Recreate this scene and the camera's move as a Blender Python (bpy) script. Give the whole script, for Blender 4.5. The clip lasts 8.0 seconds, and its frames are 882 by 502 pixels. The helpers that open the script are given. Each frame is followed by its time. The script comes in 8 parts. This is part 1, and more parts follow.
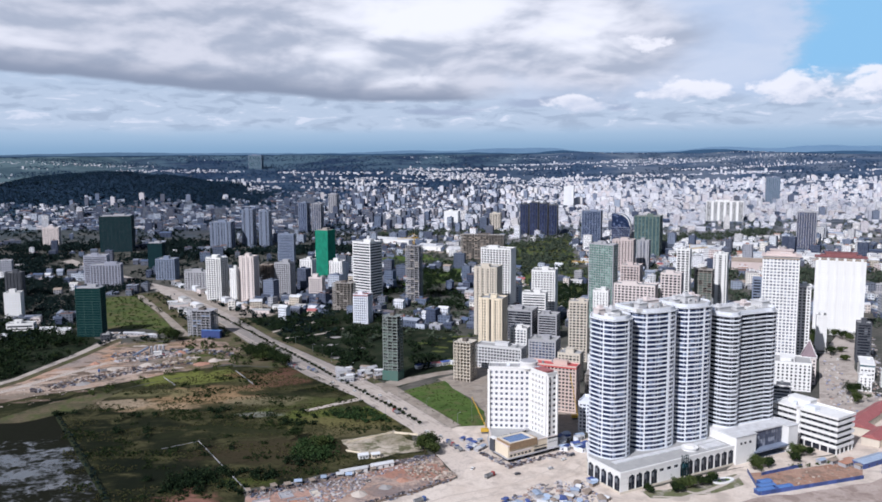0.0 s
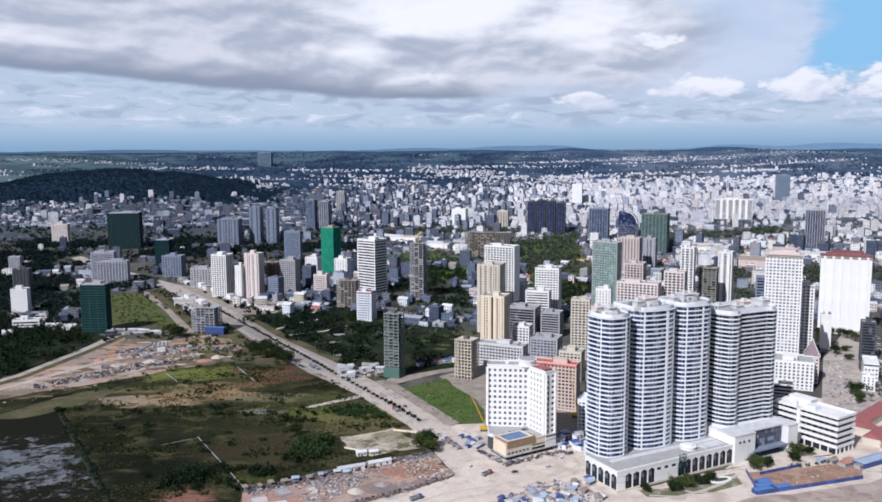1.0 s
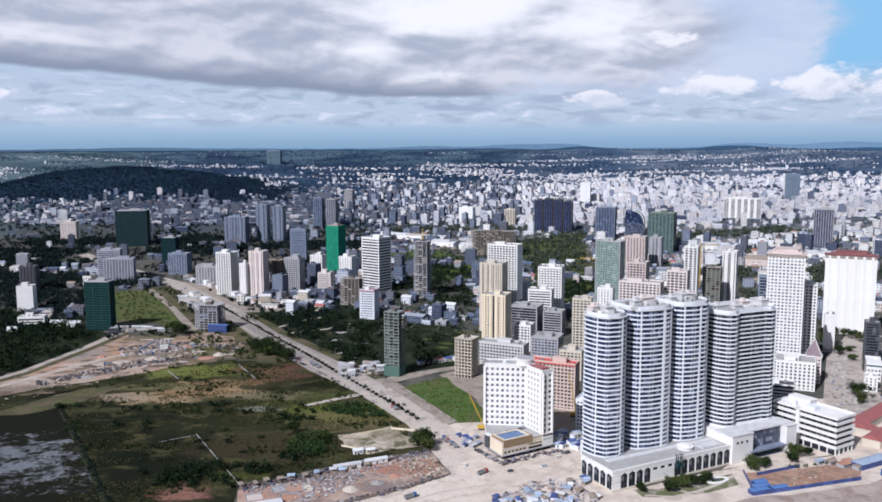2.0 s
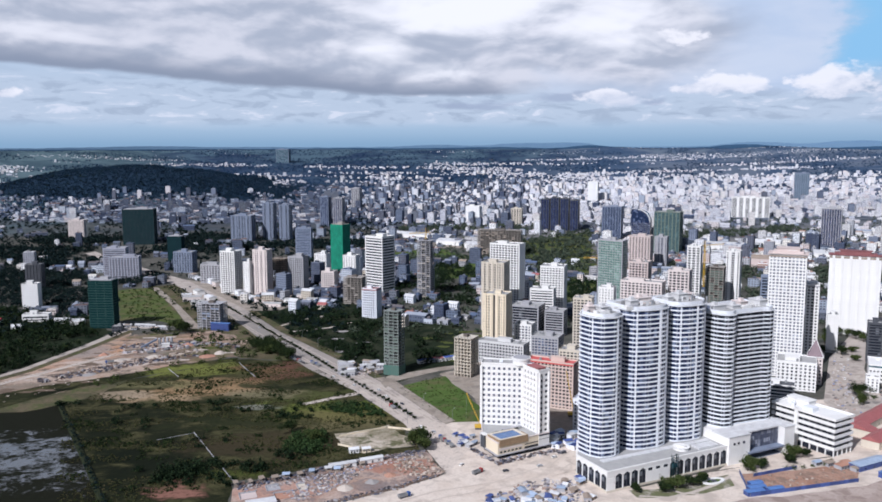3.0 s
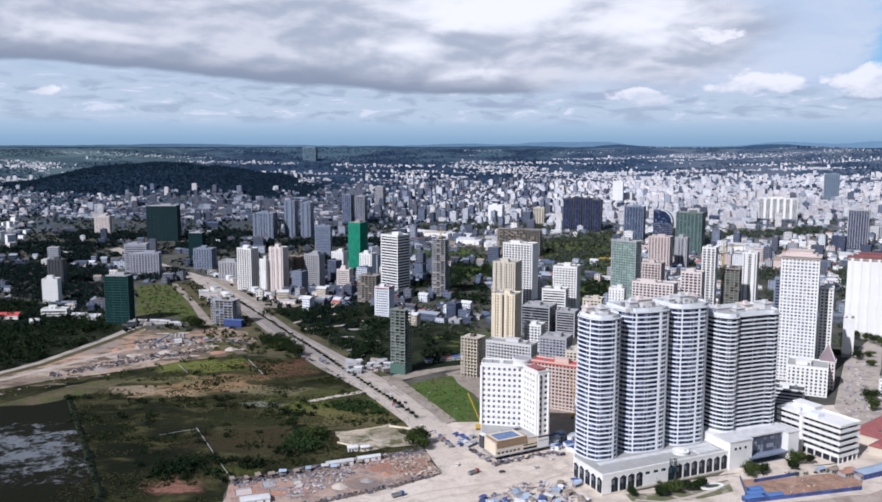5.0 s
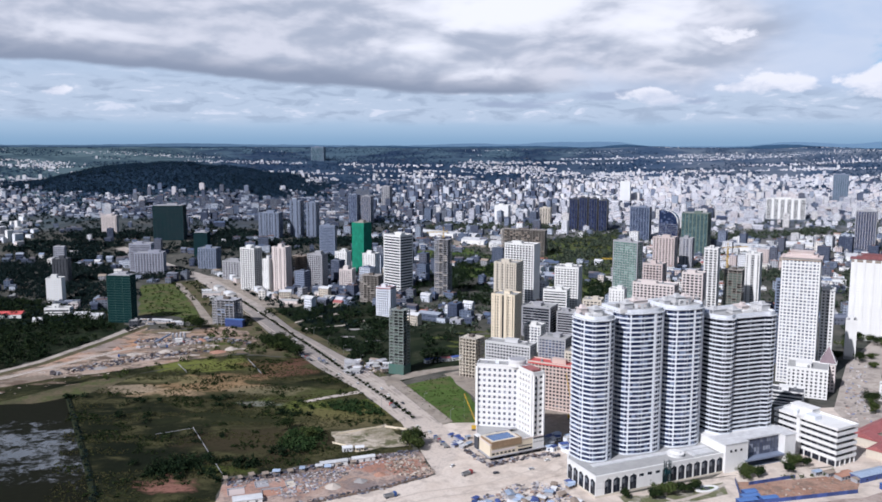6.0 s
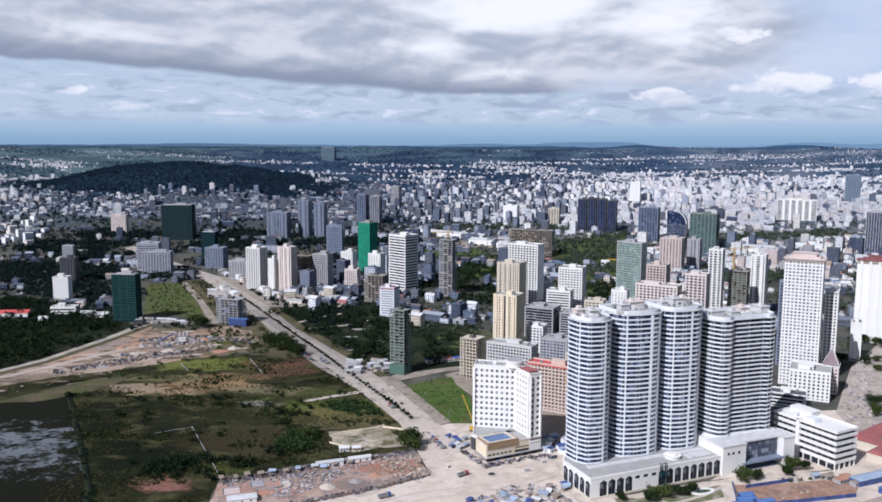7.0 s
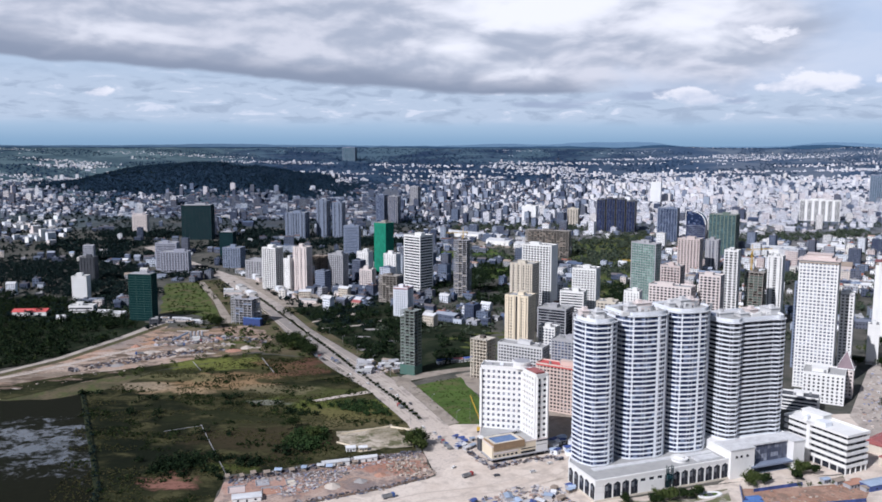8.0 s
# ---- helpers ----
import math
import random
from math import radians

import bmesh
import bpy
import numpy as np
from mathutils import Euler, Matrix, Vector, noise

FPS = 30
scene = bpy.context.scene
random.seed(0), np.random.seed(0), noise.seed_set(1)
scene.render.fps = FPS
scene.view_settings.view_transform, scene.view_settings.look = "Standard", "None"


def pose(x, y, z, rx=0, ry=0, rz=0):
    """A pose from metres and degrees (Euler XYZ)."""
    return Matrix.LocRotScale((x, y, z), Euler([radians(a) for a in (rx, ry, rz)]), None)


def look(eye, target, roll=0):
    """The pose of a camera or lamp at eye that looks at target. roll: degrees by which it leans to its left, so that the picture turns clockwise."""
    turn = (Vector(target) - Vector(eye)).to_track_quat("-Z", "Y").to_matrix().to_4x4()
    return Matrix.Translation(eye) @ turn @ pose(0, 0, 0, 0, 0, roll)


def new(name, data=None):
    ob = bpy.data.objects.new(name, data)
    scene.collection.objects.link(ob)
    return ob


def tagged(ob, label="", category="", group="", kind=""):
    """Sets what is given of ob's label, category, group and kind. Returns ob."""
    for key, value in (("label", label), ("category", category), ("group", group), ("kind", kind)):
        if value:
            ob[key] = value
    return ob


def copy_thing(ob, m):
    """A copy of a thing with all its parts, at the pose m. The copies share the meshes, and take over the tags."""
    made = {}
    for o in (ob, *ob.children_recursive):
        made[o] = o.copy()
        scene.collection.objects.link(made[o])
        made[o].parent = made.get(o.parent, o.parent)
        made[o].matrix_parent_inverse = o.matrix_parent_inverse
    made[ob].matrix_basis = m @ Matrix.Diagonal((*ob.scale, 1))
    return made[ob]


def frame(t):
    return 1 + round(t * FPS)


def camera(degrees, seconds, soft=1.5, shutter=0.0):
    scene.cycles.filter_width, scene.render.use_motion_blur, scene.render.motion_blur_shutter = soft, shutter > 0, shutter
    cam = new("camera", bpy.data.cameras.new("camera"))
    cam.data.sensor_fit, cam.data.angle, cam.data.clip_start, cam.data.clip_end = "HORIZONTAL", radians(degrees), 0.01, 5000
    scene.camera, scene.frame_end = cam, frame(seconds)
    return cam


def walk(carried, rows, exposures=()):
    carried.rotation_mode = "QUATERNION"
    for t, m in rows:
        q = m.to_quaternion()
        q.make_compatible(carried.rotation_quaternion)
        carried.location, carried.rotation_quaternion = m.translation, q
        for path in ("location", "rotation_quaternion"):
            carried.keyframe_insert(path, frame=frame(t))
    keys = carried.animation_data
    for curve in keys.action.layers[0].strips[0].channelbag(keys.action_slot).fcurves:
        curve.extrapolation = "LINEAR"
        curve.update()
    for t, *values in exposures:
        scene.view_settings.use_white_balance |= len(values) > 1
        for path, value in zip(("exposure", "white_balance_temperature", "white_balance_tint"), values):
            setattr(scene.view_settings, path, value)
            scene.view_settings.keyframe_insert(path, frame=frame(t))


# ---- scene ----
cam = camera(56.0, 8.0, soft=1.7)
PATH = [
    (0, (-40.78, -1.21, 226.02), (28.00, 988.86, 103.43), -0.29),
    (0.5, (-36.35, -1.41, 226.06), (25.92, 988.92, 102.06), -0.25),
    (1, (-31.80, -1.56, 226.12), (24.24, 988.94, 100.57), -0.25),
    (1.5, (-26.98, -1.65, 226.14), (22.60, 989.05, 99.45), -0.20),
    (3, (-11.79, -1.49, 226.55), (19.36, 989.65, 97.47), -0.15),
    (3.5, (-6.53, -1.32, 226.62), (16.97, 989.96, 96.92), -0.09),
    (4, (-1.01, -1.06, 226.67), (11.01, 990.39, 96.75), -0.04),
    (4.5, (4.58, -0.68, 226.80), (7.19, 990.78, 96.36), 0.02),
    (6, (20.73, 0.90, 227.29), (4.35, 992.15, 96.31), 0.14),
    (6.5, (26.15, 1.49, 227.37), (3.38, 992.62, 96.42), 0.12),
    (7, (31.86, 2.07, 227.44), (0.56, 992.97, 96.51), 0.20),
    (7.5, (37.61, 2.60, 227.53), (-4.45, 993.10, 96.64), 0.16),
    (8, (43.47, 3.06, 227.60), (-14.95, 992.76, 96.88), 0.12),
]
walk(cam, [(t, look(eye, target, roll)) for t, eye, target, roll in PATH], [(0, 0.0, 6000, 14), (8, 0.0, 6000, 14)])

# ---- sky, sun ----
SUN_AZ, SUN_EL = radians(219), radians(41)  # compass bearing of the sun, from +y towards +x
sun_dir = Vector((math.sin(SUN_AZ) * math.cos(SUN_EL), math.cos(SUN_AZ) * math.cos(SUN_EL), math.sin(SUN_EL)))
sun_data = bpy.data.lights.new("sun", "SUN")
sun_data.energy, sun_data.angle, sun_data.color = 5.0, radians(0.6), (1.0, 0.97, 0.94)
sun = new("sun", sun_data)
sun.rotation_euler = (-sun_dir).to_track_quat("-Z", "Y").to_euler()
sun.location = (0, 0, 600)


class Nodes:
    """A short way to write node trees."""

    def __init__(self, tree):
        self.t = tree
        tree.nodes.clear()

    def n(self, kind, **sets):
        node = self.t.nodes.new(kind)
        if "operation" in sets:
            node.operation = sets["operation"]
        if "use_clamp" in sets:
            node.use_clamp = sets["use_clamp"]
        if "interpolation_type" in sets:
            node.interpolation_type = sets["interpolation_type"]
        if "data_type" in sets:
            node.data_type = sets["data_type"]
        if "blend_type" in sets:
            node.blend_type = sets["blend_type"]
        if "noise_dimensions" in sets:
            node.noise_dimensions = sets["noise_dimensions"]
        if "sky_type" in sets:
            node.sky_type = sets["sky_type"]
        if "sun_disc" in sets:
            node.sun_disc = sets["sun_disc"]
        if "sun_elevation" in sets:
            node.sun_elevation = sets["sun_elevation"]
        if "sun_rotation" in sets:
            node.sun_rotation = sets["sun_rotation"]
        if "altitude" in sets:
            node.altitude = sets["altitude"]
        if "dust_density" in sets:
            node.dust_density = sets["dust_density"]
        if "ozone_density" in sets:
            node.ozone_density = sets["ozone_density"]
        return node

    def put(self, value, socket):
        if isinstance(value, bpy.types.NodeSocket):
            self.t.links.new(value, socket)
        else:
            socket.default_value = value

    def m(self, op, a, b=0.0, c=0.0, clamp=False):
        node = self.n("ShaderNodeMath", operation=op, use_clamp=clamp)
        for i, v in enumerate((a, b, c)):
            self.put(v, node.inputs[i])
        return node.outputs[0]

    def step(self, v, lo, hi, smooth=True):
        node = self.n("ShaderNodeMapRange", interpolation_type="SMOOTHSTEP" if smooth else "LINEAR", clamp=True)
        for i, x in enumerate((v, lo, hi, 0.0, 1.0)):
            self.put(x, node.inputs[i])
        return node.outputs[0]

    def mix(self, f, a, b, blend="MIX"):
        node = self.n("ShaderNodeMix", data_type="RGBA", blend_type=blend)
        self.put(f, node.inputs[0])
        for s, v in ((6, a), (7, b)):
            self.put((*v, 1.0) if isinstance(v, tuple) and len(v) == 3 else v, node.inputs[s])
        return node.outputs[2]

    def noise(self, vec, scale, detail=4.0, rough=0.55, dist=0.0):
        node = self.n("ShaderNodeTexNoise")
        if vec is not None:
            self.put(vec, node.inputs["Vector"])
        for k, v in (("Scale", scale), ("Detail", detail), ("Roughness", rough), ("Distortion", dist)):
            node.inputs[k].default_value = v
        return node.outputs["Fac"]

    def xyz(self, x, y, z=0.0):
        node = self.n("ShaderNodeCombineXYZ")
        for i, v in enumerate((x, y, z)):
            self.put(v, node.inputs[i])
        return node.outputs[0]


world = bpy.data.worlds.new("sky")
scene.world = world
world.use_nodes = True
w = Nodes(world.node_tree)
sky = w.n("ShaderNodeTexSky", sky_type="NISHITA", sun_disc=False, sun_elevation=SUN_EL, sun_rotation=SUN_AZ, altitude=200.0, dust_density=1.0, ozone_density=2.0)
way = w.n("ShaderNodeTexCoord").outputs["Generated"]
sep = w.n("ShaderNodeSeparateXYZ")
w.put(way, sep.inputs[0])
az = w.m("MULTIPLY", w.m("ARCTAN2", sep.outputs[0], sep.outputs[1]), 57.2958)
el = w.m("MULTIPLY", w.m("ARCSINE", sep.outputs[2]), 57.2958)
# cloud layers: a broad flat-based deck with bright lobes, a thin veil, broken low cloud, heaped cloud
def hump(a0, e0, wa, we, slant=0.0):
    """A soft ellipse in the sky, ragged by the warped bearings."""
    da = w.m("SUBTRACT", azw, a0)
    de = w.m("DIVIDE", w.m("SUBTRACT", w.m("SUBTRACT", elw, e0), w.m("MULTIPLY", da, slant)), we)
    da = w.m("DIVIDE", da, wa)
    r = w.m("ADD", w.m("MULTIPLY", da, da), w.m("MULTIPLY", de, de))
    return w.m("EXPONENT", w.m("MULTIPLY", r, -1.0))


def most(*vals):
    out = vals[0]
    for v in vals[1:]:
        out = w.m("MAXIMUM", out, v)
    return out


n1 = w.noise(w.xyz(w.m("MULTIPLY", az, 0.07), w.m("MULTIPLY", el, 0.28), 1.3), 1.0, 6, 0.55, 0.4)
n2 = w.noise(w.xyz(w.m("MULTIPLY", az, 0.20), w.m("MULTIPLY", el, 0.50), 4.1), 1.0, 5, 0.50, 0.3)
n3 = w.noise(w.xyz(w.m("MULTIPLY", az, 0.13), w.m("MULTIPLY", el, 0.36), 7.7), 1.0, 6, 0.50, 0.3)
n4 = w.noise(w.xyz(w.m("MULTIPLY", az, 0.42), w.m("MULTIPLY", el, 1.7), 9.1), 1.0, 7, 0.58, 0.5)
n5 = w.noise(w.xyz(w.m("MULTIPLY", az, 0.62), w.m("MULTIPLY", el, 1.15), 3.3), 1.0, 6, 0.55, 0.2)
# light and dark sides of the billows: the cloud's thickness here, less that a little higher towards the sun
puff = w.noise(w.xyz(w.m("MULTIPLY", az, 0.22), w.m("MULTIPLY", el, 0.56), 2.2), 1.0, 4, 0.48, 0.3)
puff_up = w.noise(w.xyz(w.m("ADD", w.m("MULTIPLY", az, 0.22), -0.08), w.m("ADD", w.m("MULTIPLY", el, 0.56), 0.22), 2.2), 1.0, 4, 0.48, 0.3)
relief = w.m("SUBTRACT", puff, puff_up)
azw = w.m("ADD", az, w.m("MULTIPLY", w.m("SUBTRACT", n2, 0.5), 5.0))
elw = w.m("ADD", el, w.m("MULTIPLY", w.m("SUBTRACT", puff, 0.5), 1.7))
# the deck: its flat base sinks from left to right, its right edge leans outwards
west = w.m("MAXIMUM", w.m("SUBTRACT", -1.0, az), 0.0)
base_el = w.m("ADD", 3.2, w.m("MULTIPLY", west, 0.065))
above = w.m("SUBTRACT", w.m("ADD", el, w.m("MULTIPLY", w.m("SUBTRACT", n2, 0.5), 0.75)), base_el)
edge = w.m("SUBTRACT", w.m("ADD", 6.0, w.m("MULTIPLY", w.m("SUBTRACT", elw, 3.2), 1.9)), azw)
deck = w.m("MULTIPLY", w.step(above, -0.12, 0.22), w.step(edge, -3.5, 1.5))
lobes = most(hump(3.2, 8.9, 8.5, 2.1), w.m("MULTIPLY", hump(-2.6, 6.1, 3.6, 1.5), 0.72), w.m("MULTIPLY", hump(13.2, 7.8, 4.6, 2.5), 0.85), w.m("MULTIPLY", hump(19.0, 8.6, 4.0, 1.6), 0.45), w.m("MULTIPLY", hump(0.8, 4.8, 3.6, 0.7), 0.62), w.m("MULTIPLY", hump(-25.0, 6.6, 5.0, 1.3), 0.45))
deck = w.m("MAXIMUM", deck, w.step(hump(13.5, 7.2, 7.5, 3.6), 0.15, 0.60))
depth = w.m("ADD", 1.15, w.m("MULTIPLY", west, 0.030))
under = w.m("SUBTRACT", 1.0, w.step(w.m("DIVIDE", w.m("ADD", above, w.m("MULTIPLY", w.m("SUBTRACT", n3, 0.5), 1.1)), depth), 0.15, 1.25))
under = w.m("MULTIPLY", under, w.step(azw, 11.0, 4.0))
bright = w.step(w.m("ADD", lobes, w.m("MULTIPLY", relief, 1.0)), 0.14, 0.98)
body = w.mix(w.step(w.m("ADD", n3, w.m("MULTIPLY", relief, 0.9)), 0.30, 0.68), (0.44, 0.485, 0.565), (0.71, 0.72, 0.77))
cloud = w.mix(bright, body, (0.95, 0.95, 0.97))
cloud = w.mix(w.m("MULTIPLY", under, w.m("SUBTRACT", 1.0, w.m("MULTIPLY", bright, 0.8))), cloud, (0.285, 0.330, 0.415))
# clear air, bluest in the upper right
haze = w.mix(w.step(el, -0.3, 1.2), (0.255, 0.405, 0.555), (0.40, 0.535, 0.665))
haze = w.mix(w.step(el, 0.8, 2.2), haze, (0.49, 0.595, 0.715))
clear = w.mix(w.step(azw, 25.0, 28.5), haze, (0.29, 0.56, 0.80))
clear = w.mix(w.step(el, 4.4, 2.6), clear, haze)
behind = w.step(w.m("ABSOLUTE", az), 60.0, 100.0)
sky_soft = w.n("ShaderNodeVectorMath", operation="SCALE")
w.put(sky.outputs[0], sky_soft.inputs[0])
sky_soft.inputs["Scale"].default_value = 0.05
clear = w.mix(w.m("MAXIMUM", w.step(el, 9.5, 20.0), behind), clear, sky_soft.outputs[0])
# veil between the deck and the blue
veil = w.m("MULTIPLY", w.step(azw, 4.0, 10.0), w.step(w.m("ADD", azw, w.m("MULTIPLY", w.m("SUBTRACT", n5, 0.5), 5.0)), 28.0, 26.0))
veil = w.m("MULTIPLY", w.m("MULTIPLY", veil, w.step(elw, 2.4, 4.2)), 0.9)
veiltone = w.mix(w.step(n3, 0.35, 0.65), (0.53, 0.63, 0.78), (0.63, 0.70, 0.81))
# broken cloud under the deck
low = w.m("MULTIPLY", w.step(el, 5.2, 3.4), w.m("MULTIPLY", w.step(w.m("ADD", el, w.m("MULTIPLY", w.m("SUBTRACT", n2, 0.5), 0.8)), 0.85, 1.7), 0.8))
lowtone = w.mix(w.step(n4, 0.36, 0.50), (0.40, 0.475, 0.575), (0.53, 0.615, 0.715))
lowtone = w.mix(w.m("MULTIPLY", w.step(n4, 0.55, 0.68), w.step(el, 1.0, 1.8)), lowtone, (0.76, 0.79, 0.86))
greys = most(hump(10.2, 3.0, 3.6, 0.42, 0.09), w.m("MULTIPLY", hump(4.0, 2.45, 3.4, 0.30), 0.9), w.m("MULTIPLY", hump(16.6, 2.75, 1.3, 0.35), 0.8))
greys = w.m("MULTIPLY", w.step(greys, 0.30, 0.85), 0.75)
# heaped cloud with flat feet
heaped = most(w.m("MULTIPLY", hump(13.6, 2.95, 3.6, 0.60), 0.85), hump(20.3, 3.5, 3.3, 0.85), hump(27.3, 3.8, 3.6, 1.15), hump(32.5, 3.7, 3.0, 1.0), w.m("MULTIPLY", hump(17.8, 6.7, 1.3, 0.7), 0.75), w.m("MULTIPLY", hump(-25.4, 3.0, 1.0, 0.55), 0.7))
heaped = w.m("MULTIPLY", w.step(w.m("ADD", heaped, w.m("MULTIPLY", w.m("SUBTRACT", n5, 0.5), 1.7)), 0.36, 0.70), w.step(el, 2.0, 2.7))
heaptone = w.mix(w.step(w.m("ADD", w.m("MULTIPLY", w.m("SUBTRACT", n5, 0.5), 1.8), w.m("MULTIPLY", w.m("SUBTRACT", el, 3.1), 0.42)), -0.40, 0.50), (0.60, 0.65, 0.75), (0.93, 0.92, 0.94))
rest = w.m("MULTIPLY", w.m("SUBTRACT", 1.0, w.m("MULTIPLY", behind, 0.75)), w.m("SUBTRACT", 1.0, w.m("MULTIPLY", w.step(el, 12.0, 28.0), w.step(n1, 0.66, 0.45))))
full = w.mix(w.m("MULTIPLY", low, rest), clear, lowtone)
full = w.mix(w.m("MULTIPLY", veil, rest), full, veiltone)
full = w.mix(w.m("MULTIPLY", greys, rest), full, (0.37, 0.435, 0.56))
full = w.mix(w.m("MULTIPLY", deck, rest), full, cloud)
full = w.mix(w.m("MULTIPLY", heaped, w.m("MULTIPLY", 0.9, rest)), full, heaptone)
bg = w.n("ShaderNodeBackground")
w.put(full, bg.inputs[0])
bg.inputs[1].default_value = 1.0
w.put(bg.outputs[0], w.n("ShaderNodeOutputWorld").inputs[0])

# ---- materials ----
def material(name, base, second=None, rough=0.75, metal=0.0, scale=0.25, fine=3.0, spread=0.5, bump=0.0, vary=0.0, streak=False, world_space=False):
    """Two-scale procedural paint, stone, soil: base and second colour mixed by a large and a fine noise."""
    mt = bpy.data.materials.new(name)
    mt.use_nodes = True
    k = Nodes(mt.node_tree)
    if world_space:
        pos = k.n("ShaderNodeNewGeometry").outputs["Position"]
    else:
        pos = k.n("ShaderNodeTexCoord").outputs["Object"]
    second = second or tuple(c * 0.75 for c in base)
    big = k.noise(pos, scale, 5, 0.6, 0.4)
    if streak:
        mp = k.n("ShaderNodeMapping")
        mp.inputs["Scale"].default_value = (1.0, 1.0, 0.12)
        k.put(pos, mp.inputs["Vector"])
        small = k.noise(mp.outputs[0], fine, 4, 0.6)
    else:
        small = k.noise(pos, fine, 4, 0.65)
    f = k.m("ADD", k.m("MULTIPLY", big, 0.65), k.m("MULTIPLY", small, 0.35))
    f = k.step(f, 0.5 - spread * 0.4, 0.5 + spread * 0.4)
    col = k.mix(f, base, second)
    if vary:
        rnd = k.n("ShaderNodeObjectInfo").outputs["Random"]
        hsv = k.n("ShaderNodeHueSaturation")
        k.put(k.m("ADD", 1.0 - vary, k.m("MULTIPLY", rnd, 2 * vary)), hsv.inputs["Value"])
        k.put(col, hsv.inputs["Color"])
        col = hsv.outputs[0]
    bs = k.n("ShaderNodeBsdfPrincipled")
    k.put(col, bs.inputs["Base Color"])
    k.put(k.m("ADD", rough - 0.08, k.m("MULTIPLY", small, 0.16)), bs.inputs["Roughness"])
    bs.inputs["Metallic"].default_value = metal
    bs.inputs["Specular IOR Level"].default_value = 0.04 if rough > 0.88 else 0.3
    if bump:
        bp = k.n("ShaderNodeBump")
        bp.inputs["Strength"].default_value = 0.6
        bp.inputs["Distance"].default_value = bump
        k.put(small, bp.inputs["Height"])
        k.put(bp.outputs[0], bs.inputs["Normal"])
    k.put(bs.outputs[0], k.n("ShaderNodeOutputMaterial").inputs[0])
    return mt


def glazing(name, dark, light, share=0.3, rough=0.12, cell=(3.2, 3.2, 3.1)):
    """Window glass; behind each pane it is darker or lighter, by blinds and curtains."""
    mt = bpy.data.materials.new(name)
    mt.use_nodes = True
    k = Nodes(mt.node_tree)
    pos = k.n("ShaderNodeTexCoord").outputs["Object"]
    snap = k.n("ShaderNodeVectorMath", operation="SNAP")
    k.put(pos, snap.inputs[0])
    snap.inputs[1].default_value = cell
    wn = k.n("ShaderNodeTexWhiteNoise", noise_dimensions="3D")
    k.put(snap.outputs[0], wn.inputs["Vector"])
    f = k.step(wn.outputs["Value"], 1.0 - share, 1.0)
    big = k.noise(pos, 0.12, 3)
    col = k.mix(f, k.mix(big, dark, tuple(c * 0.55 for c in dark)), light)
    bs = k.n("ShaderNodeBsdfPrincipled")
    k.put(col, bs.inputs["Base Color"])
    k.put(k.m("ADD", rough, k.m("MULTIPLY", big, 0.15)), bs.inputs["Roughness"])
    bs.inputs["Specular IOR Level"].default_value = 0.35
    k.put(bs.outputs[0], k.n("ShaderNodeOutputMaterial").inputs[0])
    return mt


def island_material(name, colours, rough=0.8, grain=0.6):
    """One of several colours for each separate piece of a joined mesh, with grain."""
    mt = bpy.data.materials.new(name)
    mt.use_nodes = True
    k = Nodes(mt.node_tree)
    geo = k.n("ShaderNodeNewGeometry")
    ramp = k.n("ShaderNodeValToRGB")
    ramp.color_ramp.interpolation = "CONSTANT"
    els = ramp.color_ramp.elements
    while len(els) < len(colours):
        els.new(0.5)
    for i, c in enumerate(colours):
        els[i].position = i / len(colours)
        els[i].color = (*c, 1.0)
    k.put(geo.outputs["Random Per Island"], ramp.inputs[0])
    nz = k.noise(geo.outputs["Position"], grain, 4, 0.6)
    hsv = k.n("ShaderNodeHueSaturation")
    k.put(ramp.outputs[0], hsv.inputs["Color"])
    k.put(k.m("ADD", 0.72, k.m("MULTIPLY", nz, 0.5)), hsv.inputs["Value"])
    bs = k.n("ShaderNodeBsdfPrincipled")
    k.put(hsv.outputs[0], bs.inputs["Base Color"])
    bs.inputs["Roughness"].default_value = rough
    bs.inputs["Specular IOR Level"].default_value = 0.05
    k.put(bs.outputs[0], k.n("ShaderNodeOutputMaterial").inputs[0])
    return mt


WHITE = material("white_paint", (0.80, 0.80, 0.79), (0.62, 0.61, 0.59), 0.7, scale=0.06, fine=0.8, spread=0.9, streak=True)
COOLWHITE = material("cool_white_paint", (0.78, 0.80, 0.84), (0.60, 0.63, 0.68), 0.65, scale=0.06, fine=0.8, spread=0.9, streak=True)
CREAM = material("cream_paint", (0.76, 0.67, 0.52), (0.62, 0.53, 0.40), 0.75, scale=0.06, fine=0.8, spread=0.9, streak=True)
BEIGE = material("beige_paint", (0.62, 0.56, 0.47), (0.48, 0.43, 0.36), 0.75, scale=0.06, fine=0.8, spread=0.9, streak=True)
PINK = material("pink_paint", (0.60, 0.51, 0.48), (0.47, 0.39, 0.37), 0.75, scale=0.06, fine=0.8, spread=0.9, streak=True)
ORANGE = material("apricot_paint", (0.62, 0.49, 0.43), (0.50, 0.40, 0.35), 0.75, scale=0.06, fine=0.8, spread=0.9, streak=True)
GREY = material("grey_render", (0.40, 0.40, 0.42), (0.28, 0.28, 0.30), 0.8, scale=0.06, fine=0.8, spread=0.9, streak=True)
# White paint greyed to hold the cloud shade over the hotel block.
WHITEDIM = material("cloud_dimmed_white_paint", (0.36, 0.37, 0.43), (0.27, 0.28, 0.34), 0.75, scale=0.06, fine=0.8, spread=0.9, streak=True)
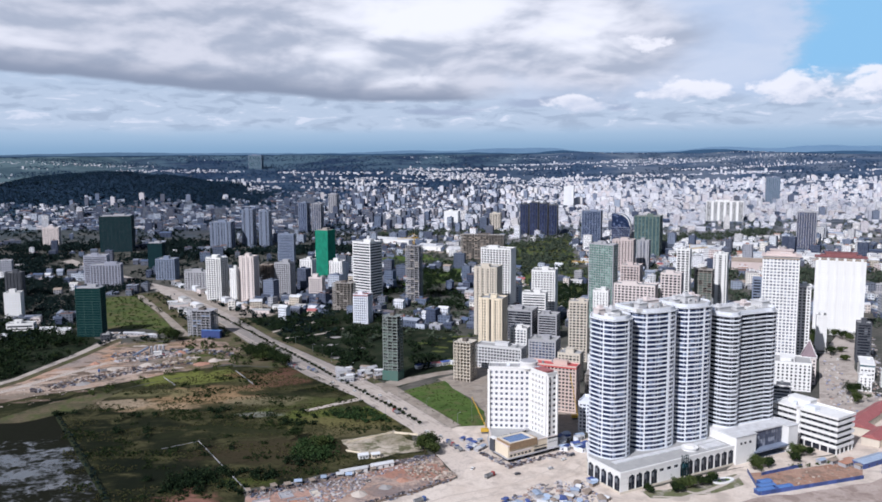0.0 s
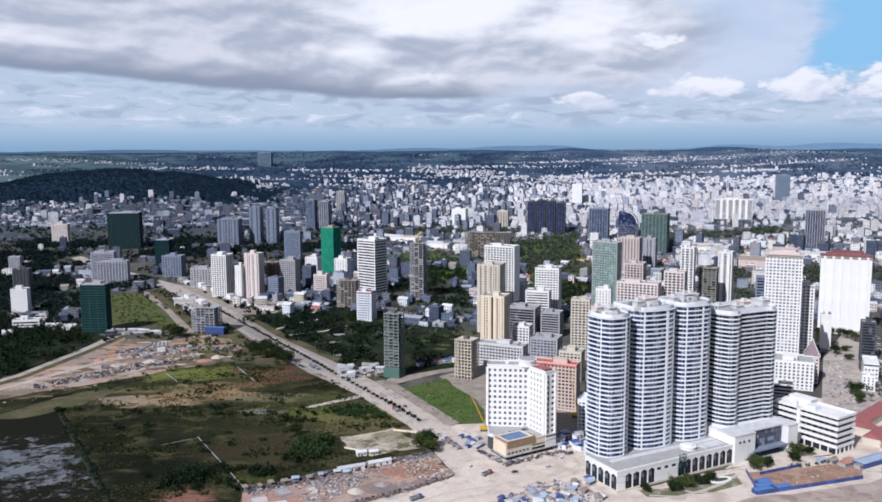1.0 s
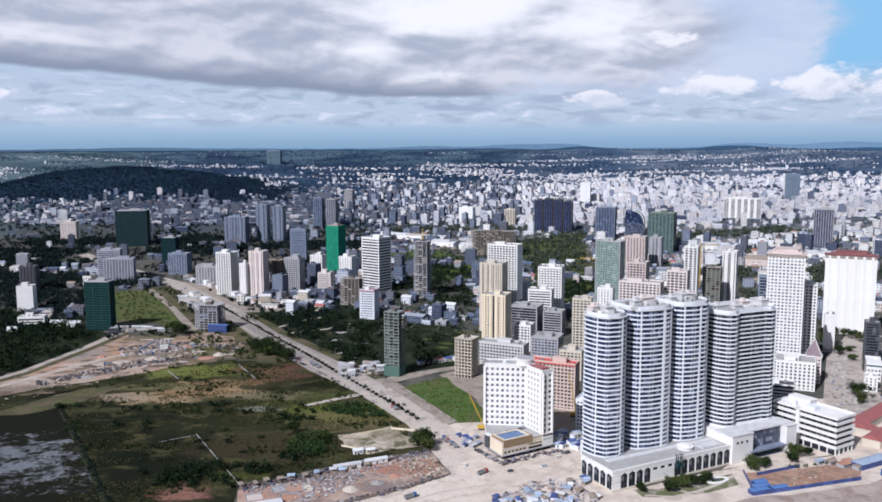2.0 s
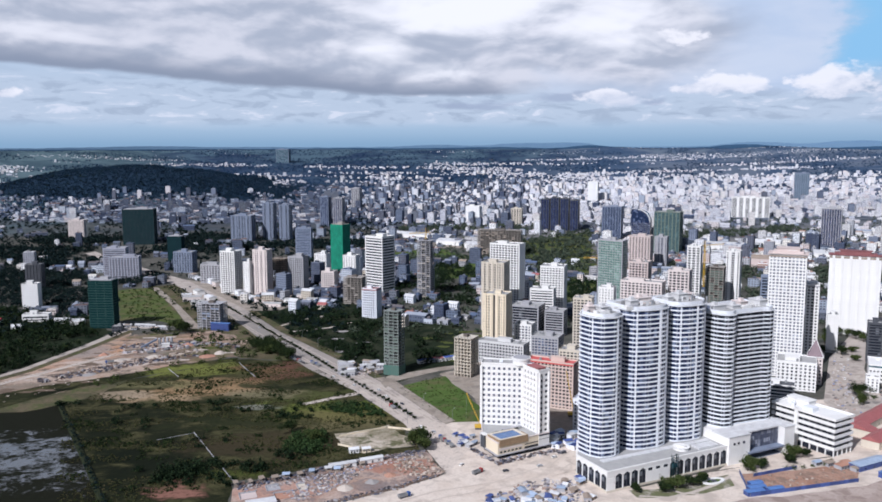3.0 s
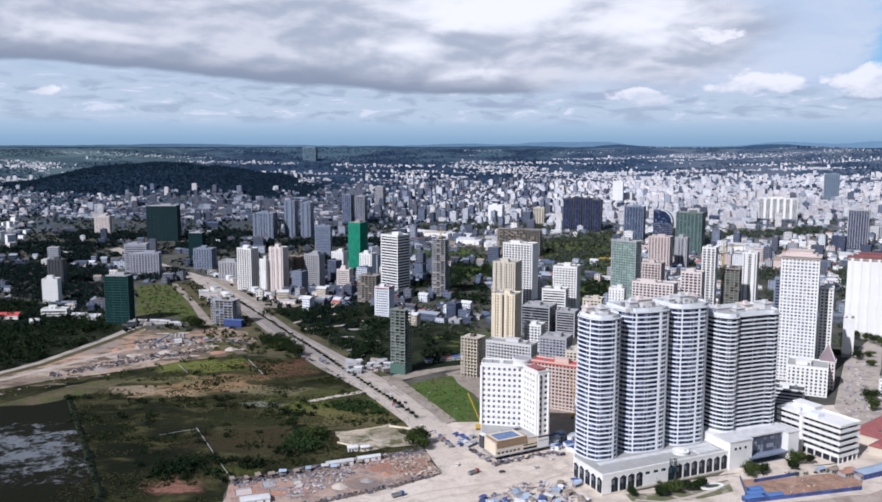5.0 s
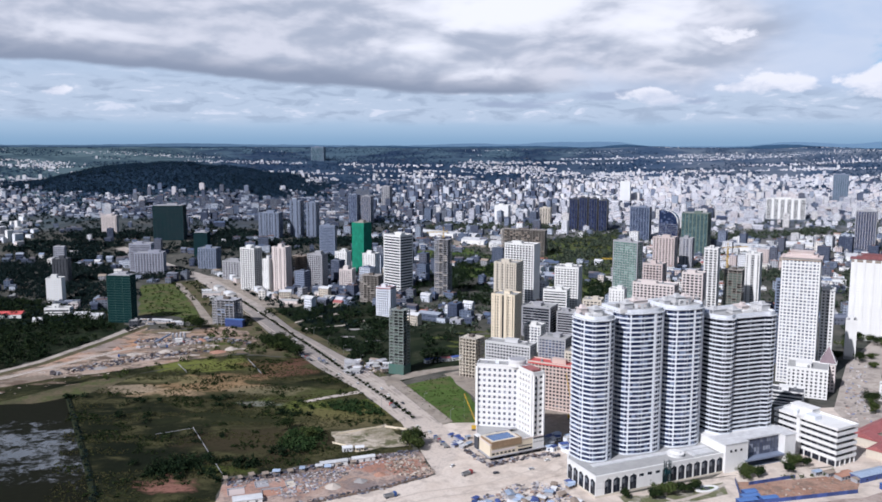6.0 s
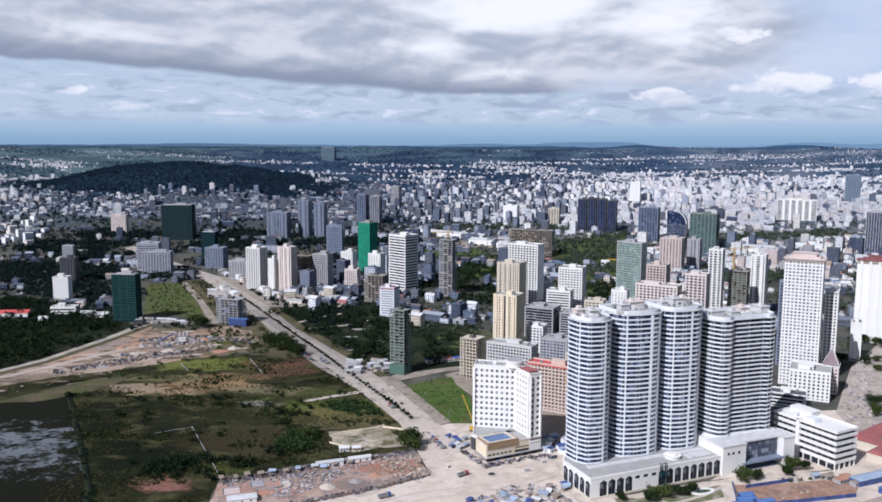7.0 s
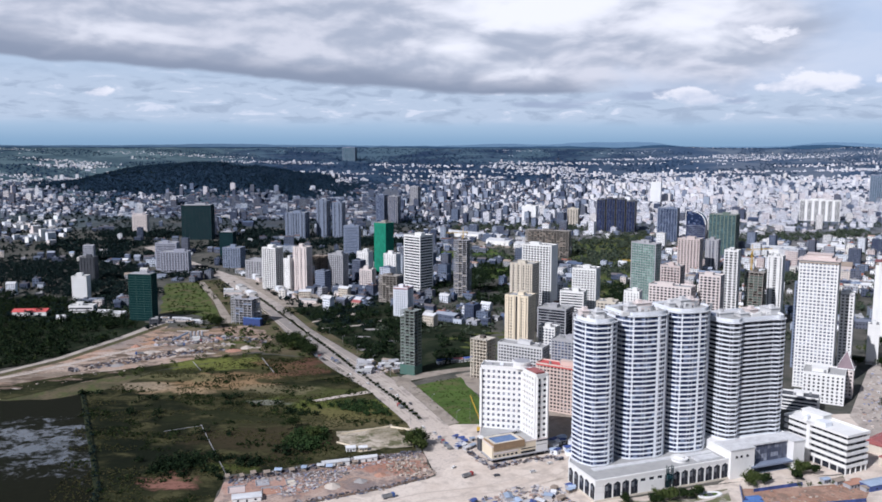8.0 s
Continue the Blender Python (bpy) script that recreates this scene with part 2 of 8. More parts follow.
NETBLACK = material("blackish_green_net", (0.012, 0.038, 0.042), (0.008, 0.018, 0.024), 0.9, scale=0.08, fine=0.9, spread=1.0, streak=True)
NETGREY = material("netted_concrete", (0.26, 0.28, 0.27), (0.17, 0.20, 0.185), 0.9, scale=0.1, fine=1.2, spread=0.9, streak=True)
# Interior shade of the open frame buildings, put into a dark wall colour.
INNERSHADE = material("shaded_inner_wall", (0.15, 0.13, 0.115), (0.10, 0.088, 0.08), 0.95, scale=0.2, fine=1.5, spread=0.9)
PALEGREY = material("pale_grey_render", (0.60, 0.60, 0.60), (0.47, 0.47, 0.48), 0.8, scale=0.06, fine=0.8, spread=0.9, streak=True)
BLUEGREY = material("blue_grey_cladding", (0.22, 0.26, 0.34), (0.15, 0.18, 0.25), 0.6, scale=0.06, fine=0.8, spread=0.9, streak=True)
DARKGREY = material("dark_grey_cladding", (0.085, 0.09, 0.105), (0.05, 0.055, 0.065), 0.6, scale=0.06, fine=0.8, spread=0.9, streak=True)
CONCRETE = material("raw_concrete", (0.36, 0.33, 0.30), (0.24, 0.22, 0.20), 0.9, scale=0.1, fine=1.2, spread=0.9, streak=True)
BROWNCON = material("stained_concrete", (0.34, 0.28, 0.23), (0.22, 0.18, 0.15), 0.9, scale=0.1, fine=1.2, spread=0.9, streak=True)
ROOFGREY = material("roof_screed", (0.42, 0.42, 0.41), (0.28, 0.28, 0.28), 0.9, scale=0.15, fine=1.5, spread=1.0)
REDROOF = material("red_roof_sheet", (0.37, 0.13, 0.125), (0.27, 0.09, 0.09), 0.6, scale=0.2, fine=2.0)
DARKRED = material("dark_red_roof_tile", (0.25, 0.10, 0.10), (0.17, 0.07, 0.075), 0.7, scale=0.2, fine=2.0)
BRIGHTRED = material("bright_red_roof_sheet", (0.56, 0.10, 0.095), (0.46, 0.085, 0.08), 0.6, scale=0.2, fine=2.0)
BLUEROOF = material("blue_roof_sheet", (0.10, 0.20, 0.45), (0.07, 0.14, 0.33), 0.5, scale=0.2, fine=2.0)
NETGREEN = material("green_safety_net", (0.014, 0.27, 0.165), (0.006, 0.10, 0.068), 0.85, scale=0.10, fine=0.9, spread=0.7, streak=True)
NETDARK = material("dark_green_safety_net", (0.009, 0.036, 0.037), (0.005, 0.020, 0.023), 0.9, scale=0.08, fine=0.9, spread=1.0, streak=True)
NETPALE = material("pale_green_net_on_concrete", (0.16, 0.20, 0.17), (0.10, 0.13, 0.12), 0.9, scale=0.08, fine=0.9, spread=1.0, streak=True)
NETTEAL = material("faded_green_net", (0.055, 0.15, 0.125), (0.10, 0.13, 0.115), 0.9, scale=0.12, fine=0.9, spread=0.9, streak=True)
STEEL = material("painted_steel", (0.30, 0.31, 0.32), rough=0.5, metal=0.3)
MAUVE = material("mauve_roof_tile", (0.25, 0.19, 0.205), (0.17, 0.13, 0.145), 0.8, scale=0.3, fine=2.5)
POOLBLUE = material("pool_lining", (0.09, 0.17, 0.34), (0.06, 0.12, 0.26), 0.25, scale=0.2, fine=1.0)
OCHRE = material("brown_timber_screen", (0.33, 0.23, 0.14), (0.23, 0.16, 0.10), 0.7, scale=0.2, fine=1.5, streak=True)
YELLOWST = material("yellow_painted_steel", (0.60, 0.38, 0.05), rough=0.5)
GLASS = glazing("window_glass", (0.020, 0.025, 0.038), (0.15, 0.16, 0.18), 0.22)
BLUEGLASS = glazing("blue_window_glass", (0.020, 0.034, 0.085), (0.11, 0.14, 0.23), 0.3)
GREENGLASS = glazing("green_curtain_glass", (0.12, 0.23, 0.19), (0.22, 0.35, 0.30), 0.3, 0.15)
NAVYGLASS = glazing("navy_curtain_glass", (0.014, 0.024, 0.075), (0.05, 0.07, 0.16), 0.3, 0.12)
TEALGLASS = glazing("teal_curtain_glass", (0.03, 0.085, 0.11), (0.08, 0.16, 0.19), 0.4, 0.12)
HEROGLASS = glazing("ribbon_window_glass", (0.022, 0.034, 0.085), (0.17, 0.21, 0.31), 0.28, 0.14, (2.5, 2.5, 3.1))
PALEGLASS = glazing("curtained_window_glass", (0.10, 0.115, 0.17), (0.30, 0.32, 0.38), 0.5, 0.2)
PINKWHITE = material("pinkish_white_paint", (0.70, 0.63, 0.60), (0.56, 0.49, 0.47), 0.75, scale=0.06, fine=0.8, spread=0.9, streak=True)
# Near-black colour that stands for unlit depth behind openings.
VOIDSHADE = material("painted_dark_interior", (0.030, 0.030, 0.034), rough=0.9)
TRUNK = material("bark", (0.10, 0.075, 0.05), rough=0.95)
LEAF = island_material("foliage", [(0.042, 0.062, 0.020), (0.058, 0.080, 0.026), (0.034, 0.048, 0.016), (0.074, 0.090, 0.032), (0.048, 0.068, 0.022)], 0.85)
LEAFDARK = island_material("deep_foliage", [(0.014, 0.025, 0.010), (0.020, 0.033, 0.012), (0.011, 0.020, 0.009), (0.031, 0.044, 0.016)], 0.85)
LEAFDRY = island_material("dry_scrub", [(0.050, 0.056, 0.022), (0.066, 0.062, 0.028), (0.038, 0.050, 0.018), (0.075, 0.064, 0.033)], 0.9)
def earth_cover():
    """Town ground of dust, tar and scrub, giving way to woods and fields inland."""
    mt = bpy.data.materials.new("city_ground")
    mt.use_nodes = True
    k = Nodes(mt.node_tree)
    pos = k.n("ShaderNodeNewGeometry").outputs["Position"]
    sp = k.n("ShaderNodeSeparateXYZ")
    k.put(pos, sp.inputs[0])
    big, mid, fine = k.noise(pos, 0.004, 5, 0.6, 0.5), k.noise(pos, 0.02, 5, 0.6, 0.3), k.noise(pos, 0.16, 4, 0.65)
    town = k.mix(k.step(mid, 0.35, 0.65), (0.040, 0.046, 0.038), (0.13, 0.12, 0.105))
    town = k.mix(k.step(fine, 0.35, 0.7), town, (0.075, 0.075, 0.066))
    # Woods and fields inland: distance haze is put into these blue tones.
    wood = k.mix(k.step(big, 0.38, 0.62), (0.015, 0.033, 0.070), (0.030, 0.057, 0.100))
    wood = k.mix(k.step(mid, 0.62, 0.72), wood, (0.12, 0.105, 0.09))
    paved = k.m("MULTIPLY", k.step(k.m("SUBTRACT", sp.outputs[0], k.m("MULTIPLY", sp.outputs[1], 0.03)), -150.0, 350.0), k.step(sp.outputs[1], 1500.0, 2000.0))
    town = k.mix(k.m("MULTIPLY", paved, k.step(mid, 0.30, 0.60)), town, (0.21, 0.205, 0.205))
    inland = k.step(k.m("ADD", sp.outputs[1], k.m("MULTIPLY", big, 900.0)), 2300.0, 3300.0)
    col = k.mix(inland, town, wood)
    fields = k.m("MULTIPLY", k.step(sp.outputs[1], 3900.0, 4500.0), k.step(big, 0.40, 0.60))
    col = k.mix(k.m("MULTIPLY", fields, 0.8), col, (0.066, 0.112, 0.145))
    hills = 0.0
    for hx, hy, rx, ry in ((-1130, 2970, 330, 290), (-700, 3020, 400, 300), (-520, 3060, 260, 200)):
        dx, dy = k.m("DIVIDE", k.m("SUBTRACT", sp.outputs[0], hx), rx), k.m("DIVIDE", k.m("SUBTRACT", sp.outputs[1], hy), ry)
        near = k.step(k.m("ADD", k.m("MULTIPLY", dx, dx), k.m("MULTIPLY", dy, dy)), 1.25, 0.7)
        hills = k.m("MAXIMUM", hills, near)
    # The hill's navy ground colour has haze painted in.
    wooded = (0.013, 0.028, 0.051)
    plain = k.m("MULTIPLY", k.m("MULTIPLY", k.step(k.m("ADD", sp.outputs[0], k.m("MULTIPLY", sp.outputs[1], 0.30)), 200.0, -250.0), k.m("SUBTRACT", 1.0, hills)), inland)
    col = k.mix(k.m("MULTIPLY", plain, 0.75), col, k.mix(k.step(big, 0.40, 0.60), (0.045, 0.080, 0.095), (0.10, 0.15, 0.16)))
    # Paler blue to the east is haze in the ground colour too.
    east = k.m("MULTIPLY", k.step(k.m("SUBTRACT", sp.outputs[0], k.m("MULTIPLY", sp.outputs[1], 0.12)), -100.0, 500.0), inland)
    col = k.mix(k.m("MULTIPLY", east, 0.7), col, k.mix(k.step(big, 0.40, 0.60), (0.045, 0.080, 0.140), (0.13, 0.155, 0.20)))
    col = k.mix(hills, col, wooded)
    bs = k.n("ShaderNodeBsdfPrincipled")
    k.put(col, bs.inputs["Base Color"])
    bs.inputs["Roughness"].default_value = 0.95
    bs.inputs["Specular IOR Level"].default_value = 0.1
    k.put(bs.outputs[0], k.n("ShaderNodeOutputMaterial").inputs[0])
    return mt


def soil(name, cols, s1, s2, s3, stretch=(1.0, 1.0), zones=(), bump=0.15):
    """Natural ground: four colours that run into one another, and soft zones (x, y, rx, ry, colour, strength)."""
    mt = bpy.data.materials.new(name)
    mt.use_nodes = True
    k = Nodes(mt.node_tree)
    pos = k.n("ShaderNodeNewGeometry").outputs["Position"]
    mp = k.n("ShaderNodeMapping")
    mp.inputs["Scale"].default_value = (stretch[0], stretch[1], 1.0)
    k.put(pos, mp.inputs["Vector"])
    sp = k.n("ShaderNodeSeparateXYZ")
    k.put(pos, sp.inputs[0])
    a, b, c = k.noise(mp.outputs[0], s1, 7, 0.62, 0.5), k.noise(mp.outputs[0], s2, 7, 0.65, 0.4), k.noise(pos, s3, 5, 0.7)
    col = k.mix(k.step(a, 0.36, 0.60), cols[0], cols[1])
    col = k.mix(k.m("MULTIPLY", k.step(b, 0.47, 0.63), 0.9), col, cols[2])
    for x, y, rx, ry, zc, st in zones:
        dx, dy = k.m("DIVIDE", k.m("SUBTRACT", sp.outputs[0], x), rx), k.m("DIVIDE", k.m("SUBTRACT", sp.outputs[1], y), ry)
        r2 = k.m("ADD", k.m("MULTIPLY", dx, dx), k.m("MULTIPLY", dy, dy))
        f = k.step(k.m("ADD", r2, k.m("MULTIPLY", k.m("SUBTRACT", b, 0.5), 8.0)), 1.5, 0.1)
        col = k.mix(k.m("MULTIPLY", f, st), col, zc)
    col = k.mix(k.m("MULTIPLY", k.step(c, 0.48, 0.70), 0.75), col, cols[3])
    bs = k.n("ShaderNodeBsdfPrincipled")
    k.put(col, bs.inputs["Base Color"])
    bs.inputs["Roughness"].default_value = 0.95
    bs.inputs["Specular IOR Level"].default_value = 0.03
    bp = k.n("ShaderNodeBump")
    bp.inputs["Strength"].default_value = 0.7
    bp.inputs["Distance"].default_value = bump
    k.put(c, bp.inputs["Height"])
    k.put(bp.outputs[0], bs.inputs["Normal"])
    k.put(bs.outputs[0], k.n("ShaderNodeOutputMaterial").inputs[0])
    return mt


EARTH = earth_cover()
DUST = soil("dusty_ground", [(0.55, 0.47, 0.40), (0.63, 0.555, 0.485), (0.43, 0.37, 0.32), (0.47, 0.40, 0.345)], 0.04, 0.07, 0.5)
# The two far grey zones put shade over the avenue into its colour.
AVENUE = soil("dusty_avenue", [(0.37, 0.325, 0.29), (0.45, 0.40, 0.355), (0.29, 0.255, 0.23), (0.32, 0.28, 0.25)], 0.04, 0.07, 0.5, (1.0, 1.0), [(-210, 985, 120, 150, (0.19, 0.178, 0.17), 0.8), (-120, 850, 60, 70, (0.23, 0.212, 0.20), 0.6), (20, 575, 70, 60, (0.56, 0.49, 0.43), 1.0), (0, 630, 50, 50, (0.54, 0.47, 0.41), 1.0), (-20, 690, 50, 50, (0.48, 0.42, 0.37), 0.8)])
DIRT = soil("orange_earth", [(0.33, 0.215, 0.15), (0.40, 0.315, 0.255), (0.10, 0.085, 0.07), (0.19, 0.135, 0.10)], 0.03, 0.055, 0.35, (0.75, 1.2), [(-370, 790, 40, 30, (0.42, 0.36, 0.31), 0.5), (-300, 890, 40, 14, (0.20, 0.18, 0.165), 0.8), (-345, 905, 30, 34, (0.44, 0.25, 0.15), 0.9), (-240, 890, 46, 40, (0.085, 0.085, 0.042), 0.85), (-320, 972, 30, 16, (0.10, 0.095, 0.05), 0.8), (-350, 770, 50, 10, (0.13, 0.11, 0.085), 0.7), (-230, 960, 30, 20, (0.30, 0.22, 0.17), 0.6), (-420, 760, 50, 20, (0.20, 0.17, 0.14), 0.8), (-395, 850, 30, 40, (0.44, 0.28, 0.20), 0.6), (-370, 900, 25, 30, (0.26, 0.235, 0.22), 0.8), (-325, 850, 60, 12, (0.50, 0.44, 0.40), 0.6)])
LANE = soil("earth_lane", [(0.27, 0.23, 0.19), (0.33, 0.29, 0.25), (0.20, 0.175, 0.15), (0.23, 0.20, 0.165)], 0.05, 0.09, 0.5)
FIELDGRASS = soil("olive_field", [(0.055, 0.080, 0.028), (0.085, 0.108, 0.035), (0.12, 0.105, 0.058), (0.04, 0.058, 0.022)], 0.03, 0.05, 0.35)
MUDDY = soil("pinkish_brown_earth", [(0.33, 0.265, 0.235), (0.42, 0.35, 0.31), (0.25, 0.195, 0.17), (0.29, 0.225, 0.20)], 0.05, 0.09, 0.5)
REDYARD = soil("red_laterite_yard", [(0.31, 0.175, 0.125), (0.38, 0.25, 0.19), (0.22, 0.155, 0.125), (0.17, 0.125, 0.105)], 0.06, 0.1, 0.5)
SANDY = soil("sandy_waste", [(0.24, 0.21, 0.15), (0.47, 0.41, 0.34), (0.085, 0.09, 0.042), (0.14, 0.13, 0.08)], 0.05, 0.09, 0.4)
VERGE = soil("rough_verge", [(0.060, 0.062, 0.034), (0.13, 0.105, 0.07), (0.075, 0.088, 0.035), (0.045, 0.05, 0.028)], 0.03, 0.06, 0.35)
MUD = soil("brown_mud", [(0.31, 0.19, 0.145), (0.44, 0.34, 0.285), (0.20, 0.165, 0.155), (0.15, 0.105, 0.09)], 0.045, 0.08, 0.45, (1.0, 1.0), [(-25, 560, 28, 14, (0.33, 0.17, 0.125), 0.9), (-60, 532, 24, 12, (0.36, 0.24, 0.18), 0.8), (-108, 520, 24, 14, (0.40, 0.24, 0.19), 0.8), (-90, 545, 40, 7, (0.12, 0.10, 0.095), 0.9), (-40, 527, 16, 8, (0.19, 0.17, 0.17), 0.8)])
# Cloud shade over the field is put into the marsh's dark tones and zones.
YELLOWGRASS, BURNT, BOGSHADE, SCRAPE = (0.105, 0.125, 0.032), (0.27, 0.18, 0.10), (0.008, 0.011, 0.007), (0.15, 0.075, 0.055)
MARSH = soil("cloud_shaded_marsh_grass", [(0.011, 0.0135, 0.0075), (0.030, 0.033, 0.016), (0.070, 0.066, 0.032), (0.010, 0.012, 0.007)], 0.018, 0.04, 0.3, (0.8, 1.05), [
    (-240, 640, 60, 60, BOGSHADE, 0.7), (-200, 560, 75, 50, BOGSHADE, 0.85), (-120, 610, 60, 40, (0.050, 0.040, 0.024), 0.8), (-150, 660, 70, 22, (0.026, 0.030, 0.014), 0.7), (-235, 822, 48, 26, (0.15, 0.165, 0.045), 0.95), (-175, 812, 30, 16, YELLOWGRASS, 0.7), (-215, 752, 50, 26, BURNT, 0.95), (-190, 778, 40, 16, BURNT, 0.7), (-240, 728, 40, 12, (0.33, 0.24, 0.15), 0.8),
    (-85, 690, 65, 26, YELLOWGRASS, 0.9), (-70, 668, 50, 20, (0.13, 0.115, 0.05), 0.85), (-110, 730, 60, 16, (0.075, 0.085, 0.03), 0.8), (-60, 645, 50, 14, (0.12, 0.105, 0.055), 0.8), (-155, 815, 40, 32, SCRAPE, 0.7), (-280, 738, 30, 13, (0.30, 0.24, 0.17), 0.8), (-262, 768, 45, 12, (0.15, 0.14, 0.07), 0.8), (-150, 735, 40, 14, (0.20, 0.17, 0.11), 0.6), (-168, 527, 20, 15, (0.26, 0.13, 0.10), 0.85), (-140, 545, 18, 14, YELLOWGRASS, 0.5), (-145, 697, 20, 7, (0.20, 0.20, 0.18), 0.7)])
GRASS = soil("green_grass", [(0.050, 0.090, 0.024), (0.080, 0.125, 0.034), (0.105, 0.105, 0.050), (0.036, 0.062, 0.020)], 0.03, 0.05, 0.35)
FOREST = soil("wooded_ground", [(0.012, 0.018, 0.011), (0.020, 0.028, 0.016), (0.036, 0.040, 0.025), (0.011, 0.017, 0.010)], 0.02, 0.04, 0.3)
def marsh_water():
    """Dark still water, partly covered by floating weed that is matt."""
    mt = bpy.data.materials.new("still_marsh_water")
    mt.use_nodes = True
    k = Nodes(mt.node_tree)
    pos = k.n("ShaderNodeNewGeometry").outputs["Position"]
    mp = k.n("ShaderNodeMapping")
    mp.inputs["Scale"].default_value = (0.040, 0.050, 0.03)
    k.put(pos, mp.inputs["Vector"])
    sp = k.n("ShaderNodeSeparateXYZ")
    k.put(pos, sp.inputs[0])
    belt = k.m("DIVIDE", k.m("SUBTRACT", sp.outputs[1], 588.0), 62.0)
    shore = k.m("SUBTRACT", k.m("MULTIPLY", k.m("MULTIPLY", belt, belt), 0.10), 0.12)
    weed = k.step(k.m("ADD", k.m("ADD", k.m("MULTIPLY", k.noise(mp.outputs[0], 1.0, 7, 0.66, 0.5), 0.6), k.m("MULTIPLY", k.noise(mp.outputs[0], 4.5, 5, 0.7, 0.6), 0.4)), shore), 0.32, 0.44)
    fine = k.noise(pos, 0.25, 5, 0.65)
    col = k.mix(fine, (0.006, 0.007, 0.004), (0.014, 0.015, 0.009))
    bs = k.n("ShaderNodeBsdfPrincipled")
    k.put(col, bs.inputs["Base Color"])
    k.put(k.m("ADD", k.m("MULTIPLY", weed, 0.8), 0.06), bs.inputs["Roughness"])
    k.put(k.m("SUBTRACT", 1.0, k.m("MULTIPLY", weed, 0.95)), bs.inputs["Specular IOR Level"])
    k.put(k.m("SUBTRACT", 1.0, weed), bs.inputs["Coat Weight"])
    bs.inputs["Coat Roughness"].default_value = 0.05
    bs.inputs["Coat IOR"].default_value = 1.8
    bp = k.n("ShaderNodeBump")
    bp.inputs["Strength"].default_value = 0.12
    bp.inputs["Distance"].default_value = 0.1
    k.put(fine, bp.inputs["Height"])
    k.put(bp.outputs[0], bs.inputs["Normal"])
    k.put(bs.outputs[0], k.n("ShaderNodeOutputMaterial").inputs[0])
    return mt


WATER = marsh_water()
TARP = material("blue_tarpaulin", (0.060, 0.095, 0.27), (0.042, 0.066, 0.19), 0.5, scale=0.3, fine=2.0, vary=0.3)
GREYTARP = material("pale_blue_sheeting", (0.36, 0.44, 0.56), (0.26, 0.32, 0.42), 0.6, scale=0.3, fine=2.0, vary=0.3)
SHEET = material("pale_roof_sheet", (0.62, 0.63, 0.64), (0.45, 0.45, 0.46), 0.5, scale=0.2, fine=1.5, vary=0.15)
LEAFGREEN = island_material("mid_green_foliage", [(0.022, 0.044, 0.016), (0.030, 0.056, 0.020), (0.018, 0.036, 0.014), (0.040, 0.064, 0.024)], 0.85)
# Leaf colour darkened for trees under cloud shade; the bund scrub shares it.
LEAFDIM = island_material("cloud_dimmed_foliage", [(0.008, 0.016, 0.017), (0.011, 0.021, 0.021), (0.006, 0.013, 0.015), (0.016, 0.028, 0.023)], 0.9)
# The blue of distance haze is mixed into both leaf palettes.
LEAFHILL = island_material("hazed_hill_woods", [(0.013, 0.030, 0.055), (0.016, 0.035, 0.062), (0.012, 0.027, 0.050), (0.018, 0.039, 0.058)], 0.95, 0.02)
LEAFFAR = island_material("hazed_inland_woods", [(0.022, 0.048, 0.098), (0.028, 0.057, 0.108), (0.018, 0.041, 0.088), (0.035, 0.064, 0.108)], 0.95, 0.02)
LEAFDEEP = island_material("deep_green_foliage", [(0.010, 0.020, 0.010), (0.014, 0.026, 0.012), (0.008, 0.016, 0.009), (0.021, 0.033, 0.015)], 0.9)
LEAFBELT = island_material("belt_foliage", [(0.045, 0.062, 0.044), (0.058, 0.076, 0.052), (0.034, 0.050, 0.038), (0.070, 0.082, 0.058)], 0.9)
# Skyline colours: the haze of distance is painted in, deeper for the nearer rise.
NEARHAZE = material("hazed_wooded_rise", (0.045, 0.095, 0.165), (0.035, 0.075, 0.135), 1.0, scale=0.004, fine=0.03, world_space=True)
FARHAZE = material("far_ridge", (0.155, 0.255, 0.375), (0.125, 0.215, 0.325), 1.0, scale=0.002, fine=0.02, world_space=True)

# ---- mesh helpers ----
def mesh_of(name, bm, mt):
    me = bpy.data.meshes.new(name)
    bm.to_mesh(me)
    bm.free()
    me.materials.append(mt)
    return me


def box(bm, x0, y0, z0, x1, y1, z1):
    v = [bm.verts.new(p) for p in ((x0, y0, z0), (x1, y0, z0), (x1, y1, z0), (x0, y1, z0), (x0, y0, z1), (x1, y0, z1), (x1, y1, z1), (x0, y1, z1))]
    for f in ((3, 2, 1, 0), (4, 5, 6, 7), (0, 1, 5, 4), (1, 2, 6, 5), (2, 3, 7, 6), (3, 0, 4, 7)):
        bm.faces.new([v[i] for i in f])


def cbox(bm, cx, cy, w, d, z0, z1):
    box(bm, cx - w / 2, cy - d / 2, z0, cx + w / 2, cy + d / 2, z1)


def prism(bm, pts, z0, z1):
    lo = [bm.verts.new((x, y, z0)) for x, y in pts]
    hi = [bm.verts.new((x, y, z1)) for x, y in pts]
    n = len(pts)
    bm.faces.new(lo[::-1])
    bm.faces.new(hi)
    for i in range(n):
        bm.faces.new((lo[i], lo[(i + 1) % n], hi[(i + 1) % n], hi[i]))


